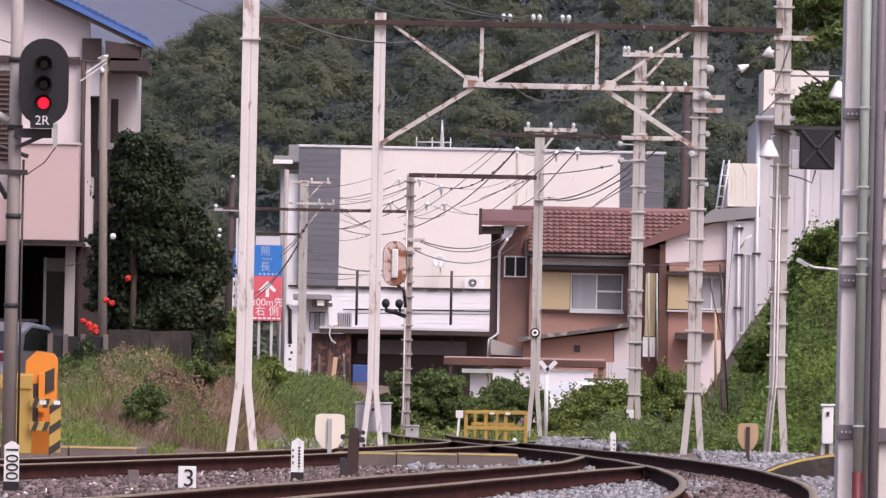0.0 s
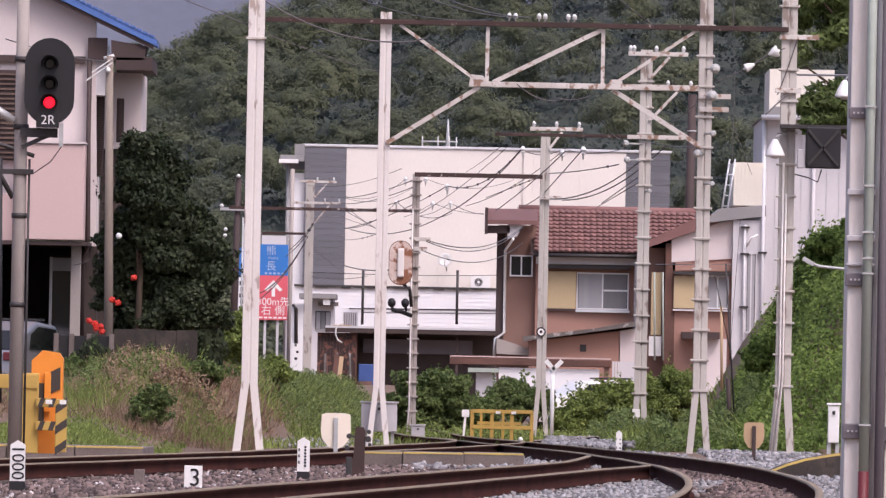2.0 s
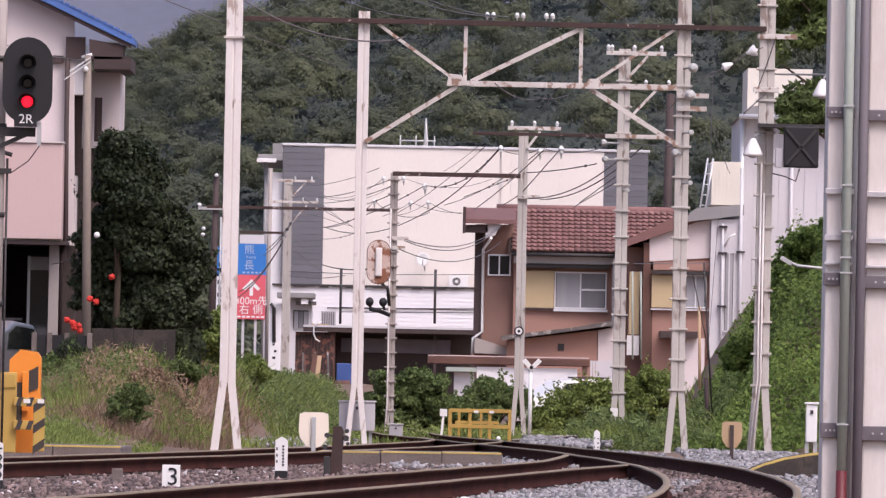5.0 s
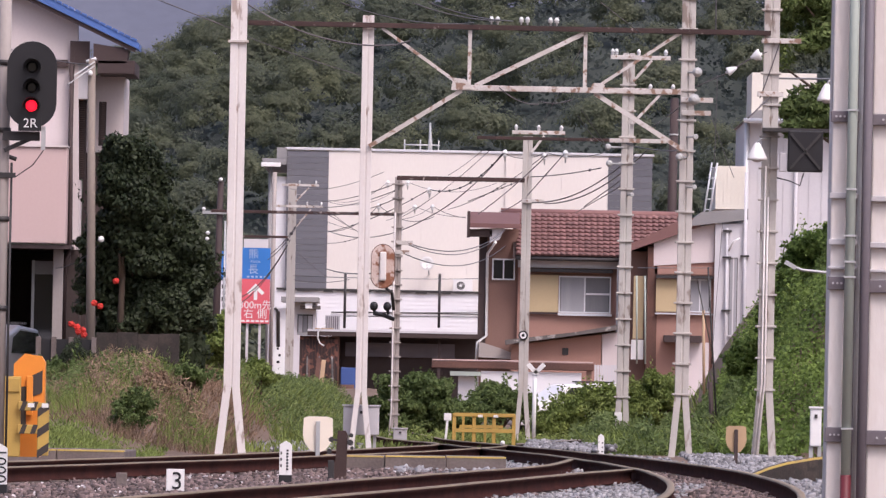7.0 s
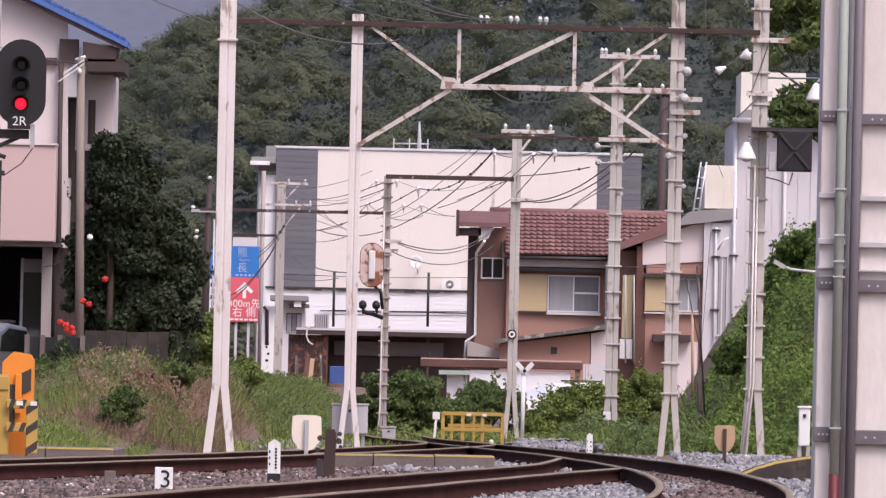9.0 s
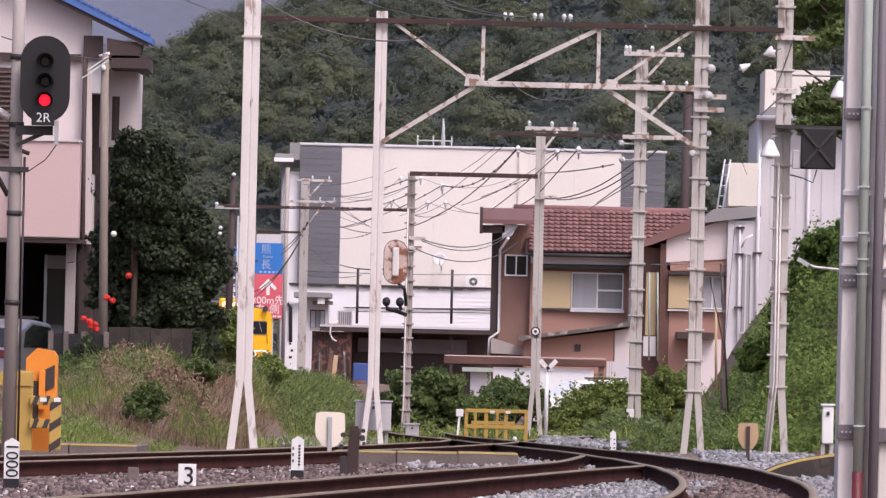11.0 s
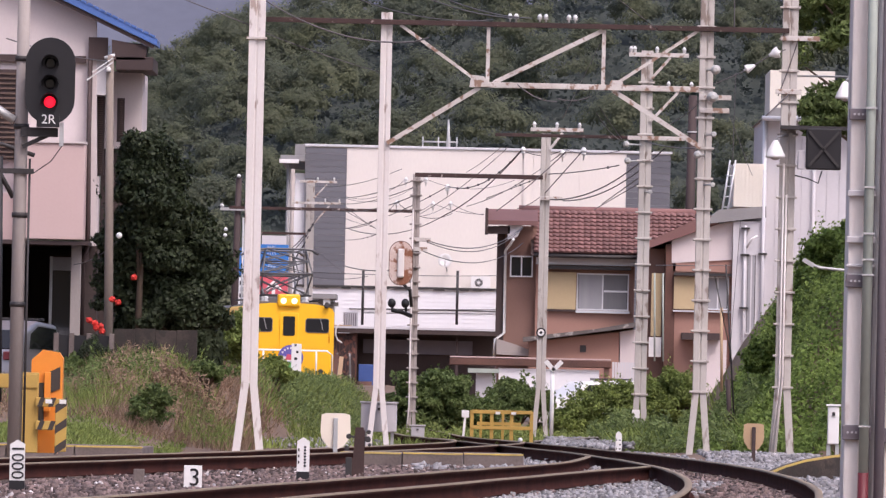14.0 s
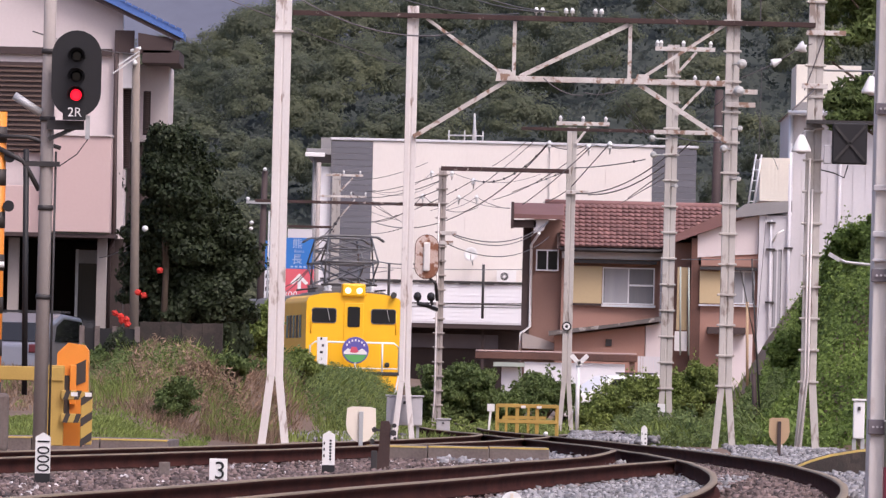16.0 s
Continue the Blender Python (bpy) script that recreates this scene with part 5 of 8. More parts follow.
def locomotive():
    t = thing("locomotive", (0, 0, 0), "bright yellow electric locomotive with a round headboard, running towards the station", "locomotive")
    part("body", prism(bmesh.new(), roof_outline(1.45, 1.18, 3.33, 3.6), 0, 10.6), LOCO_YELLOW, t, "bright yellow steel body")
    part("roof_deck", prism(bmesh.new(), [(-1.2, 3.5), (1.2, 3.5), (0.9, 3.64), (-0.9, 3.64)], 0.5, 10.1), LOCO_ROOF, t)
    for a, b in ((-1.27, -0.55), (0.55, 1.27)):
        w = part("cab_window", prism(bmesh.new(), round_box(a, b, 2.68, 3.1, 0.07), -0.03, 0.02), GLASS, t, "black cab window")
        part("window_frame", prism(bmesh.new(), round_box(a - 0.022, b + 0.022, 2.658, 3.122, 0.085), -0.022, 0.01), PLATE_GREY, w, "grey rubber window seal")
        part("wiper", bar(bmesh.new(), ((a + b) / 2 + 0.1, -0.03, 3.1), ((a + b) / 2 + 0.18, -0.04, 2.75), 0.015, 0.01), STEEL_GREY, w)
    d = part("end_door", box(bmesh.new(), -0.3, 0.3, -0.025, -0.001, 1.25, 3.28, 0.012), LOCO_YELLOW, t)
    part("door_window", prism(bmesh.new(), round_box(-0.19, 0.19, 2.55, 3.17, 0.05), -0.04, -0.026), GLASS, d, "tall black door window")
    # headlamps in a housing over the door
    h = part("lamp_housing", box(bmesh.new(), -0.38, 0.34, -0.12, 0.35, 3.47, 3.88, 0.06), LOCO_YELLOW, t, "yellow twin headlamp housing")
    for x in (-0.2, 0.15):
        part("headlamp", lathe(bmesh.new(), (x, -0.14, 3.66), [(0.095, 0.04), (0.095, 0.0), (0.07, -0.01)], 16, "y"), LAMP_ON, h, "lit headlamp")
    part("horn", tube(bmesh.new(), [(1.2, 0.1, 3.52), (1.2, -0.2, 3.56)], 0.09, 10), DARK_METAL, t, "black roof horn")
    # front deck, rails and steps
    part("front_deck", box(bmesh.new(), -1.41, 1.41, -0.75, 0.0, 1.1, 1.2, 0.01), DARK_METAL, t)
    part("buffer_beam", box(bmesh.new(), -1.38, 1.38, -0.72, -0.6, 0.6, 1.09, 0.02), LOCO_YELLOW, t)
    bm = bmesh.new()
    tube(bm, [(-1.36, -0.7, 1.2), (-1.36, -0.7, 1.95), (-1.2, -0.7, 2.08), (1.2, -0.7, 2.08), (1.36, -0.7, 1.95), (1.36, -0.7, 1.2)], 0.03, 8)
    part("handrail", bm, WHITE_PAINT, t, "white bent-tube handrail")
    for x in (-0.85, 0.85):
        part("rail_post", tube(bmesh.new(), [(x, -0.7, 1.2), (x, -0.7, 2.07)], 0.03, 8), WHITE_PAINT, t)
    part("rail_bar", tube(bmesh.new(), [(-1.36, -0.7, 1.3), (1.36, -0.7, 1.3)], 0.02, 6), WHITE_PAINT, t)
    for s in (-1, 1):
        part("step_ladder", bar(bmesh.new(), (s * 1.25, -0.74, 0.45), (s * 1.36, -0.74, 1.1), 0.06, 0.04), WHITE_PAINT, t)
        part("tail_lamp", lathe(bmesh.new(), (s * 1.05, -0.06, 1.42), [(0.08, 0.05), (0.08, 0.0), (0.05, -0.02)], 12, "y"), DARK_METAL, t)
        part("body_grab_rail", tube(bmesh.new(), [(s * 1.3, -0.03, 2.35), (s * 1.3, -0.03, 3.0)], 0.015, 6), LOCO_YELLOW, t)
    part("coupler", box(bmesh.new(), -0.14, 0.14, -1.05, -0.6, 0.72, 1.0, 0.04), DARK_METAL, t)
    # headboard: plain coloured fields
    hb = part("headboard", lathe(bmesh.new(), (0.02, -0.8, 1.84), [(0.41, 0.03), (0.4, 0.0)], 32, "y"), material("headboard_violet_blue", (0.13, 0.11, 0.42), 0.4), t, "round headboard with blue, white and green fields")
    green, pink, white = material("headboard_green", (0.12, 0.42, 0.12), 0.4), material("headboard_pink", (0.7, 0.1, 0.16), 0.4), WHITE_PAINT
    seg = [(0.37 * math.cos(a) + 0.02, 1.84 + 0.37 * math.sin(a)) for a in [math.pi * (1.12 + 0.76 * k / 10) for k in range(11)]]
    part("green_field", prism(bmesh.new(), seg, -0.812, -0.803), green, hb)
    seg = [(-0.33, 1.72), (0.37, 1.72), (0.37, 1.8), (0.22, 1.9), (0.08, 1.82), (-0.1, 1.86), (-0.22, 1.9), (-0.34, 1.79)]
    part("white_field", prism(bmesh.new(), seg, -0.809, -0.803), white, hb)
    part("pink_field", prism(bmesh.new(), [(-0.15, 1.78), (0.02, 1.76), (0.12, 1.8), (0.05, 1.94), (-0.1, 1.95)], -0.818, -0.813), pink, hb)
    for k in range(7):
        a = math.pi * (0.18 + 0.64 * k / 6)
        part("lettering_bar", box(bmesh.new(), 0.02 + 0.31 * math.cos(a) - 0.025, 0.02 + 0.31 * math.cos(a) + 0.025, -0.81, -0.803, 1.84 + 0.31 * math.sin(a) - 0.03, 1.84 + 0.31 * math.sin(a) + 0.03), white, hb)
    part("headboard_stem", tube(bmesh.new(), [(0.02, -0.78, 1.2), (0.02, -0.78, 1.5)], 0.03, 6), WHITE_PAINT, hb)
    # sides: louvres and windows
    for s in (-1, 1):
        for k in range(5):
            x0, x1 = sorted((s * 1.445, s * 1.465))
            part("louvre", box(bmesh.new(), x0, x1, 2.2 + 1.5 * k, 3.2 + 1.5 * k, 2.2, 2.9), DARK_METAL if k % 2 else GLASS, t)
        part("side_sill", box(bmesh.new(), min(s * 1.3, s * 1.41), max(s * 1.3, s * 1.41), -0.0, 10.6, 0.95, 1.17), DARK_METAL, t)
    for k in range(4):
        part("roof_equipment", box(bmesh.new(), -0.9, 0.9, 4.7 + 0.9 * k, 5.3 + 0.9 * k, 3.63, 3.8 + 0.06 * (k % 2), 0.03), LOCO_ROOF, t)
    part("roof_cable", tube(bmesh.new(), [(-1.1, 0.6, 3.72), (-1.1, 10, 3.72)], 0.03, 6), DARK_METAL, t)
    part("roof_cable", tube(bmesh.new(), [(1.0, 0.9, 3.7), (1.0, 10, 3.7)], 0.03, 6), DARK_METAL, t)
    pantograph(t, 2.2)
    pantograph(t, 8.4)
    bogie(t, 2.6)
    bogie(t, 8.0)
    return t


def coach():
    t = thing("passenger_coach", (0, 0, 0), "red-brown and cream passenger coach behind the locomotive", "coach", "coaches of the train")
    part("body", prism(bmesh.new(), roof_outline(1.4, 0.95, 3.2, 3.24), 0, 19.5), COACH_RED, t, "red-brown body")
    part("roof", prism(bmesh.new(), [(-1.4, 3.2), (1.4, 3.2), (1.15, 3.5), (0.5, 3.65), (-0.5, 3.65), (-1.15, 3.5)], 0.02, 19.48), LOCO_ROOF, t)
    part("end_window", box(bmesh.new(), -1.1, -0.5, -0.01, 0.02, 2.2, 2.9), GLASS, t)
    for s in (-1, 1):
        x0, x1 = sorted((s * 1.39, s * 1.415))
        part("cream_band", box(bmesh.new(), x0, x1, 0.01, 19.49, 3.0, 3.2), COACH_CREAM, t, "cream band")
        for k in range(10):
            x0, x1 = sorted((s * 1.39, s * 1.42))
            part("side_window", box(bmesh.new(), x0, x1, 1.4 + 1.75 * k, 2.7 + 1.75 * k, 2.05, 2.85), GLASS, t)
    bogie(t, 3.0)
    bogie(t, 16.5)
    return t


loco = locomotive()
coach_a = coach()
coach_b = copy_thing(coach_a, Matrix.Identity(4))


# ---------- lettering ----------
def lettering(name, words, mat, parent, at, size, thick=0.002, turn=0.0):
    """Words on a face that looks towards the station; at: the middle of the words."""
    cu = bpy.data.curves.new(name, "FONT")
    cu.body, cu.size, cu.extrude, cu.align_x, cu.align_y = words, size, thick, "CENTER", "CENTER"
    cu.materials.append(mat)
    ob = new(name, cu)
    ob.parent = parent
    ob.matrix_basis = pose(*at, 90, 0, 0) @ pose(0, 0, 0, 0, 0, turn)
    return ob


# ---------- signal ----------
def stadium(cx, cz, w, h, n=12):
    r = w / 2
    pts = [(cx + r * math.cos(math.pi * k / n), cz + (h / 2 - r) + r * math.sin(math.pi * k / n)) for k in range(n + 1)]
    return pts + [(cx - r * math.cos(math.pi * k / n), cz - (h / 2 - r) - r * math.sin(math.pi * k / n)) for k in range(n + 1)]


def signal():
    t = thing("railway_signal", (-5.1, 134, -0.15), "three-lamp railway signal showing red on a concrete pole", "railway signal")
    X, Z = -5.1, -0.15
    part("pole", tube(bmesh.new(), [(0, 0, 0), (0, 0, 3.5), (0, 0, 7.0)], 0.085, 16, 0.07), CONCRETE, t, "tapered grey concrete pole")
    cx, cz = -4.76 - X, 4.37 - Z
    b = part("backplate", prism(bmesh.new(), stadium(cx, cz, 0.59, 1.03), -0.32, -0.28), BLACK_PAINT, t, "dark oval backplate")
    part("case", box(bmesh.new(), cx - 0.14, cx + 0.14, -0.278, -0.05, cz - 0.4, cz + 0.4, 0.02), DARK_METAL, b)
    for k, m in ((0.21, GLASS), (-0.03, GLASS), (-0.25, RED_ON)):
        lens = part("lens", lathe(bmesh.new(), (cx, -0.335, cz + k), [(0.068, 0.014), (0.068, 0.0), (0.045, -0.01)], 20, "y"), m, b, "lit red lens" if m == RED_ON else "")
        bm = bmesh.new()
        rows = []
        for yy in (-0.322, -0.5):
            rows.append([bm.verts.new((cx + 0.1 * math.cos(a), yy, cz + k + 0.1 * math.sin(a))) for a in [math.pi * (-0.12 + 1.24 * i / 12) for i in range(13)]])
        for i in range(12):
            bm.faces.new((rows[0][i], rows[0][i + 1], rows[1][i + 1], rows[1][i]))
        bmesh.ops.solidify(bm, geom=bm.faces[:], thickness=0.008)
        part("hood", bm, BLACK_PAINT, lens)
    part("number_plate", box(bmesh.new(), cx - 0.15, cx + 0.12, -0.345, -0.322, 3.82 - Z, 3.98 - Z), BLACK_PAINT, b)
    lettering("lettering", "2R", WHITE_PAINT, b, (cx - 0.01, -0.352, 3.91 - Z), 0.155)
    part("bracket", box(bmesh.new(), 0, cx + 0.1, -0.18, -0.1, 3.71 - Z, 3.82 - Z), DARK_METAL, t)
    part("bracket_post", box(bmesh.new(), -4.64 - X, -4.59 - X, -0.28, -0.2, 3.6 - Z, 3.88 - Z), STEEL_GREY, t)
    part("brace", bar(bmesh.new(), (0.02, -0.12, 3.59 - Z), (cx, -0.12, 3.74 - Z), 0.05, 0.04), DARK_METAL, t)
    part("cross_tube", tube(bmesh.new(), [(-0.4, -0.1, 4.1 - Z), (-0.08, -0.1, 3.9 - Z)], 0.05, 8), STEEL_GREY, t)
    for py in (105, 225, 305, 382, 540):
        part("pole_band", lathe(bmesh.new(), (0, 0, 5.34 - py * 0.0067 - Z), [(0.092, -0.03), (0.092, 0.03)], 16), DARK_METAL, t)
    part("pole_arm", box(bmesh.new(), -0.25, 0.16, -0.1, -0.04, 3.27 - Z, 3.33 - Z), DARK_METAL, t)
    part("cable", tube(bmesh.new(), [(-4.61 - X, -0.22, 3.6 - Z), (-4.74 - X, -0.15, 3.42 - Z), (-4.94 - X, -0.1, 3.28 - Z), (0.06, -0.08, 3.28 - Z)], 0.007, 5), RUBBER, t)
    part("riser", tube(bmesh.new(), [(0.11, -0.05, 0), (0.11, -0.05, 3.6)], 0.014, 6), DARK_METAL, t)


signal()


# ---------- level crossing ----------
def gate_machine():
    y = 137
    x0, z0 = -4.83, -0.05
    t = thing("crossing_gate_machine", (x0, y, z0), "orange level-crossing gate machine with striped guard frame", "gate machine")
    w = 0.19
    part("body", prism(bmesh.new(), [(-w, 0), (w * 0.75, 0), (w * 0.75, 0.55), (w, 0.6), (w, 1.15), (w * 0.75, 1.22), (-w * 0.3, 1.25), (-w, 1.12), (-w, 0.6)], -0.2, 0.2), ORANGE, t, "orange steel body")
    part("side_panel", prism(bmesh.new(), [(w * 0.15, 0.72), (w * 0.85, 0.78), (w * 0.85, 1.05), (w * 0.15, 0.98)], -0.215, -0.202), CROSS_BLACK, t)
    part("slot_panel", box(bmesh.new(), -w * 0.7, -w * 0.15, -0.215, -0.202, 0.3, 0.85), CROSS_BLACK, t)
    part("front_post", box(bmesh.new(), -0.03, 0.05, -0.26, -0.216, 0.5, 0.98, 0.01), ORANGE, t)
    part("yellow_post", box(bmesh.new(), -5.12 - x0, -4.92 - x0, -0.42, -0.3, 0, 0.97, 0.01), GATE_YELLOW, t, "weathered yellow steel post")
    part("yellow_beam", box(bmesh.new(), -1.4, -4.93 - x0, -0.44, -0.421, 0.78, 0.95, 0.01), GATE_YELLOW, t)
    f = part("guard_frame", box(bmesh.new(), 0.12, 0.26, -0.5, -0.44, 0.02, 0.66, 0.01), GATE_YELLOW, t, "yellow and black striped guard frame")
    for z in (0.1, 0.35, 0.6):
        part("stripe", prism(bmesh.new(), [(0.12, z - 0.12), (0.26, z - 0.02), (0.26, z + 0.08), (0.12, z - 0.02)], -0.503, -0.501), CROSS_BLACK, f)
    for z in (0.28, 0.56):
        bmx = box(bmesh.new(), -0.12, 0.119, -0.5, -0.44, z, z + 0.11, 0.01)
        r = part("guard_rail", bmx, GATE_YELLOW, t)
        for k in range(2):
            x = -0.1 + 0.13 * k
            part("stripe", prism(bmesh.new(), [(x, z), (x + 0.06, z), (x + 0.1, z + 0.11), (x + 0.04, z + 0.11)], -0.503, -0.501), CROSS_BLACK, r)
    part("white_tab", box(bmesh.new(), 0.0, 0.08, -0.51, -0.504, 0.6, 0.65), WHITE_PAINT, t)
    part("white_tab", box(bmesh.new(), 0.17, 0.25, -0.51, -0.504, 0.6, 0.65), WHITE_PAINT, t)


gate_machine()


def warning_post():
    x0, y = -5.83, 138
    t = thing("crossing_warning_post", (x0, y, -0.05), "yellow and black striped level-crossing warning post", "warning post")
    part("post", tube(bmesh.new(), [(0, 0, 0), (0, 0, 4.05)], 0.085, 16), ORANGE, t)
    for k in range(7):
        part("black_band", lathe(bmesh.new(), (0, 0, 0.55 + 0.52 * k), [(0.09, 0), (0.09, 0.2)], 16), CROSS_BLACK, t)
    part("white_band", lathe(bmesh.new(), (0, 0, 2.15), [(0.092, 0), (0.092, 0.07)], 16), WHITE_PAINT, t)
    part("lamp_hood", lathe(bmesh.new(), (0.13, -0.1, 2.9), [(0.07, 0), (0.065, 0.12), (0.03, 0.15)], 16, "y"), BLACK_PAINT, t, "black lamp hood")
    part("lamp_hood", lathe(bmesh.new(), (0.13, -0.1, 3.5), [(0.07, 0), (0.065, 0.12), (0.03, 0.15)], 16, "y"), BLACK_PAINT, t, "black lamp hood")
    part("side_pole", tube(bmesh.new(), [(-5.45 - x0, -0.1, 0.6), (-5.5 - x0, -0.1, 3.6)], 0.035, 8), BLACK_PAINT, t, "thin black pole")
    part("arm", tube(bmesh.new(), [(0, -0.1, 3.75), (0.35, -0.1, 3.75), (0.75, -0.1, 3.62)], 0.03, 6), DARK_METAL, t)
    part("arm", tube(bmesh.new(), [(0, -0.1, 3.6), (0.3, -0.1, 3.45), (0.5, -0.1, 3.1)], 0.035, 6), DARK_METAL, t)
    b = part("concrete_block", box(bmesh.new(), -0.4, 0.2, -0.5, -0.1, -0.1, 0.62, 0.05), OLD_CONCRETE)
    b.location = (x0, y, -0.05)
    tagged(b, "dark weathered concrete block beside the crossing", "concrete block")


warning_post()


def car(at, paint, label):
    t = thing("car", at, label, "car", "parked cars")
    side = [(-2.0, 0.28), (2.0, 0.28), (2.1, 0.55), (2.05, 0.85), (1.1, 0.98), (0.45, 1.42), (-0.9, 1.48), (-1.75, 1.3), (-2.05, 0.95), (-2.08, 0.5)]
    bm = bmesh.new()
    prism(bm, side, -0.82, 0.82)
    bmesh.ops.bevel(bm, geom=bm.edges[:], offset=0.07, segments=3, affect="EDGES", profile=0.5)
    part("body", bm, paint, t)
    for s in (-1, 1):
        y0, y1 = sorted((s * 0.815, s * 0.828))
        part("side_window", prism(bmesh.new(), [(-1.5, 0.98), (0.75, 0.98), (0.4, 1.34), (-0.9, 1.38), (-1.4, 1.25)], y0, y1), GLASS, t)
    w = bar(bmesh.new(), (-2.04, 0, 0.98), (-1.76, 0, 1.3), 0.02, 1.3)
    part("rear_window", w, GLASS, t)
    for s in (-1, 1):
        part("tail_lamp", box(bmesh.new(), -2.1, -2.0, s * 0.62 - 0.12, s * 0.62 + 0.12, 0.78, 0.93, 0.02), RED_PAINT, t, "red tail lamp")
        for x in (-1.25, 1.3):
            wh = part("wheel", lathe(bmesh.new(), (x, s * 0.76, 0.3), [(0.3, -0.1), (0.31, 0.0), (0.3, 0.1), (0.15, 0.1)], 20, "y"), RUBBER, t)
            part("rim", lathe(bmesh.new(), (x, s * 0.83, 0.3), [(0.18, -0.02), (0.18, 0.035)], 16, "y"), STEEL_GREY, wh)
    for x in (-0.2, -0.5, -0.8):
        part("roof_rail", box(bmesh.new(), x, x + 0.05, -0.75, 0.75, 1.49, 1.53), DARK_METAL, t)


car(pose(-7.8, 199.5, 0.42, 0, 0, 78), CAR_SILVER, "silver hatchback parked under the pink house")
car(pose(4.07, 312, -0.22, 0, 0, 198), WHITE_PAINT, "white car parked before the garden wall")


# ---------- small trackside markers ----------
def board_post(name, px0, px1, top, foot, y, label, words="", turn=0.0, size=0.12, bars=0):
    x0, x1 = px0, px1
    cx, w = (x0 + x1) / 2, (x1 - x0)
    t = thing(name, (cx, y, foot), label, "marker post", "trackside markers")
    h = top - foot
    body = [(-w / 2, 0.09), (w / 2, 0.09), (w / 2, h - 0.04), (0, h), (-w / 2, h - 0.04)]
    part("post", prism(bmesh.new(), body, -w / 2, w / 2), WHITE_PAINT, t)
    part("black_foot", box(bmesh.new(), -w / 2 - 0.003, w / 2 + 0.003, -w / 2 - 0.003, w / 2 + 0.003, -0.1, 0.088), BLACK_PAINT, t, "black painted foot")
    if words:
        lettering("lettering", words, BLACK_PAINT, t, (0, -w / 2 - 0.004, (h + 0.06) / 2), size, 0.001, turn)
    for k in range(bars):
        z = 0.14 + (h - 0.22) * k / bars
        part("lettering_bar", box(bmesh.new(), 0.008, 0.03, -w / 2 - 0.006, -w / 2 - 0.002, z, z + 0.02), BLACK_PAINT, t)
        if k % 2:
            part("lettering_bar", box(bmesh.new(), -w * 0.42, -w * 0.3, -w / 2 - 0.006, -w / 2 - 0.002, z, z + 0.03), BLACK_PAINT, t)
    return t


board_post("curve_radius_post", -3.84, -3.71, 0.28, -0.17, 100, "white curve post with black figures and a black foot", "1000", -90, size=0.155)
board_post("marker_post", -1.55, -1.42, 0.28, -0.17, 119, "white trackside post with small black lettering and a black foot", bars=7)
board_post("far_marker_post", 2.54, 2.63, 0.28, -0.2, 168, "small white trackside post with black figures", bars=4)
tplate = thing("number_marker", (-2.37, 107, -0.17), "white square number marker set in the ballast", "marker")
part("plate", box(bmesh.new(), -2.46 - -2.37, -2.29 - -2.37, -0.03, 0.03, -0.05, 0.04 + 0.17, 0.004), WHITE_PAINT, tplate)
lettering("lettering", "3", BLACK_PAINT, tplate, (0.01, -0.034, -0.08 + 0.17), 0.235)
stub = part("concrete_stub", box(bmesh.new(), -0.055, 0.055, -0.05, 0.05, -0.1, 0.13, 0.012), OLD_CONCRETE)
stub.location = (-3.02, 112, -0.17)
tagged(stub, "short weathered concrete stub in the ballast", "concrete post")


def back_sign(at, w, h, foot, mat, label):
    """A shield-shaped signboard seen from behind on its post."""
    t = thing("signboard", at, label, "sign", "signboards")
    o = [(-w / 2 + 0.02, h * 0.3), (-w * 0.25, h * 0.08), (0, 0), (w * 0.25, h * 0.08), (w / 2 - 0.02, h * 0.3), (w / 2, h * 0.5), (w / 2 - 0.01, h - 0.02), (w * 0.3, h), (-w * 0.3, h), (-w / 2 + 0.01, h - 0.02), (-w / 2, h * 0.5)]
    part("board", prism(bmesh.new(), o, 0.0, 0.02), mat, t)
    part("post", box(bmesh.new(), -0.028, 0.028, -0.05, -0.002, foot, h * 0.87, 0.004), STEEL_GREY if mat == CREAM else DARK_WOOD, t, "narrow grey post")
    return t


back_sign((-1.45, 150, 0.0), 0.4, 0.485, -0.19 - 0.0 - 0.05, CREAM, "cream shield-shaped signboard seen from behind on a grey post")
back_sign((4.7, 172, 0.01), 0.32, 0.42, -0.3, TAN, "faded tan signboard seen from behind on a dark post")


def round_marker():
    """A small round-topped board that stands low between the diverging rails."""
    t = thing("round_marker", (0.325, 85, -0.2), "small white round-topped marker board in the ballast", "marker")
    o = [(-0.08, 0.02), (0.08, 0.02)] + [(0.08 * math.cos(a), 0.115 + 0.08 * math.sin(a)) for a in [math.pi * k / 10 for k in range(11)]]
    part("board", prism(bmesh.new(), o, 0.0, 0.015), WHITE_PAINT, t)
    part("post", box(bmesh.new(), -0.012, 0.012, -0.014, -0.001, -0.1, 0.18, 0.003), CREAM, t)


round_marker()


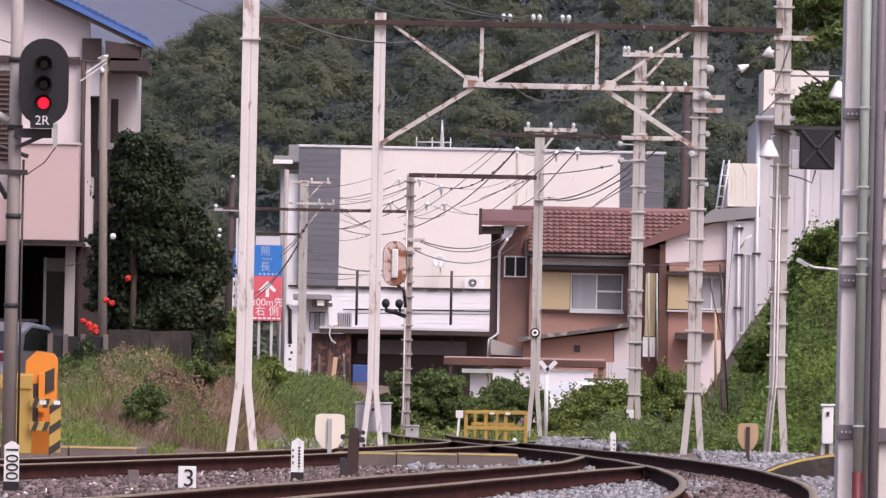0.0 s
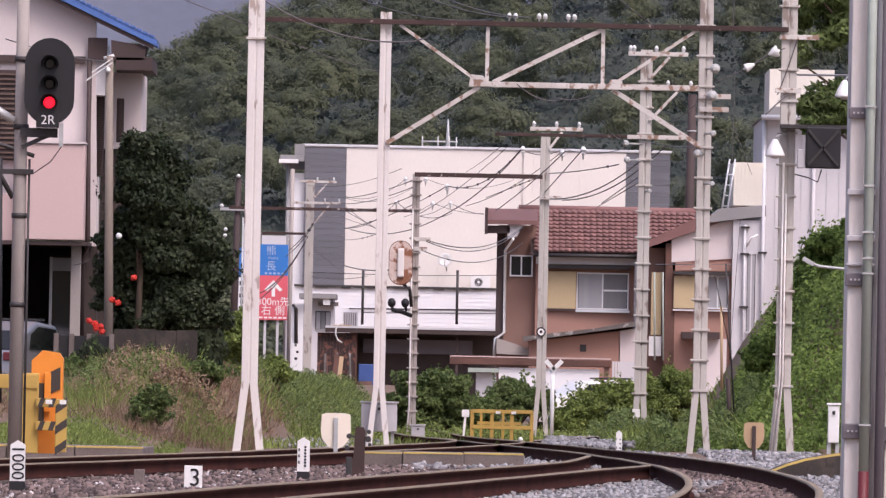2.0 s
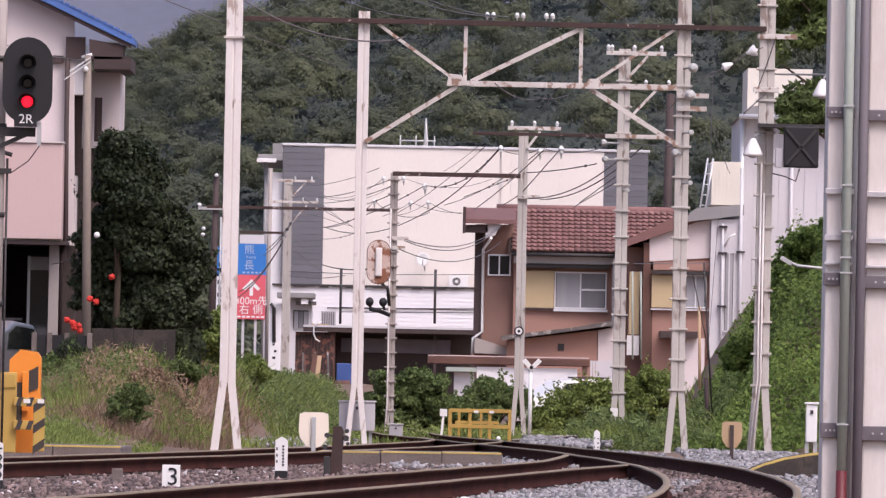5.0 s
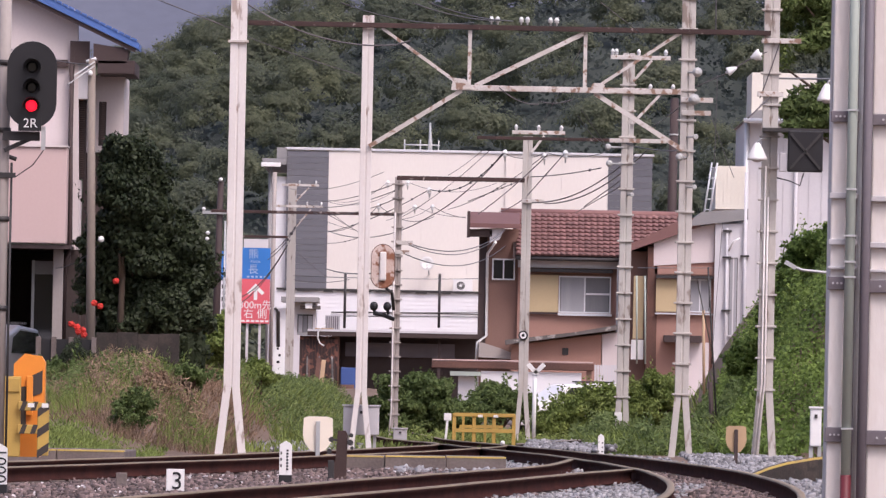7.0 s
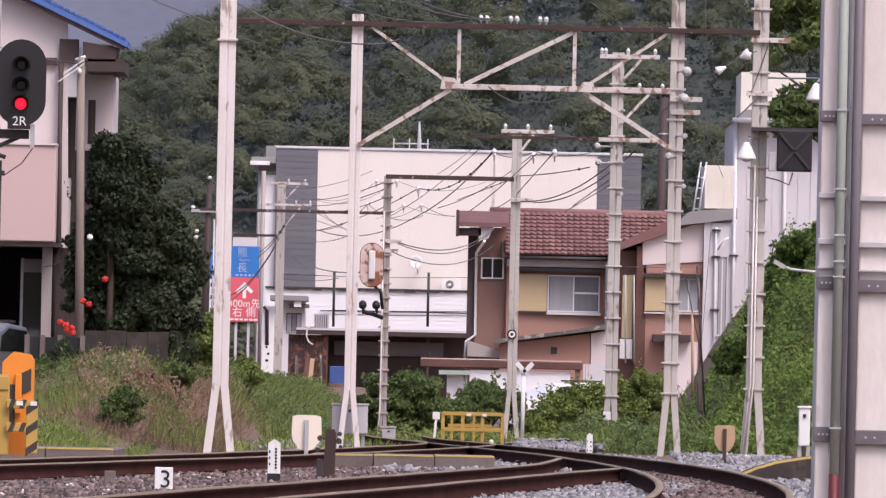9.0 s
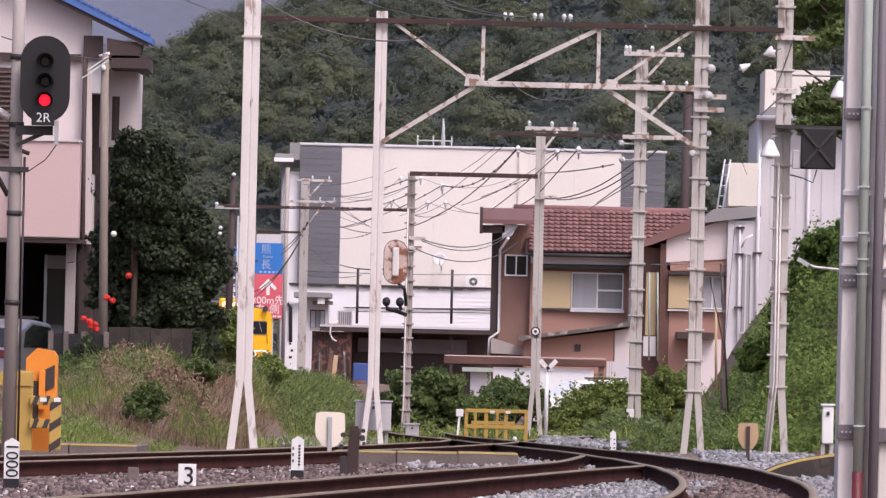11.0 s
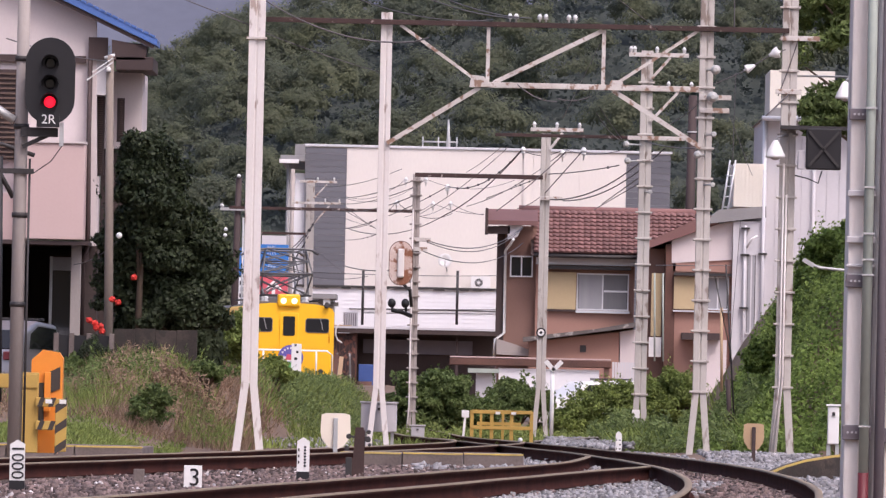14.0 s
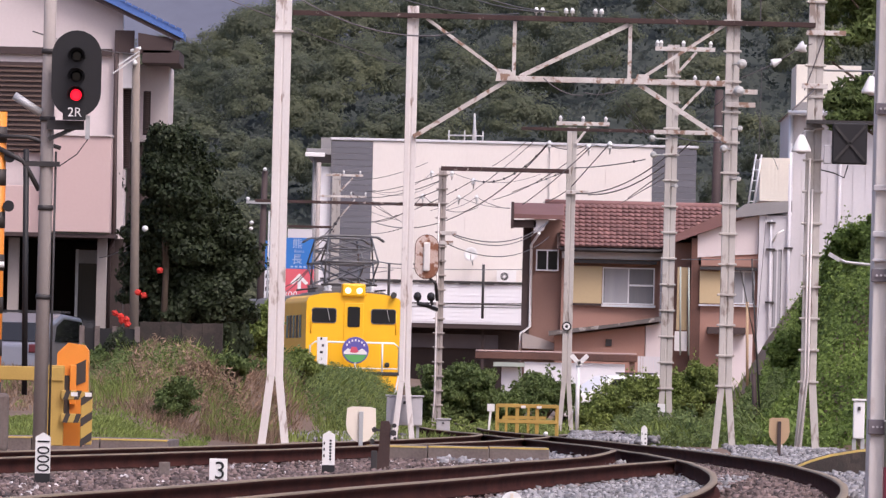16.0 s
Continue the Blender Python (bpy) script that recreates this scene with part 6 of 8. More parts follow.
def point_lever():
    t = thing("point_stand", (-0.96, 125, -0.17), "dark rusty point stand with its fittings", "point stand")
    part("column", prism(bmesh.new(), [(-0.1, -0.1), (0.07, -0.1), (0.08, 0.5), (0.06, 0.55), (-0.03, 0.55), (-0.05, 0.2), (-0.1, 0.18)], -0.08, 0.08), RUST_BEAM, t)
    part("rod", box(bmesh.new(), -0.13, -0.06, -0.1, -0.05, -0.1, 0.22, 0.01), DARK_METAL, t)
    for x, z, r in ((-0.1, 0.45, 0.03), (0.11, 0.42, 0.035), (0.12, 0.5, 0.025), (-0.12, 0.32, 0.028), (0.13, 0.36, 0.02)):
        part("fitting", lathe(bmesh.new(), (x, -0.08, z), [(r, -0.03), (r, 0.05)], 10, "y"), DARK_METAL, t)
    part("arm", bar(bmesh.new(), (-0.12, -0.06, 0.46), (0.14, -0.06, 0.4), 0.025, 0.03), DARK_METAL, t)


point_lever()


def equipment_box(at, w, d, h, label, foot=0.3, paint=CABINET_GREY):
    t = thing("relay_box", at, label, "relay box", "relay boxes")
    part("case", box(bmesh.new(), -w / 2, w / 2, -d / 2, d / 2, foot, foot + h, 0.015), paint, t)
    part("lid", box(bmesh.new(), -w / 2 - 0.02, w / 2 + 0.02, -d / 2 - 0.02, d / 2 + 0.02, foot + h + 0.002, foot + h + 0.03, 0.006), paint, t)
    part("latch", box(bmesh.new(), -0.02, 0.02, -d / 2 - 0.02, -d / 2 - 0.002, foot + h * 0.75, foot + h * 0.85), DARK_METAL, t)
    for s in (-1, 1):
        part("foot", box(bmesh.new(), s * w * 0.38 - 0.025, s * w * 0.38 + 0.025, -0.03, 0.03, -0.05, foot), STEEL_GREY, t)


equipment_box((-1.07, 182.4, -0.2), 0.58, 0.25, 0.46, "pale grey relay box behind the portal pole", 0.34)
equipment_box((-0.52, 216, -0.2), 0.26, 0.25, 0.3, "small pale grey relay box on a concrete foot", 0.05)
equipment_box((5.15, 150, -0.2), 0.15, 0.14, 0.5, "narrow white trackside box on a post", 0.42, WHITE_PAINT)


def yellow_fence():
    x0, x1, y = 0.51, 1.65, 216
    t = thing("yellow_railing", (x0, y, -0.2), "weathered yellow steel crossing railing", "railing")
    n = 4
    for i in range(n):
        x = (x1 - x0) * i / (n - 1)
        part("post", box(bmesh.new(), x - 0.035, x + 0.035, -0.04, 0.04, -0.05, 0.68, 0.008), GATE_YELLOW, t)
    for z in (0.32, 0.62):
        part("rail", box(bmesh.new(), 0, x1 - x0, -0.06, -0.041, z, z + 0.07, 0.006), GATE_YELLOW, t)
    for x in (0.45, 0.75):
        part("white_tab", box(bmesh.new(), x, x + 0.09, -0.07, -0.061, 0.61, 0.66), WHITE_PAINT, t)
    for x in (0.15, (x1 - x0) * 0.5):
        part("back_post", box(bmesh.new(), x, x + 0.05, 0.5, 0.56, -0.05, 0.66, 0.008), GATE_YELLOW, t)
    part("back_rail", box(bmesh.new(), 0.1, x1 - x0 - 0.2, 0.44, 0.499, 0.4, 0.46), GATE_YELLOW, t)


yellow_fence()


def white_signs():
    t = thing("white_marker_board", (0.33, 214, -0.2), "small white marker board on a leaning white post", "marker")
    part("post", bar(bmesh.new(), (0, 0, -0.05), (0.05, 0, 0.58), 0.045, 0.04), WHITE_PAINT, t)
    part("board", box(bmesh.new(), -0.02, 0.12, -0.03, -0.021, 0.54, 0.68, 0.005), WHITE_PAINT, t)
    t = thing("crossing_sign", (2.09, 222, -0.2), "white forked crossing sign on a white post", "crossing sign")
    h = 1.3 + 0.2
    part("post", tube(bmesh.new(), [(0, 0, -0.05), (0.0, 0, h)], 0.04, 8), WHITE_PAINT, t)
    for a, b in (((-0.14, h + 0.17), (0.03, h - 0.02)), ((0.18, h + 0.17), (0.0, h - 0.02))):
        part("blade", bar(bmesh.new(), (a[0], -0.05, a[1]), (b[0], -0.05, b[1]), 0.09, 0.02), WHITE_PAINT, t)
    m = thing("striped_marker", (-4.45, 335, 0.6), "narrow white marker with dark lettering", "marker")
    part("post", box(bmesh.new(), -0.15, 0.15, -0.04, 0.04, 0, 2.18 - 0.6, 0.01), WHITE_PAINT, m)
    for k in range(7):
        part("lettering_bar", box(bmesh.new(), -0.06 + 0.05 * (k % 2), 0.0 + 0.03 * (k % 3), -0.05, -0.042, 0.3 + 0.2 * k, 0.37 + 0.2 * k), BLACK_PAINT, m)
    b = thing("point_lamp", (1.27, 190, -0.1), "small white round point lamp on a stem", "point lamp")
    part("stem", tube(bmesh.new(), [(0, 0, -0.1), (0, 0, 0.1)], 0.02, 6), DARK_METAL, b)
    part("globe", ball(bmesh.new(), (0, 0, 0.13), 0.04), WHITE_PAINT, b)


white_signs()


# ---------- fittings on the poles ----------
def crossarm(x0, x1, y, z, brace, pins, label, mat=WHITE_TRUSS):
    t = thing("crossarm", (0, y, 0), label, "crossarm", "crossarms")
    part("arm", box(bmesh.new(), x0, x1, -0.16, -0.1, z - 0.04, z + 0.04, 0.006), mat, t)
    if brace:
        part("brace", bar(bmesh.new(), (brace[0], -0.13, brace[1]), (brace[2], -0.13, brace[3]), 0.05, 0.04), mat, t)
    for x in pins:
        part("insulator", lathe(bmesh.new(), (x, -0.13, z + 0.04), [(0.016, 0), (0.04, 0.025), (0.026, 0.05), (0.046, 0.06), (0.03, 0.095), (0.014, 0.12)], 10), PORCELAIN, t, "white porcelain insulator")


crossarm(3.31, 4.44, 213, 7.25, (3.74, 6.8, 4.09, 7.2), (3.35, 3.42, 3.84, 4.35), "white steel crossarm with porcelain insulators")
crossarm(3.17, 4.6, 213, 6.6, (3.74, 6.0, 4.26, 6.56), (4.07, 4.5), "white steel crossarm with porcelain insulators")
crossarm(1.64, 2.74, 235, 6.32, (2.05, 5.91, 2.31, 6.26), (1.72, 2.19, 2.66), "short white crossarm with insulators on a pole top")
crossarm(-5.03, -3.78, 377.5, 7.78, (-4.55, 7.23, -4.12, 7.7), (-4.43, -3.88), "pale crossarm with white insulators on a utility pole")
crossarm(-5.28, -3.64, 377.5, 7.07, (-4.53, 6.38, -4.03, 6.98), (-4.16, -3.69), "pale crossarm with white insulators on a utility pole")
crossarm(3.97, 4.49, 182.0, 5.64, None, (), "pale bracket arm on a portal pole")
crossarm(3.99, 4.46, 182.0, 5.43, None, (), "pale bracket arm on a portal pole")
crossarm(5.26, 5.89, 182.0, 6.62, None, (), "pale bracket arm on a portal pole")
crossarm(5.2, 5.62, 182.0, 5.76, None, (), "pale clamp arm on a portal pole")
crossarm(-0.73, -0.38, 235.22, 3.98, None, (), "small pale cable arm on a signal pole")
crossarm(-0.73, -0.45, 235.22, 3.78, None, (), "small pale cable arm on a signal pole")
crossarm(1.86, 2.33, 235, 4.89, None, (), "small pale cable arm on a weathered pole")
crossarm(3.32, 4.39, 213, 5.68, None, (), "pale bracket arm on a railway pole")


def cross_beam(x0, x1, y, z, label, h=0.09):
    b = part("cross_beam", box(bmesh.new(), x0, x1, y - 0.05, y + 0.05, z - h / 2, z + h / 2, 0.006), RUST_BEAM)
    tagged(b, label, "beam", "cross beams")


cross_beam(-0.74, 1.92, 234.8, 5.32, "dark rusty beam spanning two poles")
cross_beam(-7.34, -1.1, 376, 6.84, "dark beam spanning the far poles", 0.1)
cross_beam(0.83, 3.66, 214.4, 5.72, "dark rusty beam behind the pole tops", 0.06)
cross_beam(-6.33, -4.78, 376.4, 6.02, "short dark beam on a far pole", 0.08)


def pole_disc():
    t = thing("pole_disc", (1.95, 234.86, 2.1), "round white disc with a black ring on a pole", "disc")
    part("black_disc", lathe(bmesh.new(), (0, 0, 0), [(0.1, 0.01), (0.1, 0.0)], 24, "y"), BLACK_PAINT, t)
    part("white_ring", lathe(bmesh.new(), (0, -0.006, 0), [(0.07, 0.004), (0.07, 0.0)], 24, "y"), WHITE_PAINT, t)
    part("black_centre", lathe(bmesh.new(), (0, -0.012, 0), [(0.032, 0.004), (0.032, 0.0)], 16, "y"), BLACK_PAINT, t)


pole_disc()


def rusty_sign():
    t = thing("rusty_oval_board", (0, 234.6, 0), "rust-eaten oval signal backboard on a bracket", "signal board")
    cx, cz = -0.99, 3.47
    part("board", prism(bmesh.new(), stadium(cx, cz, 0.47, 0.9), -0.3, -0.25), RUST_BOARD, t)
    part("rim", prism(bmesh.new(), stadium(cx, cz, 0.5, 0.93), -0.249, -0.2), RUST_SHEET, t)
    part("centre_case", box(bmesh.new(), cx - 0.07, cx + 0.07, -0.36, -0.301, cz - 0.3, cz + 0.3, 0.03), WHITE_POLE, t, "pale lamp case")
    part("bracket", tube(bmesh.new(), [(cx + 0.05, -0.2, cz - 0.42), (cx + 0.2, -0.2, cz - 0.55), (cx + 0.24, -0.1, cz - 0.9)], 0.035, 8), DARK_METAL, t)
    t = thing("twin_lamp", (0, 234.6, 0), "pair of dark hooded lamps on a bent bracket", "lamp")
    z = 2.64
    for px in (-1.16, -0.88):
        part("lamp", ball(bmesh.new(), (px, -0.3, z), 0.085, 1, 1.2, 1.15), BLACK_PAINT, t)
        part("stem", tube(bmesh.new(), [(px, -0.3, z - 0.05), (px + 0.03, -0.3, z - 0.17)], 0.03, 6), BLACK_PAINT, t)
    part("bracket", tube(bmesh.new(), [(-1.16, -0.3, z - 0.14), (-0.96, -0.25, z - 0.18), (-0.75, -0.1, z - 0.26)], 0.045, 8), BLACK_PAINT, t)


rusty_sign()


def bell_lamp(x, y, z, reach, label="white enamel bell lamp on a pole bracket"):
    t = thing("pole_lamp", (x, y, z), label, "lamp", "pole lamps")
    part("shade", lathe(bmesh.new(), (0, 0, 0), [(0.16, -0.14), (0.155, -0.1), (0.1, 0.02), (0.06, 0.1), (0.03, 0.14)], 18), WHITE_PAINT, t)
    part("bulb", ball(bmesh.new(), (0, 0, -0.14), 0.08, 1, 1, 0.5), GREY_WALL, t)
    part("bracket", tube(bmesh.new(), [(0, 0, 0.13), (0.05, 0, 0.2), (0.2, 0.15, 0.22), reach], 0.018, 6), STEEL_GREY, t)


bell_lamp(5.21, 181.6, 4.83, (5.35 - 5.21, 0.35, 0.22))
bell_lamp(6.31, 181.6, 5.8, (5.5 - 6.31, 0.36, 0.22))


def dark_signal_back():
    t = thing("signal_case", (0, 181.4, 0), "dark signal case seen from behind beside a pole", "signal")
    x0, x1, z0, z1 = 5.7, 6.26, 4.51, 5.17
    part("case", box(bmesh.new(), x0, x1, 0, 0.3, z0, z1, 0.02), BLACK_PAINT, t)
    part("rib", bar(bmesh.new(), (x0 + 0.04, -0.02, z1 - 0.05), (x1 - 0.04, -0.02, z0 + 0.05), 0.04, 0.03), DARK_METAL, t)
    part("rib", bar(bmesh.new(), (x0 + 0.04, -0.02, z0 + 0.05), (x1 - 0.04, -0.02, z1 - 0.05), 0.04, 0.03), DARK_METAL, t)
    part("support", box(bmesh.new(), 5.29, x1 + 0.3, 0.1, 0.55, z1 - 0.02, z1 + 0.04), DARK_METAL, t)
    part("side_case", box(bmesh.new(), 5.57, 5.69, 0.05, 0.25, 4.51, 4.81, 0.01), CABINET_GREY, t)
    part("cable", tube(bmesh.new(), [(5.53, 0.1, 4.41), (5.74, 0.05, 4.36), (5.9, 0.05, 4.29), (5.96, 0.1, 4.49)], 0.012, 6), RUBBER, t)


dark_signal_back()


def insulator_disc(x, y, z, r, hold):
    t = part("disc_insulator", lathe(bmesh.new(), (x, y, z), [(0.03, 0.06), (r, 0.03), (r, 0.0), (0.04, -0.03), (0.03, -0.06)], 16, "y"), DISC_GLASS)
    part("stem", tube(bmesh.new(), [(x, y, z), (hold, y + 0.45, z)], 0.018, 6), STEEL_GREY, t)
    tagged(t, "pale grey glass disc insulator", "insulator", "disc insulators")


for px, py, r in ((4.22, 6.08, 0.1), (4.18, 5.64, 0.11), (4.21, 5.04, 0.06), (3.29, 5.55, 0.08),
                  (3.32, 5.24, 0.08), (3.96, 4.71, 0.08), (4.21, 4.23, 0.05), (3.76, 4.66, 0.05)):
    insulator_disc(px, 181.5 if px > 3.85 else 212.55, py, r * 0.8, 4.08 if px > 3.85 else 3.66)


def wooden_pole():
    t = thing("utility_pole", (-7.21, 380, 0.6), "dark brown wooden utility pole with side insulators", "utility pole")
    part("shaft", tube(bmesh.new(), [(0, 0, 0), (0.1, 0, 7.3)], 0.14, 12, 0.1), DARK_WOOD, t)
    part("arm", box(bmesh.new(), -0.5, 0.45, -0.2, -0.14, 6.2, 6.3), STEEL_GREY, t)
    for x, z in ((-0.45, 6.3), (-0.3, 5.5), (-0.32, 5.3), (0.4, 6.3), (0.1, 7.3)):
        part("insulator", lathe(bmesh.new(), (x, -0.17, z), [(0.03, 0), (0.08, 0.06), (0.04, 0.12)], 10), PORCELAIN, t)
    f = thing("steel_lattice", (-6.97, 382, 0.6), "pale steel lattice frame beside the wooden pole", "lattice")
    for dx in (0.0, 0.5):
        part("upright", tube(bmesh.new(), [(dx, 0, 0), (dx, 0, 6.0)], 0.035, 6), STEEL_GREY, f)
    for k in range(7):
        part("diagonal", tube(bmesh.new(), [(0, 0, 1.6 + 0.6 * k), (0.5, 0, 2.2 + 0.6 * k)], 0.02, 5), STEEL_GREY, f)


wooden_pole()


def slim_pole():
    x0 = -5.88
    t = thing("telegraph_pole", (x0, 197, 0.4), "slim weathered concrete telegraph pole by the boundary wall", "utility pole")
    part("shaft", tube(bmesh.new(), [(0, 0, 0), (-5.98 - -5.88, 0, 6.55 - 0.4)], 0.085, 12, 0.065), BROWN_CONCRETE, t)
    part("cap", tube(bmesh.new(), [(-0.2, -0.02, 6.5 - 0.4), (-0.02, -0.02, 6.56 - 0.4)], 0.03, 6), PORCELAIN, t)
    part("bracket", bar(bmesh.new(), (-0.05, -0.05, 6.43 - 0.4), (-0.5, -0.3, 6.09 - 0.4), 0.02, 0.02), STEEL_GREY, t)
    part("bracket", bar(bmesh.new(), (-0.05, -0.05, 6.5 - 0.4), (-0.4, -0.3, 6.24 - 0.4), 0.02, 0.02), STEEL_GREY, t)
    part("insulator", lathe(bmesh.new(), (-0.12, -0.1, 6.25 - 0.4), [(0.03, 0), (0.05, 0.05), (0.02, 0.1)], 8), PORCELAIN, t)
    part("lamp_globe", ball(bmesh.new(), (0.13, -0.1, 3.41 - 0.4), 0.055), PORCELAIN, t)


slim_pole()


# ---------- advertising board ----------
def advert():
    y = 452
    t = thing("advertising_board", (0, y, 0), "tall roadside board, blue above and red below with an arrow", "billboard")
    x0, x1 = -7.59, -6.41
    zb, zm, zt = 3.6, 5.38, 6.62
    part("red_panel", box(bmesh.new(), x0, x1, 0, 0.08, zb, zm - 0.003), RED_SIGN, t, "faded red panel with a white arrow")
    part("blue_panel", box(bmesh.new(), x0 + 0.02, x1, 0, 0.08, zm + 0.003, zt), BLUE_SIGN, t, "blue panel with pale lettering")
    cx = (x0 + x1) / 2 + 0.02
    az = 5.2
    part("arrow_head", prism(bmesh.new(), [(cx, az), (cx - 0.36, az - 0.38), (cx - 0.26, az - 0.46), (cx, az - 0.22), (cx + 0.26, az - 0.46), (cx + 0.36, az - 0.38)], -0.012, -0.002), WHITE_PAINT, t)
    part("arrow_stem", box(bmesh.new(), cx - 0.07, cx + 0.07, -0.012, -0.002, az - 0.66, az - 0.2), WHITE_PAINT, t)
    lettering("lettering", "300m\u5148", WHITE_PAINT, t, (cx, -0.01, 4.32), 0.4)
    lettering("lettering", "\u53f3 \u5074", WHITE_PAINT, t, (cx, -0.01, 3.96), 0.42)
    for k in range(6):
        part("lettering_bar", box(bmesh.new(), x0 + 0.06 + 0.19 * k, x0 + 0.2 + 0.19 * k, -0.01, -0.002, zb + 0.06, zb + 0.13), WHITE_PAINT, t)
    pale = material("pale_blue_lettering", (0.42, 0.55, 0.78), 0.5)
    for z, n, h in ((zm + 0.05, 5, 0.07),):
        for k in range(n):
            part("lettering_bar", box(bmesh.new(), x0 + 0.25 + k * 0.85 / n, x0 + 0.25 + (k + 0.6) * 0.85 / n, -0.01, -0.002, z, z + h), pale, t)
    lettering("lettering", "\u718a", pale, t, (x0 + 0.5, -0.014, zm + 0.98), 0.42)
    lettering("lettering", "Kuma", pale, t, (x0 + 0.58, -0.014, zm + 0.7), 0.17)
    lettering("lettering", "\u9577", pale, t, (x0 + 0.5, -0.014, zm + 0.36), 0.42)
    part("top_cap", box(bmesh.new(), x0 + 0.1, x1 - 0.1, 0.01, 0.09, zt + 0.003, 6.98), GREY_WALL, t)
    for x in (x0 + 0.25, x0 + 0.75, x1 - 0.05):
        part("leg", box(bmesh.new(), x, x + 0.1, 0.1, 0.2, 0.5, zb + 0.4), GREY_WALL, t)
    part("edge_post", tube(bmesh.new(), [(x1 + 0.1, 0.1, 0.5), (x1 + 0.1, 0.1, 9.66)], 0.09, 8), CONCRETE, t)
    s = thing("side_board", (0, 456, 0), "white and blue board behind the advertising board", "billboard")
    part("panel", box(bmesh.new(), -8.54, x0 - 0.03, 0, 0.08, 3.78, 5.33), WHITE_SIDING, s)
    part("blue_panel", box(bmesh.new(), -8.48, x0 + 0.02, 0, 0.08, 5.38, 6.52), BLUE_SIGN, s)
    for x in (-8.36, -7.81):
        part("leg", box(bmesh.new(), x, x + 0.1, 0.1, 0.2, 0.3, 4.24), GREY_WALL, s)
    for k in range(5):
        part("lettering_bar", box(bmesh.new(), -8.41 + 0.04 * (k % 2), -8.18, -0.01, -0.002, 4.01 + 0.25 * k, 4.12 + 0.25 * k + 0.05), BLACK_PAINT, s)


advert()


def lamp_arm():
    g = ground_height(7.5, 186)
    t = thing("street_lamp", (7.5, 186, g), "grey street lamp with a long curved arm above the slope", "street lamp")
    h = 2.96 - g
    part("post", tube(bmesh.new(), [(0, 0, -0.2), (0, 0, h + 0.4)], 0.06, 10), STEEL_GREY, t)
    part("arm", tube(bmesh.new(), [(0, 0, h - 0.05), (6.46 - 7.5, 0, h), (6.11 - 7.5, 0, h + 0.03), (5.92 - 7.5, 0, h + 0.1)], 0.025, 8), STEEL_GREY, t)
    part("head", bar(bmesh.new(), (6.01 - 7.5, 0, h + 0.06), (5.83 - 7.5, 0, h + 0.16), 0.07, 0.1), STEEL_GREY, t)


lamp_arm()


def stakes():
    for a, b, r, mat, label in (((5.62, 1.28), (5.57, 2.66), 0.03, TAN, "pale timber stake standing in the weeds"),
                                ((4.96, 0.42), (4.89, 1.14), 0.045, DARK_WOOD, "dark leaning timber stump in the weeds"),
                                ((5.04, 0.67), (4.81, 3.13), 0.016, DARK_METAL, "thin dark rod leaning in the weeds")):
        y = 230 if mat is TAN else 196
        s = part("stake", tube(bmesh.new(), [(a[0], y, ground_height(a[0], y) - 0.05), (b[0], y, b[1])], r, 7), mat)
        tagged(s, label, "stake", "stakes")


stakes()

# ---------- overhead wires ----------
def wire(a, b, sag=0.0, r=0.012, name="overhead_wire", label="thin dark overhead wire", knots=0, insulator=0.0):
    a, b = Vector(a), Vector(b)
    r *= 0.8
    n = 14
    pts = [a.lerp(b, k / n) - Vector((0, 0, sag * 4 * (k / n) * (1 - k / n))) for k in range(n + 1)]
    t = part(name, tube(bmesh.new(), pts, r, 5), WIRE)
    tagged(t, label, "wire", "overhead wires")
    for k in range(knots):
        p = pts[2 + k * 2] if 2 + k * 2 < n else pts[-2]
        part("clip", ball(bmesh.new(), p, r * 2.6, 1, 1, 1, 8, 6), RUBBER, t)
    if insulator:
        s = insulator
        part("insulator", lathe(bmesh.new(), a, [(0.0, 0.05), (0.025, 0.045), (s, -0.01), (s, -0.03), (0.03, -0.04), (s * 0.8, -0.075), (s * 0.8, -0.09), (0.02, -0.1), (0.012, -0.2), (0.0, -0.2)], 12), PORCELAIN, t, "white porcelain insulator")


wire((3.82, 213, 5.46), (2.07, 235, 4.87), 0.26, 0.016)
wire((4.03, 213, 5.51), (2.34, 235, 4.85), 0.26, 0.016)
wire((3.53, 213, 4.92), (3.16, 235, 4.8), 0.0, 0.012)
wire((1.5, 235, 5.91), (-0.07, 260, 4.92), 0.14, 0.016, insulator=0.06)
wire((-0.07, 260, 4.92), (-2.73, 300, 5.13), 0.3, 0.014)
wire((1.46, 235, 5.89), (-0.06, 245, 5.28), 0.3, 0.013, knots=6)
wire((-0.06, 245, 5.28), (-2.76, 300, 5.11), 0.12, 0.012, knots=5, insulator=0.06)
wire((1.23, 240, 6.07), (-0.93, 300, 5.47), 0.12, 0.01)
wire((1.05, 240, 6.04), (0.42, 300, 6.68), 0.03, 0.009)
wire((2.32, 235, 5.86), (0.44, 300, 5.78), 0.16, 0.011, knots=4, insulator=0.06)
wire((2.17, 214, 5.41), (1.08, 262, 5.05), 0.05, 0.013)
wire((2.51, 214, 5.46), (1.98, 235, 5.01), 0.0, 0.014, insulator=0.06)
wire((1.98, 235, 5.01), (1.57, 262, 5.12), 0.05, 0.012)
wire((3.17, 213, 5.16), (2.04, 235, 5.4), 0.03, 0.014, knots=1)
wire((2.04, 235, 5.4), (0.84, 262, 5.34), 0.0, 0.011, knots=4)
wire((1.5, 235, 5.87), (2.38, 235, 5.94), 0.12, 0.01)
wire((2.38, 235, 5.91), (3.32, 213, 5.48), 0.1, 0.01)
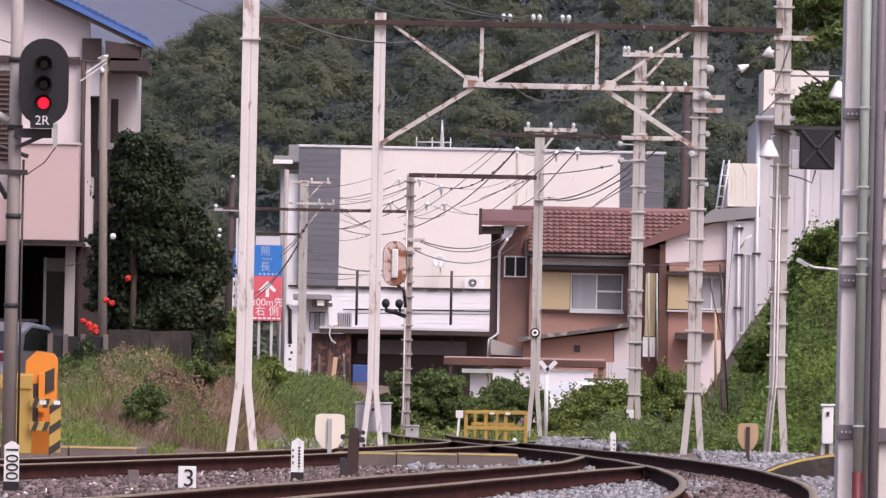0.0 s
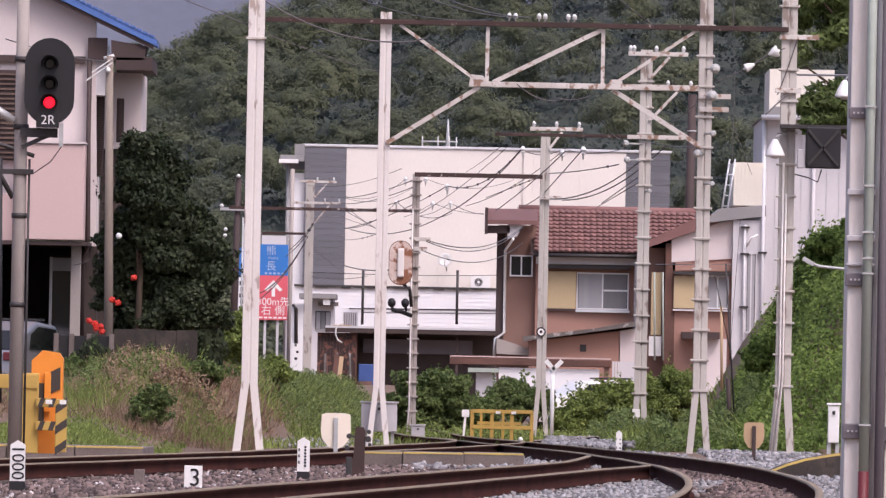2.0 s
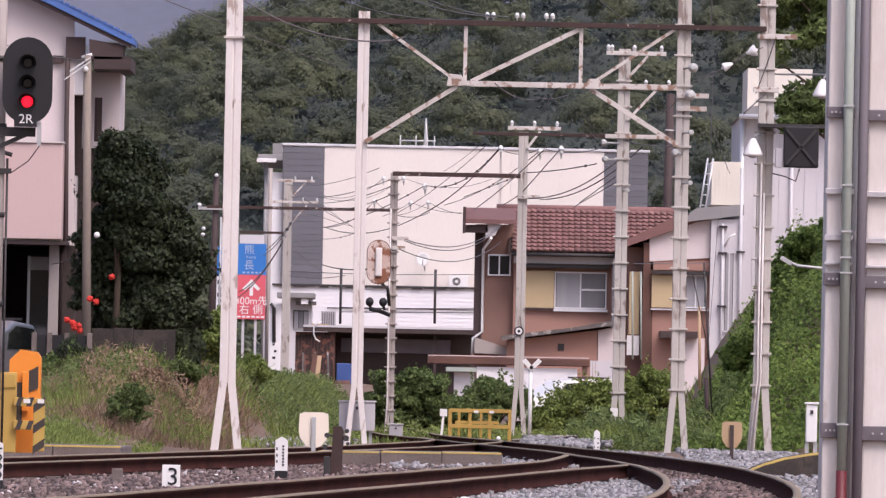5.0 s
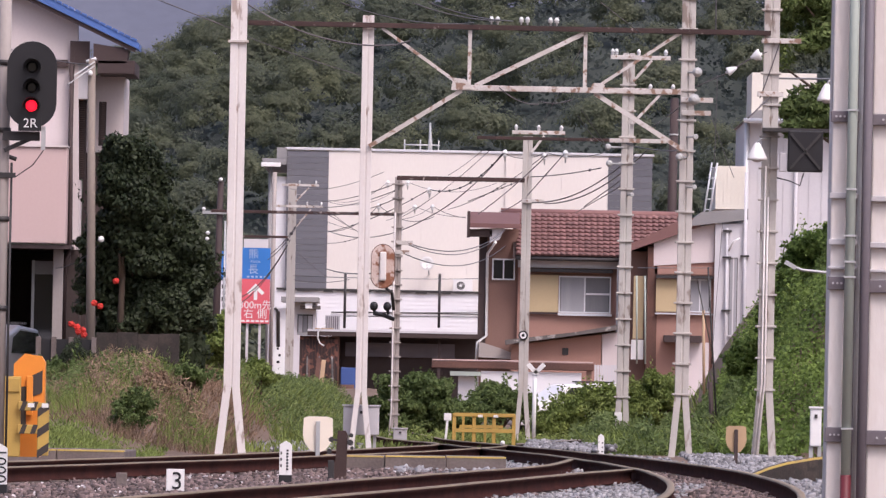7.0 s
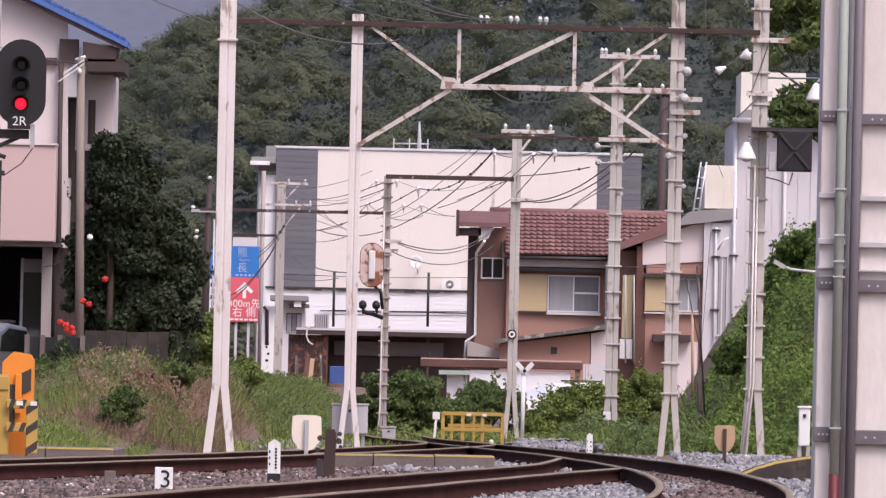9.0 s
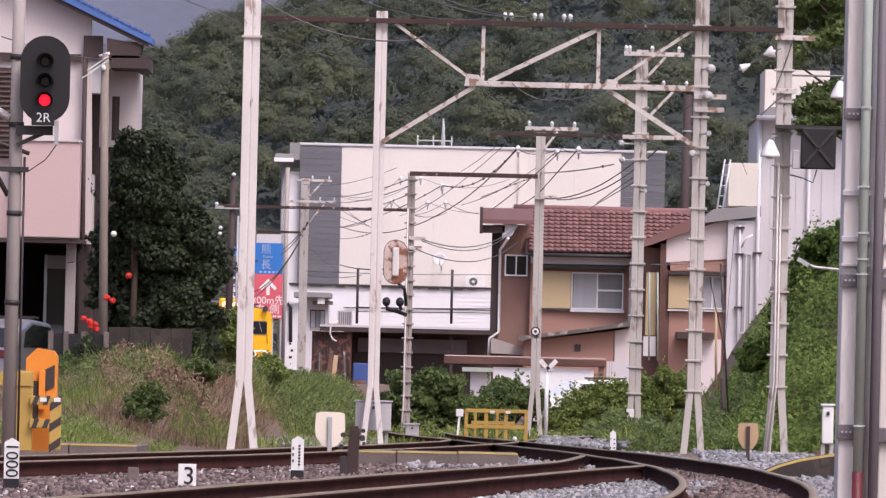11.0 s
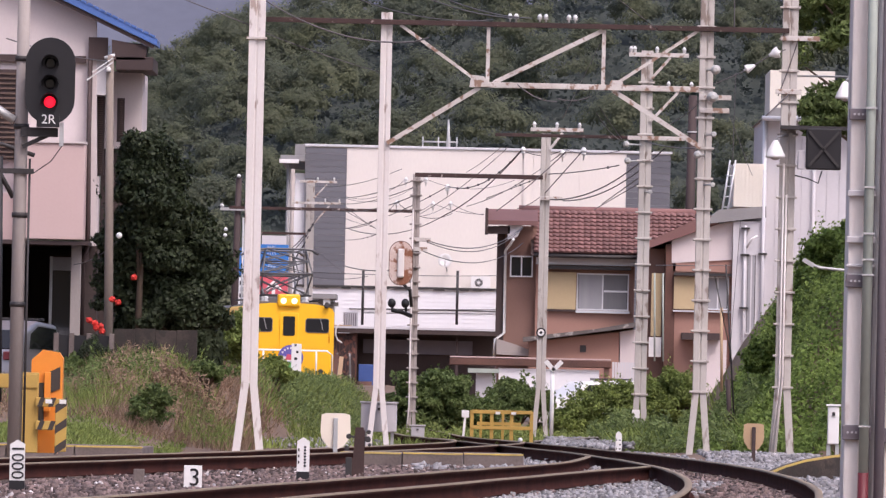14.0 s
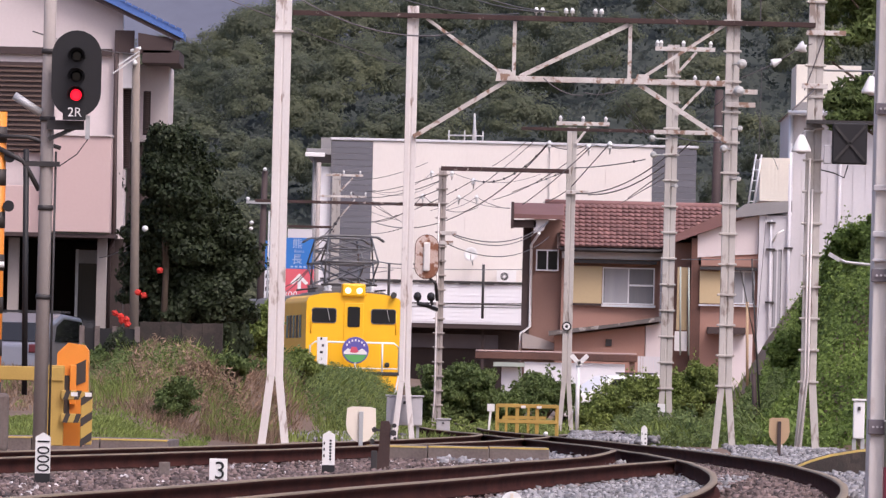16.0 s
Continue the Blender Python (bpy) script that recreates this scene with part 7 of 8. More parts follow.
wire((2.56, 200, 5.81), (3.22, 213, 5.62), 0.08, 0.009)
wire((-1.18, 300, 6.47), (-2.77, 300, 5.97), 0.25, 0.009, insulator=0.06)
wire((-0.65, 300, 6.48), (-2.77, 300, 5.92), 0.3, 0.008, insulator=0.06)
wire((-0.65, 300, 6.48), (1.7, 300, 6.5), 0.25, 0.008)
wire((-3.3, 300, 5.87), (-1.99, 300, 5.16), 0.0, 0.011)
wire((-2.77, 300, 5.71), (-1.95, 300, 5.13), 0.03, 0.009)
wire((-2.76, 300, 5.38), (-1.99, 300, 5.17), 0.02, 0.008)
wire((-1.41, 300, 5.85), (0.07, 300, 5.58), 0.26, 0.012, insulator=0.06)
wire((-1.41, 300, 5.85), (-2.73, 300, 5.13), 0.2, 0.012)
wire((-0.45, 300, 5.84), (-1.2, 300, 5.45), 0.04, 0.009, insulator=0.06)
wire((-0.45, 300, 5.84), (0.91, 300, 5.58), 0.08, 0.009)
wire((0.02, 300, 5.85), (0.91, 300, 5.56), 0.06, 0.01, insulator=0.06)
wire((0.02, 300, 5.85), (-0.98, 300, 5.48), 0.1, 0.009)
wire((-1.93, 300, 4.98), (-2.75, 300, 4.81), 0.04, 0.009, knots=3)
wire((-0.46, 235, 3.96), (2.36, 362, 6.2), 0.38, 0.016)
wire((-0.46, 235, 3.93), (2.36, 362, 6.17), 0.44, 0.014)
wire((-0.54, 235, 3.74), (2.37, 362, 5.68), 0.42, 0.014)
wire((3.64, 213, 4.88), (3.31, 260, 5.09), 0.0, 0.012)
wire((-0.7, 235, 5.23), (-3.7, 378, 7.26), 0.1, 0.012)
wire((-0.7, 235, 5.09), (-3.7, 378, 7.07), 0.12, 0.012)
wire((-0.69, 235, 4.92), (-3.98, 378, 6.88), 0.2, 0.012, knots=3)
wire((-4.56, 377, 4.75), (1.78, 420, 5.23), 0.05, 0.016)
wire((-3.46, 377, 4.99), (-0.69, 235, 3.41), 0.12, 0.02)
wire((-4.56, 377, 4.62), (-2.69, 377, 4.66), 0.1, 0.014)
wire((-3.17, 424, 3.94), (1.83, 424, 4.0), 0.02, 0.022)
wire((-3.21, 424, 3.77), (1.83, 424, 3.83), 0.0, 0.02)
wire((-4.43, 377, 6.55), (-5.35, 377, 5.45), 0.1, 0.02, knots=2)
wire((-4.52, 377, 6.36), (-5.44, 377, 5.26), 0.12, 0.02, knots=2)
wire((-4.7, 377, 5.94), (-6.98, 420, 4.39), 0.3, 0.022)
wire((-4.79, 377, 5.75), (-7.18, 420, 4.07), 0.3, 0.02)
wire((-4.5, 377, 5.57), (-3.45, 377, 4.74), 0.05, 0.012)
wire((-4.74, 377, 7.64), (-1.3, 300, 6.73), 0.2, 0.01)
wire((-3.07, 181.4, 7.05), (-0.63, 181.5, 6.42), 0.22, 0.016)
wire((-0.63, 181.5, 6.42), (-0.4, 181.5, 6.49), 0.0, 0.016)
wire((-4.93, 181.5, 7.24), (-3.23, 181.5, 6.61), 0.0, 0.012)
wire((-1.43, 170, 6.68), (0.61, 181.8, 6.81), 0.12, 0.01)
wire((-0.35, 170, 6.7), (1.02, 181.8, 6.85), 0.06, 0.012)
wire((-0.11, 170, 6.71), (1.25, 181.8, 6.85), 0.06, 0.012)
wire((-3.14, 181.5, 6.55), (-1.14, 181.95, 5.92), 0.03, 0.008)
wire((2.55, 175, 6.94), (3.27, 181.8, 6.72), 0.0, 0.009)
wire((4.2, 181.8, 5.85), (4.74, 181.8, 6.1), 0.0, 0.012)
wire((4.74, 181.8, 6.1), (5.1, 181.8, 6.34), 0.0, 0.014)
wire((5.1, 181.8, 6.34), (5.35, 181.8, 6.44), 0.0, 0.01)
wire((4.5, 181.82, 7.76), (4.51, 181.82, 6.67), 0.0, 0.014)
wire((5.55, 181.86, 6.61), (5.24, 181.86, 5.69), 0.03, 0.012)
wire((5.44, 181.88, 5.74), (5.05, 181.7, 5.36), 0.0, 0.016)
wire((4.1, 182, 5.67), (4.01, 213, 5.9), 0.05, 0.01)
wire((2.44, 181.8, 6.63), (2.09, 213, 6.02), 0.0, 0.008)
wire((1.04, 181.8, 5.78), (1.69, 181.8, 5.52), 0.08, 0.012)
wire((1.69, 181.8, 5.57), (2.23, 181.8, 5.61), 0.05, 0.012)
wire((2.54, 195, 5.79), (3.27, 213, 5.57), 0.0, 0.008)
wire((3.64, 213, 5.63), (4.02, 182, 4.83), 0.05, 0.012)
wire((3.9, 213, 3.29), (9.08, 362, 5.11), 0.0, 0.012)
wire((4.29, 182, 2.76), (4.8, 190, 1.43), 0.0, 0.01)
wire((5.15, 200, 3.97), (5.0, 200, 1.46), 0.0, 0.007)
wire((-5.3, 134, 4.87), (-6.02, 197, 6.45), 0.05, 0.01)
wire((-5.8, 197, 3.3), (-6.63, 200, 2.92), 0.08, 0.01)


def strain_insulator(p, q, r, label):
    """A porcelain bell threaded on a wire, its mouth towards q."""
    p, q = Vector(p), Vector(q)
    t = part("strain_insulator", lathe(bmesh.new(), (0, 0, 0), [(0.02, -0.1), (0.035, -0.06), (r * 0.7, -0.02), (r, 0.05), (r * 0.9, 0.07), (0.03, 0.05), (0.02, 0.1)], 14), PORCELAIN)
    t.matrix_basis = Matrix.Translation(p) @ (q - p).to_track_quat("Z", "Y").to_matrix().to_4x4()
    tagged(t, label, "insulator", "strain insulators")


strain_insulator((4.77, 181.8, 6.13), (4.4, 181.8, 5.95), 0.075, "white porcelain strain insulator on a stay wire")
strain_insulator((5.17, 181.8, 6.37), (5.4, 181.8, 6.46), 0.1, "wide white porcelain strain insulator on a stay wire")
wire((4.55, 181.82, 6.05), (4.53, 181.82, 4.55), 0.0, 0.009, "stay_rope", "thin dark stay rope")
wire((4.45, 181.86, 5.43), (4.85, 181.82, 4.4), 0.02, 0.007, "stay_rope", "thin dark stay rope")
back_pole = thing("utility_pole", (8.5, 402, 0.7), "dark weathered wooden pole behind the houses", "utility pole")
part("shaft", tube(bmesh.new(), [(0, 0, -0.1), (0.06, 0, 10.9)], 0.19, 12, 0.15), DARK_WOOD, back_pole)
part("band", lathe(bmesh.new(), (0.05, 0, 9.6), [(0.17, -0.03), (0.17, 0.03)], 12), STEEL_GREY, back_pole)
for x, z0, z1 in ((-3.19, 3.32, 5.4), (0.35, 3.4, 5.43)):
    p = part("cable_post", tube(bmesh.new(), [(x, 424.1, z0), (x, 424.1, z1)], 0.05, 8), DARK_METAL)
    tagged(p, "dark steel cable post rising from the shed roof", "post", "cable posts")


# ---------- the pole beside the camera's platform ----------
def near_pole():
    y = 38
    t = thing("platform_pole", (0, y, 0), "large white steel platform pole with tie plates and conduits", "railway pole")
    xl, zt, zb = 1.341, 3.2, -0.4
    part("left_channel", box(bmesh.new(), xl, xl + 0.052, 0, 0.3, zb, zt, 0.006), WHITE_POLE, t)
    part("right_channel", box(bmesh.new(), xl + 0.136, xl + 0.42, 0.01, 0.3, zb, zt, 0.006), WHITE_POLE, t)
    part("web", box(bmesh.new(), xl + 0.054, xl + 0.134, 0.05, 0.07, zb, zt), PLATE_GREY, t)
    part("conduit", tube(bmesh.new(), [(xl + 0.066, -0.05, 0.52), (xl + 0.066, -0.05, zt)], 0.0165, 14), PIPE_GREEN, t, "grey-green conduit")
    part("conduit_sleeve", tube(bmesh.new(), [(xl + 0.066, -0.05, zb), (xl + 0.066, -0.05, 0.53)], 0.018, 14), RED_PAINT, t, "dull red conduit sleeve")
    part("conduit", tube(bmesh.new(), [(xl + 0.095, 0.0, zb), (xl + 0.095, 0.0, zt)], 0.008, 10), STEEL_GREY, t)
    part("conduit", tube(bmesh.new(), [(xl + 0.118, -0.045, zb), (xl + 0.118, -0.045, zt)], 0.016, 14), PLATE_GREY, t, "dull grey conduit")
    for py, h, m in ((202, 0.038, PLATE_GREY), (342, 0.02, CABINET_GREY), (424, 0.02, CABINET_GREY), (470, 0.01, CABINET_GREY), (497, 0.044, PLATE_GREY), (765, 0.05, PLATE_GREY)):
        z = 1.28 + (441 - py) * 0.0019
        part("tie_plate", box(bmesh.new(), xl - 0.006, xl + 0.09, -0.02, -0.002, z - h / 2, z + h / 2, 0.003), m, t)
        part("tie_plate", box(bmesh.new(), xl + 0.128, xl + 0.43, -0.014, 0.008, z - h / 2 - 0.008, z + h / 2 - 0.008, 0.003), m, t)
        part("clip", box(bmesh.new(), xl + 0.046, xl + 0.086, -0.071, -0.066, z + 0.018, z + 0.024), STEEL_GREY, t)
        if h > 0.03:
            for dx in (0.012, 0.026, 0.04, 0.17, 0.2, 0.26, 0.3):
                part("bolt", lathe(bmesh.new(), (xl + dx, -0.026, z - (0.008 if dx > 0.1 else 0)), [(0.004, 0.005), (0.004, -0.003)], 8, "y"), CABINET_GREY, t)
    part("base_plate", box(bmesh.new(), xl - 0.05, xl + 0.47, -0.06, 0.36, zb - 0.02, zb - 0.001), OLD_CONCRETE, t)


near_pole()


# ---------- plants ----------
def blades(name, n, area, length, width, mat, label, lean=0.35, patch=0.0):
    """Upright grass blades scattered over a stretch of ground; area: x0, x1, y0, y1."""
    x0, x1, y0, y1 = area
    x, y = RNG.uniform(x0, x1, n), RNG.uniform(y0, y1, n)
    if patch:
        keep = np.array([noise.noise((a * 0.9, b * 0.12, patch)) > -0.05 for a, b in zip(x, y)])
        x, y = x[keep], y[keep]
        n = len(x)
    z = np.array([ground_height(a, b) for a, b in zip(x, y)]) - 0.02
    base = np.stack([x, y, z], 1)
    h = length * RNG.uniform(0.4, 1.25, n)
    tip = base + np.stack([RNG.normal(0, lean, n) * h, RNG.normal(0, lean, n) * h, h], 1)
    a = RNG.uniform(0, math.pi, n)
    side = np.stack([np.cos(a), np.sin(a), np.zeros(n)], 1) * width
    mid = base * 0.45 + tip * 0.55 + np.stack([np.zeros(n), np.zeros(n), h * 0.08], 1)
    v = np.stack([base - side, base + side, mid + side * 0.8, tip, mid - side * 0.8], 1).reshape(-1, 3)
    f = np.arange(5 * n).reshape(n, 5)
    ob = from_arrays(name, v, f, mat)
    return tagged(ob, label, "grass", kind="stuff")


def weeds(name, n, area, height, size, mat, label, seed, cut=0.0, long=2.4):
    """Low leafy growth in uneven humps over a stretch of ground."""
    x0, x1, y0, y1 = area
    x, y = RNG.uniform(x0, x1, n), RNG.uniform(y0, y1, n)
    k = np.array([noise.noise((a * 1.4, b * 0.16, seed)) + 0.5 * noise.noise((a * 4.0, b * 0.5, seed)) for a, b in zip(x, y)])
    keep = k > cut - 0.25
    x, y, k = x[keep], y[keep], np.clip(k[keep] - cut + 0.35, 0.1, 1.0)
    z = np.array([ground_height(a, b) for a, b in zip(x, y)]) + height * k * RNG.uniform(0, 1, len(x)) ** 0.7
    v, f = leaf_mesh(np.stack([x, y, z], 1), np.tile((0, -0.6, 0.5), (len(x), 1)), size, 0.7, long)
    return tagged(from_arrays(name, v, f, mat), label, "weeds", kind="stuff")


weeds("wall_creeper", 7000, (-6.6, -4.2, 195.2, 195.9), 0.85, 0.03, LEAF_HEDGE, "dark creeper and moss over the boundary wall", 31.0, 0.25, 2.0)
blades("bank_straw", 9000, (-6.6, -3.2, 183, 195), 0.3, 0.0035, GRASS_DRY, "thin dry straw on the railway bank", 0.35, 6.0)
blades("bank_stalks", 5000, (-6.6, -3.4, 184, 195), 0.36, 0.004, GRASS_GREEN, "thin green stalks on the railway bank", 0.3, 12.0)
weeds("dry_brush", 4200, (-6.4, -3.8, 186, 195), 0.6, 0.026, GRASS_DRY, "tall withered brush before the boundary wall", 21.0, 0.0, 4.0)
weeds("bank_brush", 10000, (-6.5, -3.9, 186, 195), 0.6, 0.026, LEAF_BUSH, "tall green brush before the boundary wall", 25.0, 0.3, 3.5)
blades("dry_grass", 22000, (-9.0, -3.3, 183, 240), 0.2, 0.009, GRASS_DRY, "dry brown grass on the railway bank", 0.5)
blades("bank_grass", 5000, (-9.0, -3.4, 188, 240), 0.32, 0.012, GRASS_GREEN, "green weeds among dry grass on the bank", 0.45, 3.0)
blades("tall_weeds", 9000, (-7.0, -1.9, 226, 336), 0.4, 0.011, GRASS_GREEN, "tall green grass on the bank before the train", 0.5)
blades("verge_lawn", 18000, (-7.0, -4.2, 146, 184), 0.09, 0.013, GRASS_GREEN, "short green grass beside the crossing", 0.5)
blades("toe_grass", 3500, (-3.8, 0.9, 184, 215), 0.22, 0.012, GRASS_GREEN, "thin grass at the foot of the portal poles", 0.4, 1.0)
blades("slope_grass", 4500, (2.9, 5.2, 188, 224), 0.4, 0.014, GRASS_GREEN, "tall grass at the foot of the overgrown slope", 0.45)
blades("far_verge_grass", 4000, (-1.5, 6.0, 216, 300), 0.3, 0.016, GRASS_GREEN, "green grass behind the tracks", 0.4)
weeds("bank_weeds", 11000, (-7.5, -3.5, 184, 205), 0.4, 0.026, LEAF_WEED, "leafy green weeds on the dry bank", 2.0, 0.3, 2.0)
weeds("dead_weeds", 19000, (-9.0, -3.3, 183, 236), 0.34, 0.022, GRASS_DRY, "withered brown weeds on the bank", 5.0, 0.0)
weeds("green_weeds", 62000, (-7.0, -1.8, 228, 338), 0.55, 0.036, LEAF_BUSH, "thick green weeds on the bank before the train", 8.0, -0.2)
weeds("slope_weeds", 20000, (2.8, 5.4, 187, 226), 0.7, 0.05, LEAF_BUSH, "thick green weeds at the foot of the slope", 11.0, -0.1)
weeds("pole_weeds", 5500, (4.3, 8.0, 184, 192), 0.45, 0.06, LEAF_VINE, "low green weeds between the grey line poles", 14.0, -0.1)
weeds("track_weeds", 9000, (-1.4, 4.0, 216, 262), 0.4, 0.05, LEAF_WEED, "low green weeds beyond the tracks", 17.0, -0.1)


def ragged(p, e, c, reach, size):
    """An uneven outline: bulges, hollows and single sprigs that stand out of a crown."""
    d = p - c
    k = np.array([noise.noise(q) for q in d * (2.2 / reach) + c])
    p = c + d * (1 + 0.4 * k)[:, None]
    n = 26
    base = RNG.integers(0, len(p), n)
    way = e[base] * 0.5 + np.array((0, 0, 0.75)) + RNG.normal(0, 0.25, (n, 3))
    step = np.linspace(0.0, 1.0, 16)[None, :, None]
    long = reach * RNG.uniform(0.15, 0.5, (n, 1, 1))
    sprig = p[base][:, None] + way[:, None] * step * long + RNG.normal(0, size * 0.4, (n, 16, 3))
    return np.concatenate([p, sprig.reshape(-1, 3)]), np.concatenate([e, RNG.normal(0, 1, (n * 16, 3))])


def leafy(name, centre, radii, lumps, per, lump_r, size, mat, label, stem=True, group="bushes", category="bush"):
    g = ground_height(centre[0], centre[1])
    t = thing(name, (centre[0], centre[1], g), label, category, group)
    c = (0, 0, centre[2] - g)
    p, e = clump_points(c, radii, lumps, per, lump_r)
    p, e = ragged(p, e, np.array(c), max(radii), size)
    p[:, 2] = np.maximum(p[:, 2], 0.02)
    v, f = leaf_mesh(p, e, size, 0.55)
    from_arrays("crown", v, f, mat, t)
    if stem:
        bm = bmesh.new()
        tube(bm, [(0, 0, -0.1), (0.05, 0, c[2] * 0.5), (0, 0.05, c[2])], 0.07, 8, 0.03)
        for k in range(5):
            a = 2 * math.pi * k / 5 + 0.4
            tube(bm, [(0.03, 0, c[2] * 0.4), (radii[0] * 0.6 * math.cos(a), radii[1] * 0.6 * math.sin(a), c[2] + radii[2] * 0.3)], 0.03, 6, 0.012)
        part("trunk", bm, BARK, t)
    return t


# the dark clipped tree by the wall
leafy("camellia_tree", (-5.43, 197.6, 4.41), (0.28, 0.5, 0.75), 70, 420, 0.2, 0.06, LEAF_HEDGE, "tall dark evergreen tree against the house", category="tree", group="garden trees")
leafy("camellia_tree", (-5.18, 198, 3.62), (0.55, 0.6, 1.3), 110, 360, 0.27, 0.068, LEAF_HEDGE, "dense dark evergreen tree behind the boundary wall", category="tree", group="garden trees")
leafy("camellia_tree", (-4.5, 198.6, 2.7), (0.55, 0.5, 1.05), 110, 290, 0.24, 0.068, LEAF_HEDGE, "dense dark evergreen shrub behind the boundary wall", category="tree", group="garden trees")
leafy("camellia_tree", (-5.55, 198.3, 2.62), (0.5, 0.5, 1.2), 110, 290, 0.24, 0.068, LEAF_HEDGE, "dark evergreen shrub against the house", category="tree", group="garden trees")
leafy("camellia_tree", (-4.86, 198.2, 2.09), (0.95, 0.5, 0.6), 120, 280, 0.22, 0.068, LEAF_HEDGE, "dark evergreen undergrowth behind the boundary wall", True, category="tree", group="garden trees")


def hedge():
    """A thick hedge behind the boundary wall, with dense growth inside it."""
    x0, x1, y, g = -5.9, -4.07, 202.0, 0.6
    t = thing("garden_hedge", ((x0 + x1) / 2, y, g), "dense dark evergreen hedge behind the boundary wall", "hedge")
    bm = bmesh.new()
    for k in range(12):
        x = (x0 - x1) / 2 + (x1 - x0) * (k + 0.5) / 12
        ball(bm, (x, 0.1 * math.sin(k * 2.3), 0.85), 0.16, 1.05, 1.2, 5.4 + 0.6 * math.sin(k * 1.7), 10, 8)
    part("inner_growth", bm, LEAF_HEDGE, t)
    p, e = clump_points((0, 0, 0.85), ((x1 - x0) / 2, 0.25, 0.85), 90, 240, 0.2)
    v, f = leaf_mesh(p, e, 0.065, 0.5)
    from_arrays("crown", v, f, LEAF_HEDGE, t)


hedge()
leafy("hedge_bush", (-4.04, 215, 1.64), (0.28, 0.5, 0.55), 40, 170, 0.15, 0.06, LEAF_WEED, "light green climbing shrub at the bank's top", False)
for px, pz, n in ((-5.31, 2.63, 1), (-5.67, 2.25, 2), (-6.05, 1.89, 3), (-5.93, 1.76, 2)):
    for k in range(n):
        bm = ball(bmesh.new(), (px + 0.1 * k, 191, pz - 0.05 * k), 0.055, 1, 1, 0.9, 14, 9)
        for vert in bm.verts:
            vert.co += 0.02 * Vector((noise.noise(vert.co * 40), noise.noise(vert.co * 40 + Vector((9, 0, 0))), noise.noise(vert.co * 40 + Vector((0, 9, 0)))))
        tagged(part("red_flower", bm, FLOWER), "bright red flower head in the garden", "flower", "red flowers")
leafy("bank_shrub", (-3.62, 240, 1.14), (0.3, 0.4, 0.26), 40, 150, 0.14, 0.06, LEAF_WEED, "light green shrub on the bank beside the pole")
leafy("bank_shrub", (-4.05, 222, 1.23), (0.3, 0.4, 0.5), 50, 150, 0.14, 0.06, LEAF_WEED, "light green shrub on the bank beside the pole")
leafy("bank_shrub", (-4.14, 194, 1.02), (0.5, 0.4, 0.2), 40, 110, 0.12, 0.045, LEAF_BUSH, "low leafy brush before the boundary wall")
leafy("dry_shrub", (-4.64, 190, 0.76), (0.32, 0.4, 0.3), 40, 140, 0.12, 0.045, GRASS_DRY, "withered brown shrub on the bank")
# bushes on the bank and beyond the tracks
leafy("bank_bush", (-4.83, 184.5, 0.36), (0.36, 0.4, 0.42), 34, 110, 0.1, 0.045, LEAF_BUSH, "leafy green weed clump on the bank", False)
leafy("bank_bush", (-6.26, 193, 0.94), (0.42, 0.4, 0.28), 40, 130, 0.13, 0.06, LEAF_BUSH, "leafy green weed clump under the wall", False)
leafy("bank_bush", (-5.53, 193, 1.04), (0.32, 0.4, 0.25), 30, 130, 0.12, 0.06, LEAF_BUSH, "leafy green weed clump under the wall", False)
for x, z, w, h in ((-0.54, 0.57, 0.5, 0.6), (-0.01, 0.66, 0.45, 0.55), (-0.23, 0.2, 0.6, 0.35), (0.71, 0.32, 0.45, 0.4),):
    leafy("track_bush", (x, 250, z), (w * 1.35, 0.7, h), 60, 170, 0.17, 0.065, LEAF_BUSH, "dark green bush beyond the tracks")
for x, z, w, h in ((1.5, 0.71, 0.3, 0.36), (2.05, 0.55, 0.35, 0.3), (1.66, 0.43, 0.5, 0.28),):
    leafy("track_bush", (x, 262, z), (w * 1.4, 0.7, h), 50, 160, 0.16, 0.065, LEAF_BUSH, "green bush before the white wall")
for x, z, w, h in ((2.73, 0.23, 0.35, 0.36), (3.34, 0.41, 0.52, 0.5), (3.85, 0.35, 0.4, 0.6), (4.5, 0.47, 0.4, 0.6), (4.91, 0.76, 0.35, 0.5), (3.67, -0.01, 0.6, 0.25),):
    leafy("track_bush", (x, 236, z), (w * 1.35, 0.7, h * 1.15), 66, 150, 0.17, 0.055, LEAF_WEED, "leafy green bush beside the far track")


def vines():
    """A cover of vine leaves over the slope, thrown up in uneven humps."""
    n = 120000
    x, y = RNG.uniform(3.4, 9.0, n), 184 + 40 * RNG.uniform(0, 1, n) ** 1.4
    hump = np.array([1.25 * max(0.0, noise.noise((a * 1.3, b * 0.45, 7.0)) + 0.15) + 0.35 * max(0.0, noise.noise((a * 4.0, b * 1.2, 3.0))) for a, b in zip(x, y)])
    z = np.array([ground_height(a, b) for a, b in zip(x, y)])
    keep = z > -0.1
    x, y, z, hump = x[keep], y[keep], z[keep], hump[keep]
    hump *= np.array([0.3 + 0.7 * smooth(5.2, 6.4, a) for a in x])
    p = np.stack([x, y, z + hump * RNG.uniform(0.35, 1.0, len(x)) + RNG.uniform(0.0, 0.16, len(x))], 1)
    v, f = leaf_mesh(p, np.tile((-0.5, -0.6, 0.7), (len(x), 1)), 0.056, 0.6, 1.4)
    tagged(from_arrays("slope_vines", v, f, LEAF_VINE), "thick cover of green vines on the slope", "vines", kind="stuff")


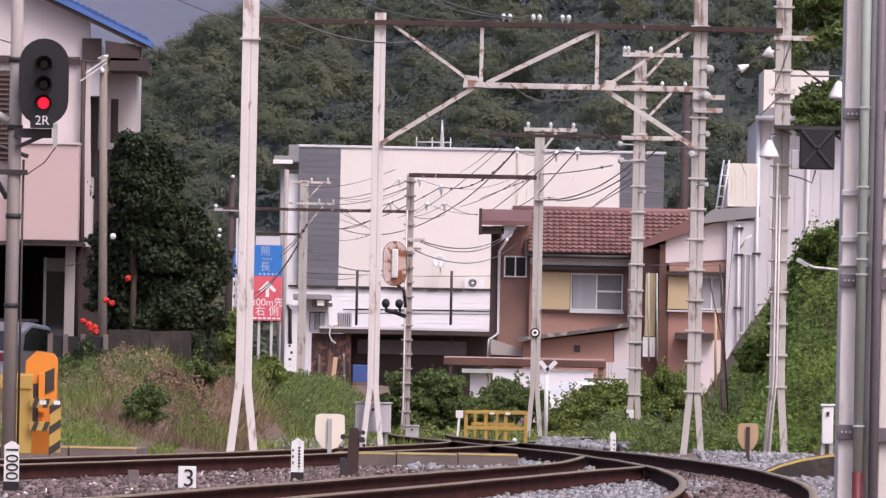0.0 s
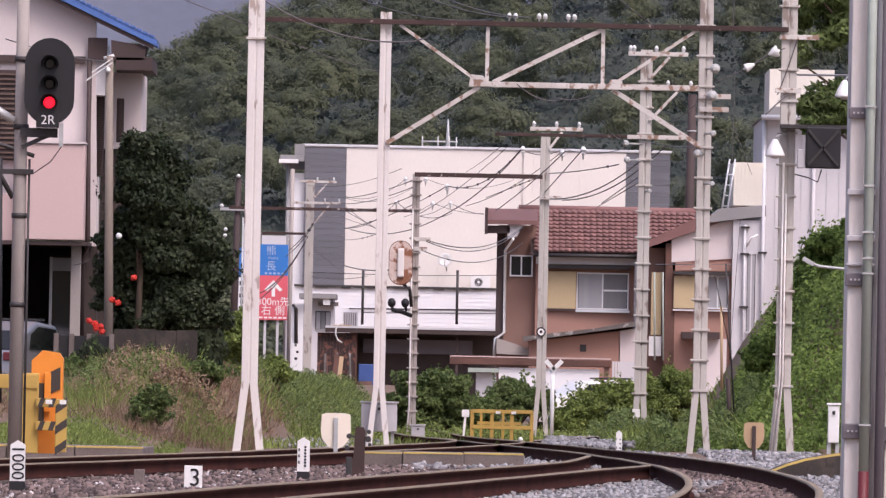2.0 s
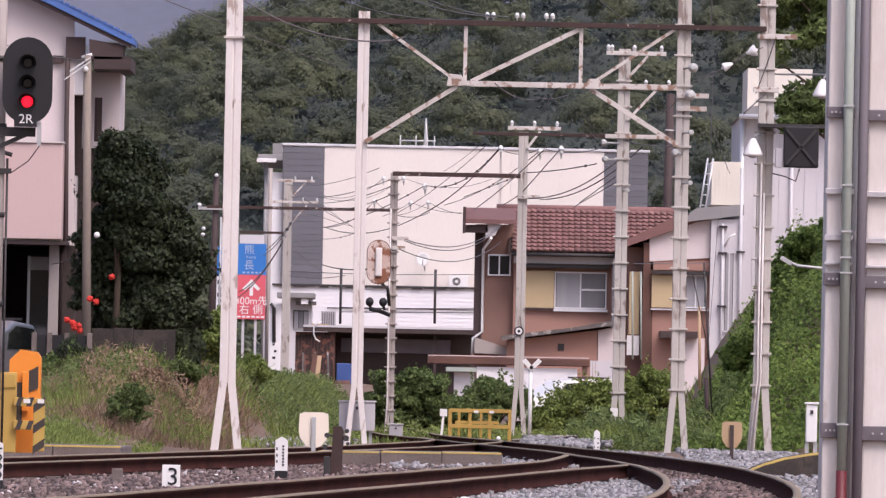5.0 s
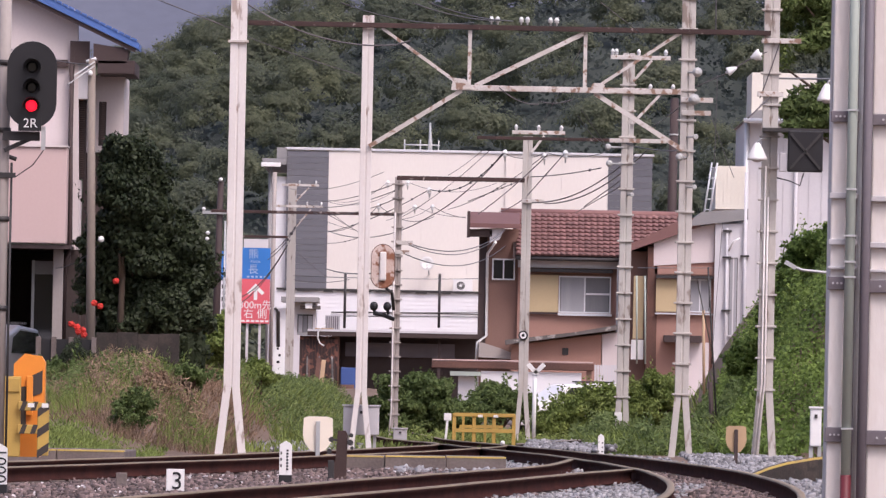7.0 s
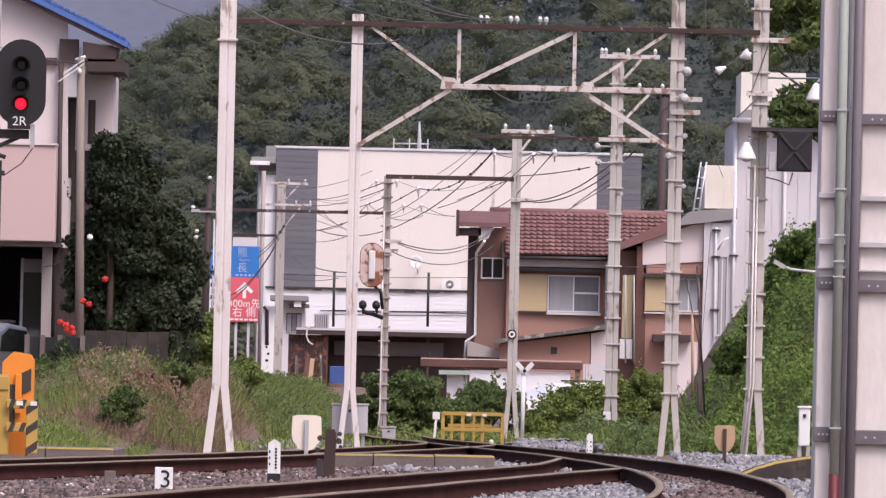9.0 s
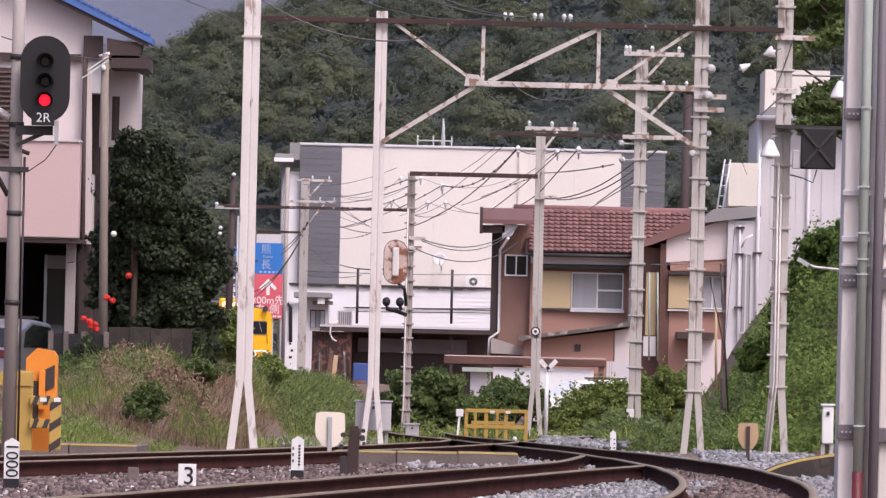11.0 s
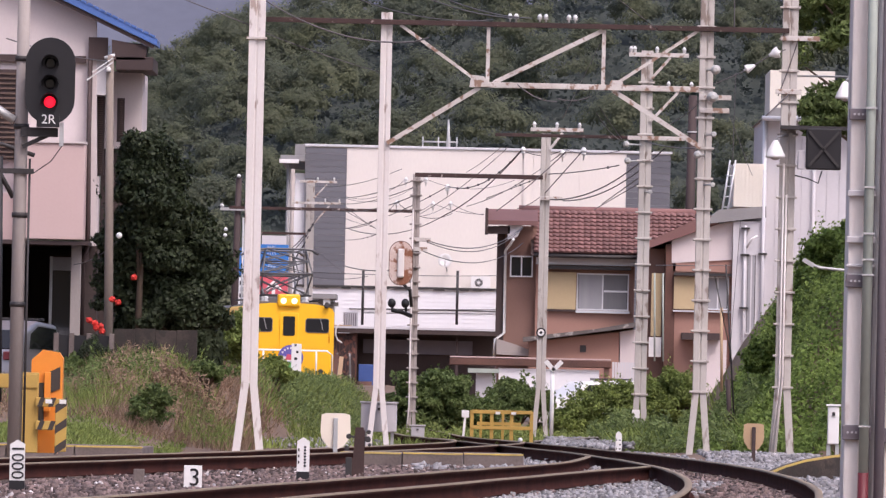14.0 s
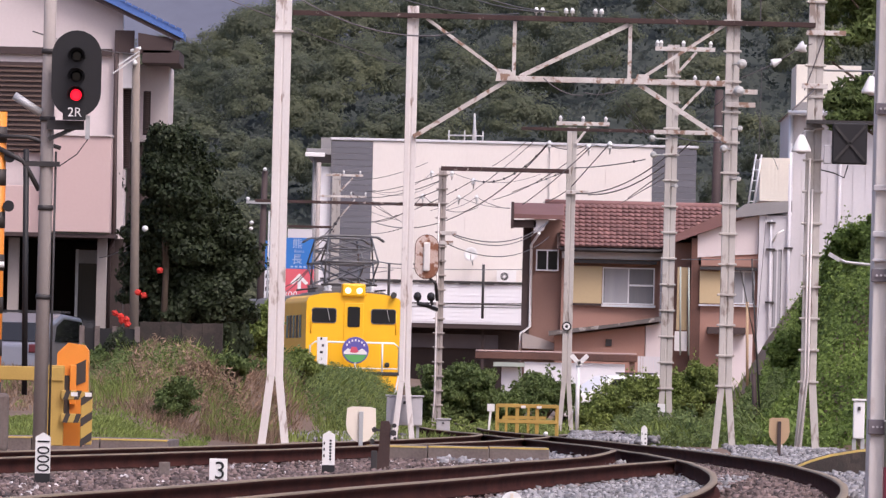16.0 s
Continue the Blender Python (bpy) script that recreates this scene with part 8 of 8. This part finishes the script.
vines()
for x, z, w, h in ((6.16, 2.28, 0.22, 0.4), (6.5, 2.99, 0.25, 0.35), (6.78, 3.39, 0.4, 0.3), (7.23, 3.6, 0.35, 0.35), (5.58, 1.47, 0.3, 0.3), (6.68, 2.29, 0.4, 0.4), (6.98, 1.1, 0.4, 0.4), (5.88, 0.97, 0.35, 0.35), (6.53, 1.49, 0.35, 0.3),):
    leafy("vine_clump", (x, 199, z), (w, 0.35, h), 16, 380, 0.2, 0.06, LEAF_VINE, "hump of green vines on the slope", False, "vine clumps", "vines")


def overhanging_tree():
    g = ground_height(7.6, 196)
    t = thing("roadside_tree", (7.6, 196, g), "broadleaf tree overhanging the railway from the slope", "tree")
    bm = bmesh.new()
    tube(bm, [(0, 0, -0.2), (0.1, 0, 2.0), (0, 0.1, 4.5)], 0.16, 10, 0.08)
    for b in ((-1.3, -0.5, 4.6), (-1.5, -0.3, 3.4), (-1.1, -0.2, 2.4), (0.9, 0.2, 4.2), (-0.6, 0.6, 5.0)):
        tube(bm, [(0.08, 0, 1.8), (b[0] * 0.5, b[1] * 0.5, b[2] * 0.85), b], 0.05, 7, 0.015)
    part("trunk", bm, BARK, t)
    ps, es = [], []
    for c, r in (((-1.3, -0.3, 6.2 - g + 1.1), (0.45, 0.5, 1.2)), ((-1.0, -0.2, 5.3 - g + 0.4), (0.5, 0.5, 0.55)), ((-0.3, 0, 7.2 - g + 0.5), (0.9, 0.6, 1.0)), ((0.6, 0, 6.0 - g), (0.8, 0.6, 1.0))):
        p, e = clump_points(c, r, 40, 150, 0.2)
        ps.append(p)
        es.append(e)
    v, f = leaf_mesh(np.concatenate(ps), np.concatenate(es), 0.062, 0.6, 2.6)
    from_arrays("crown", v, f, LEAF_BUSH, t)


overhanging_tree()


# ---------- what moves: the train brakes to a steady 8.8 m/s along the straight beyond the bank ----------
def train_pose(t, behind):
    """Front of a vehicle that follows the locomotive's front by so many metres."""
    s = 8.8 * (16.0 - t) + 0.42 * max(0.0, 12.5 - t) ** 2 + behind
    return pose(-3.64 - 0.0815 * s, 345.0 + s * 0.9967, 0.0, 0, 0, 4.66)


def motions():
    times = [0.5 * k for k in range(33)]
    walk(loco, [(t, train_pose(t, 0.0)) for t in times])
    walk(coach_a, [(t, train_pose(t, 12.0)) for t in times])
    walk(coach_b, [(t, train_pose(t, 32.4)) for t in times])


motions()
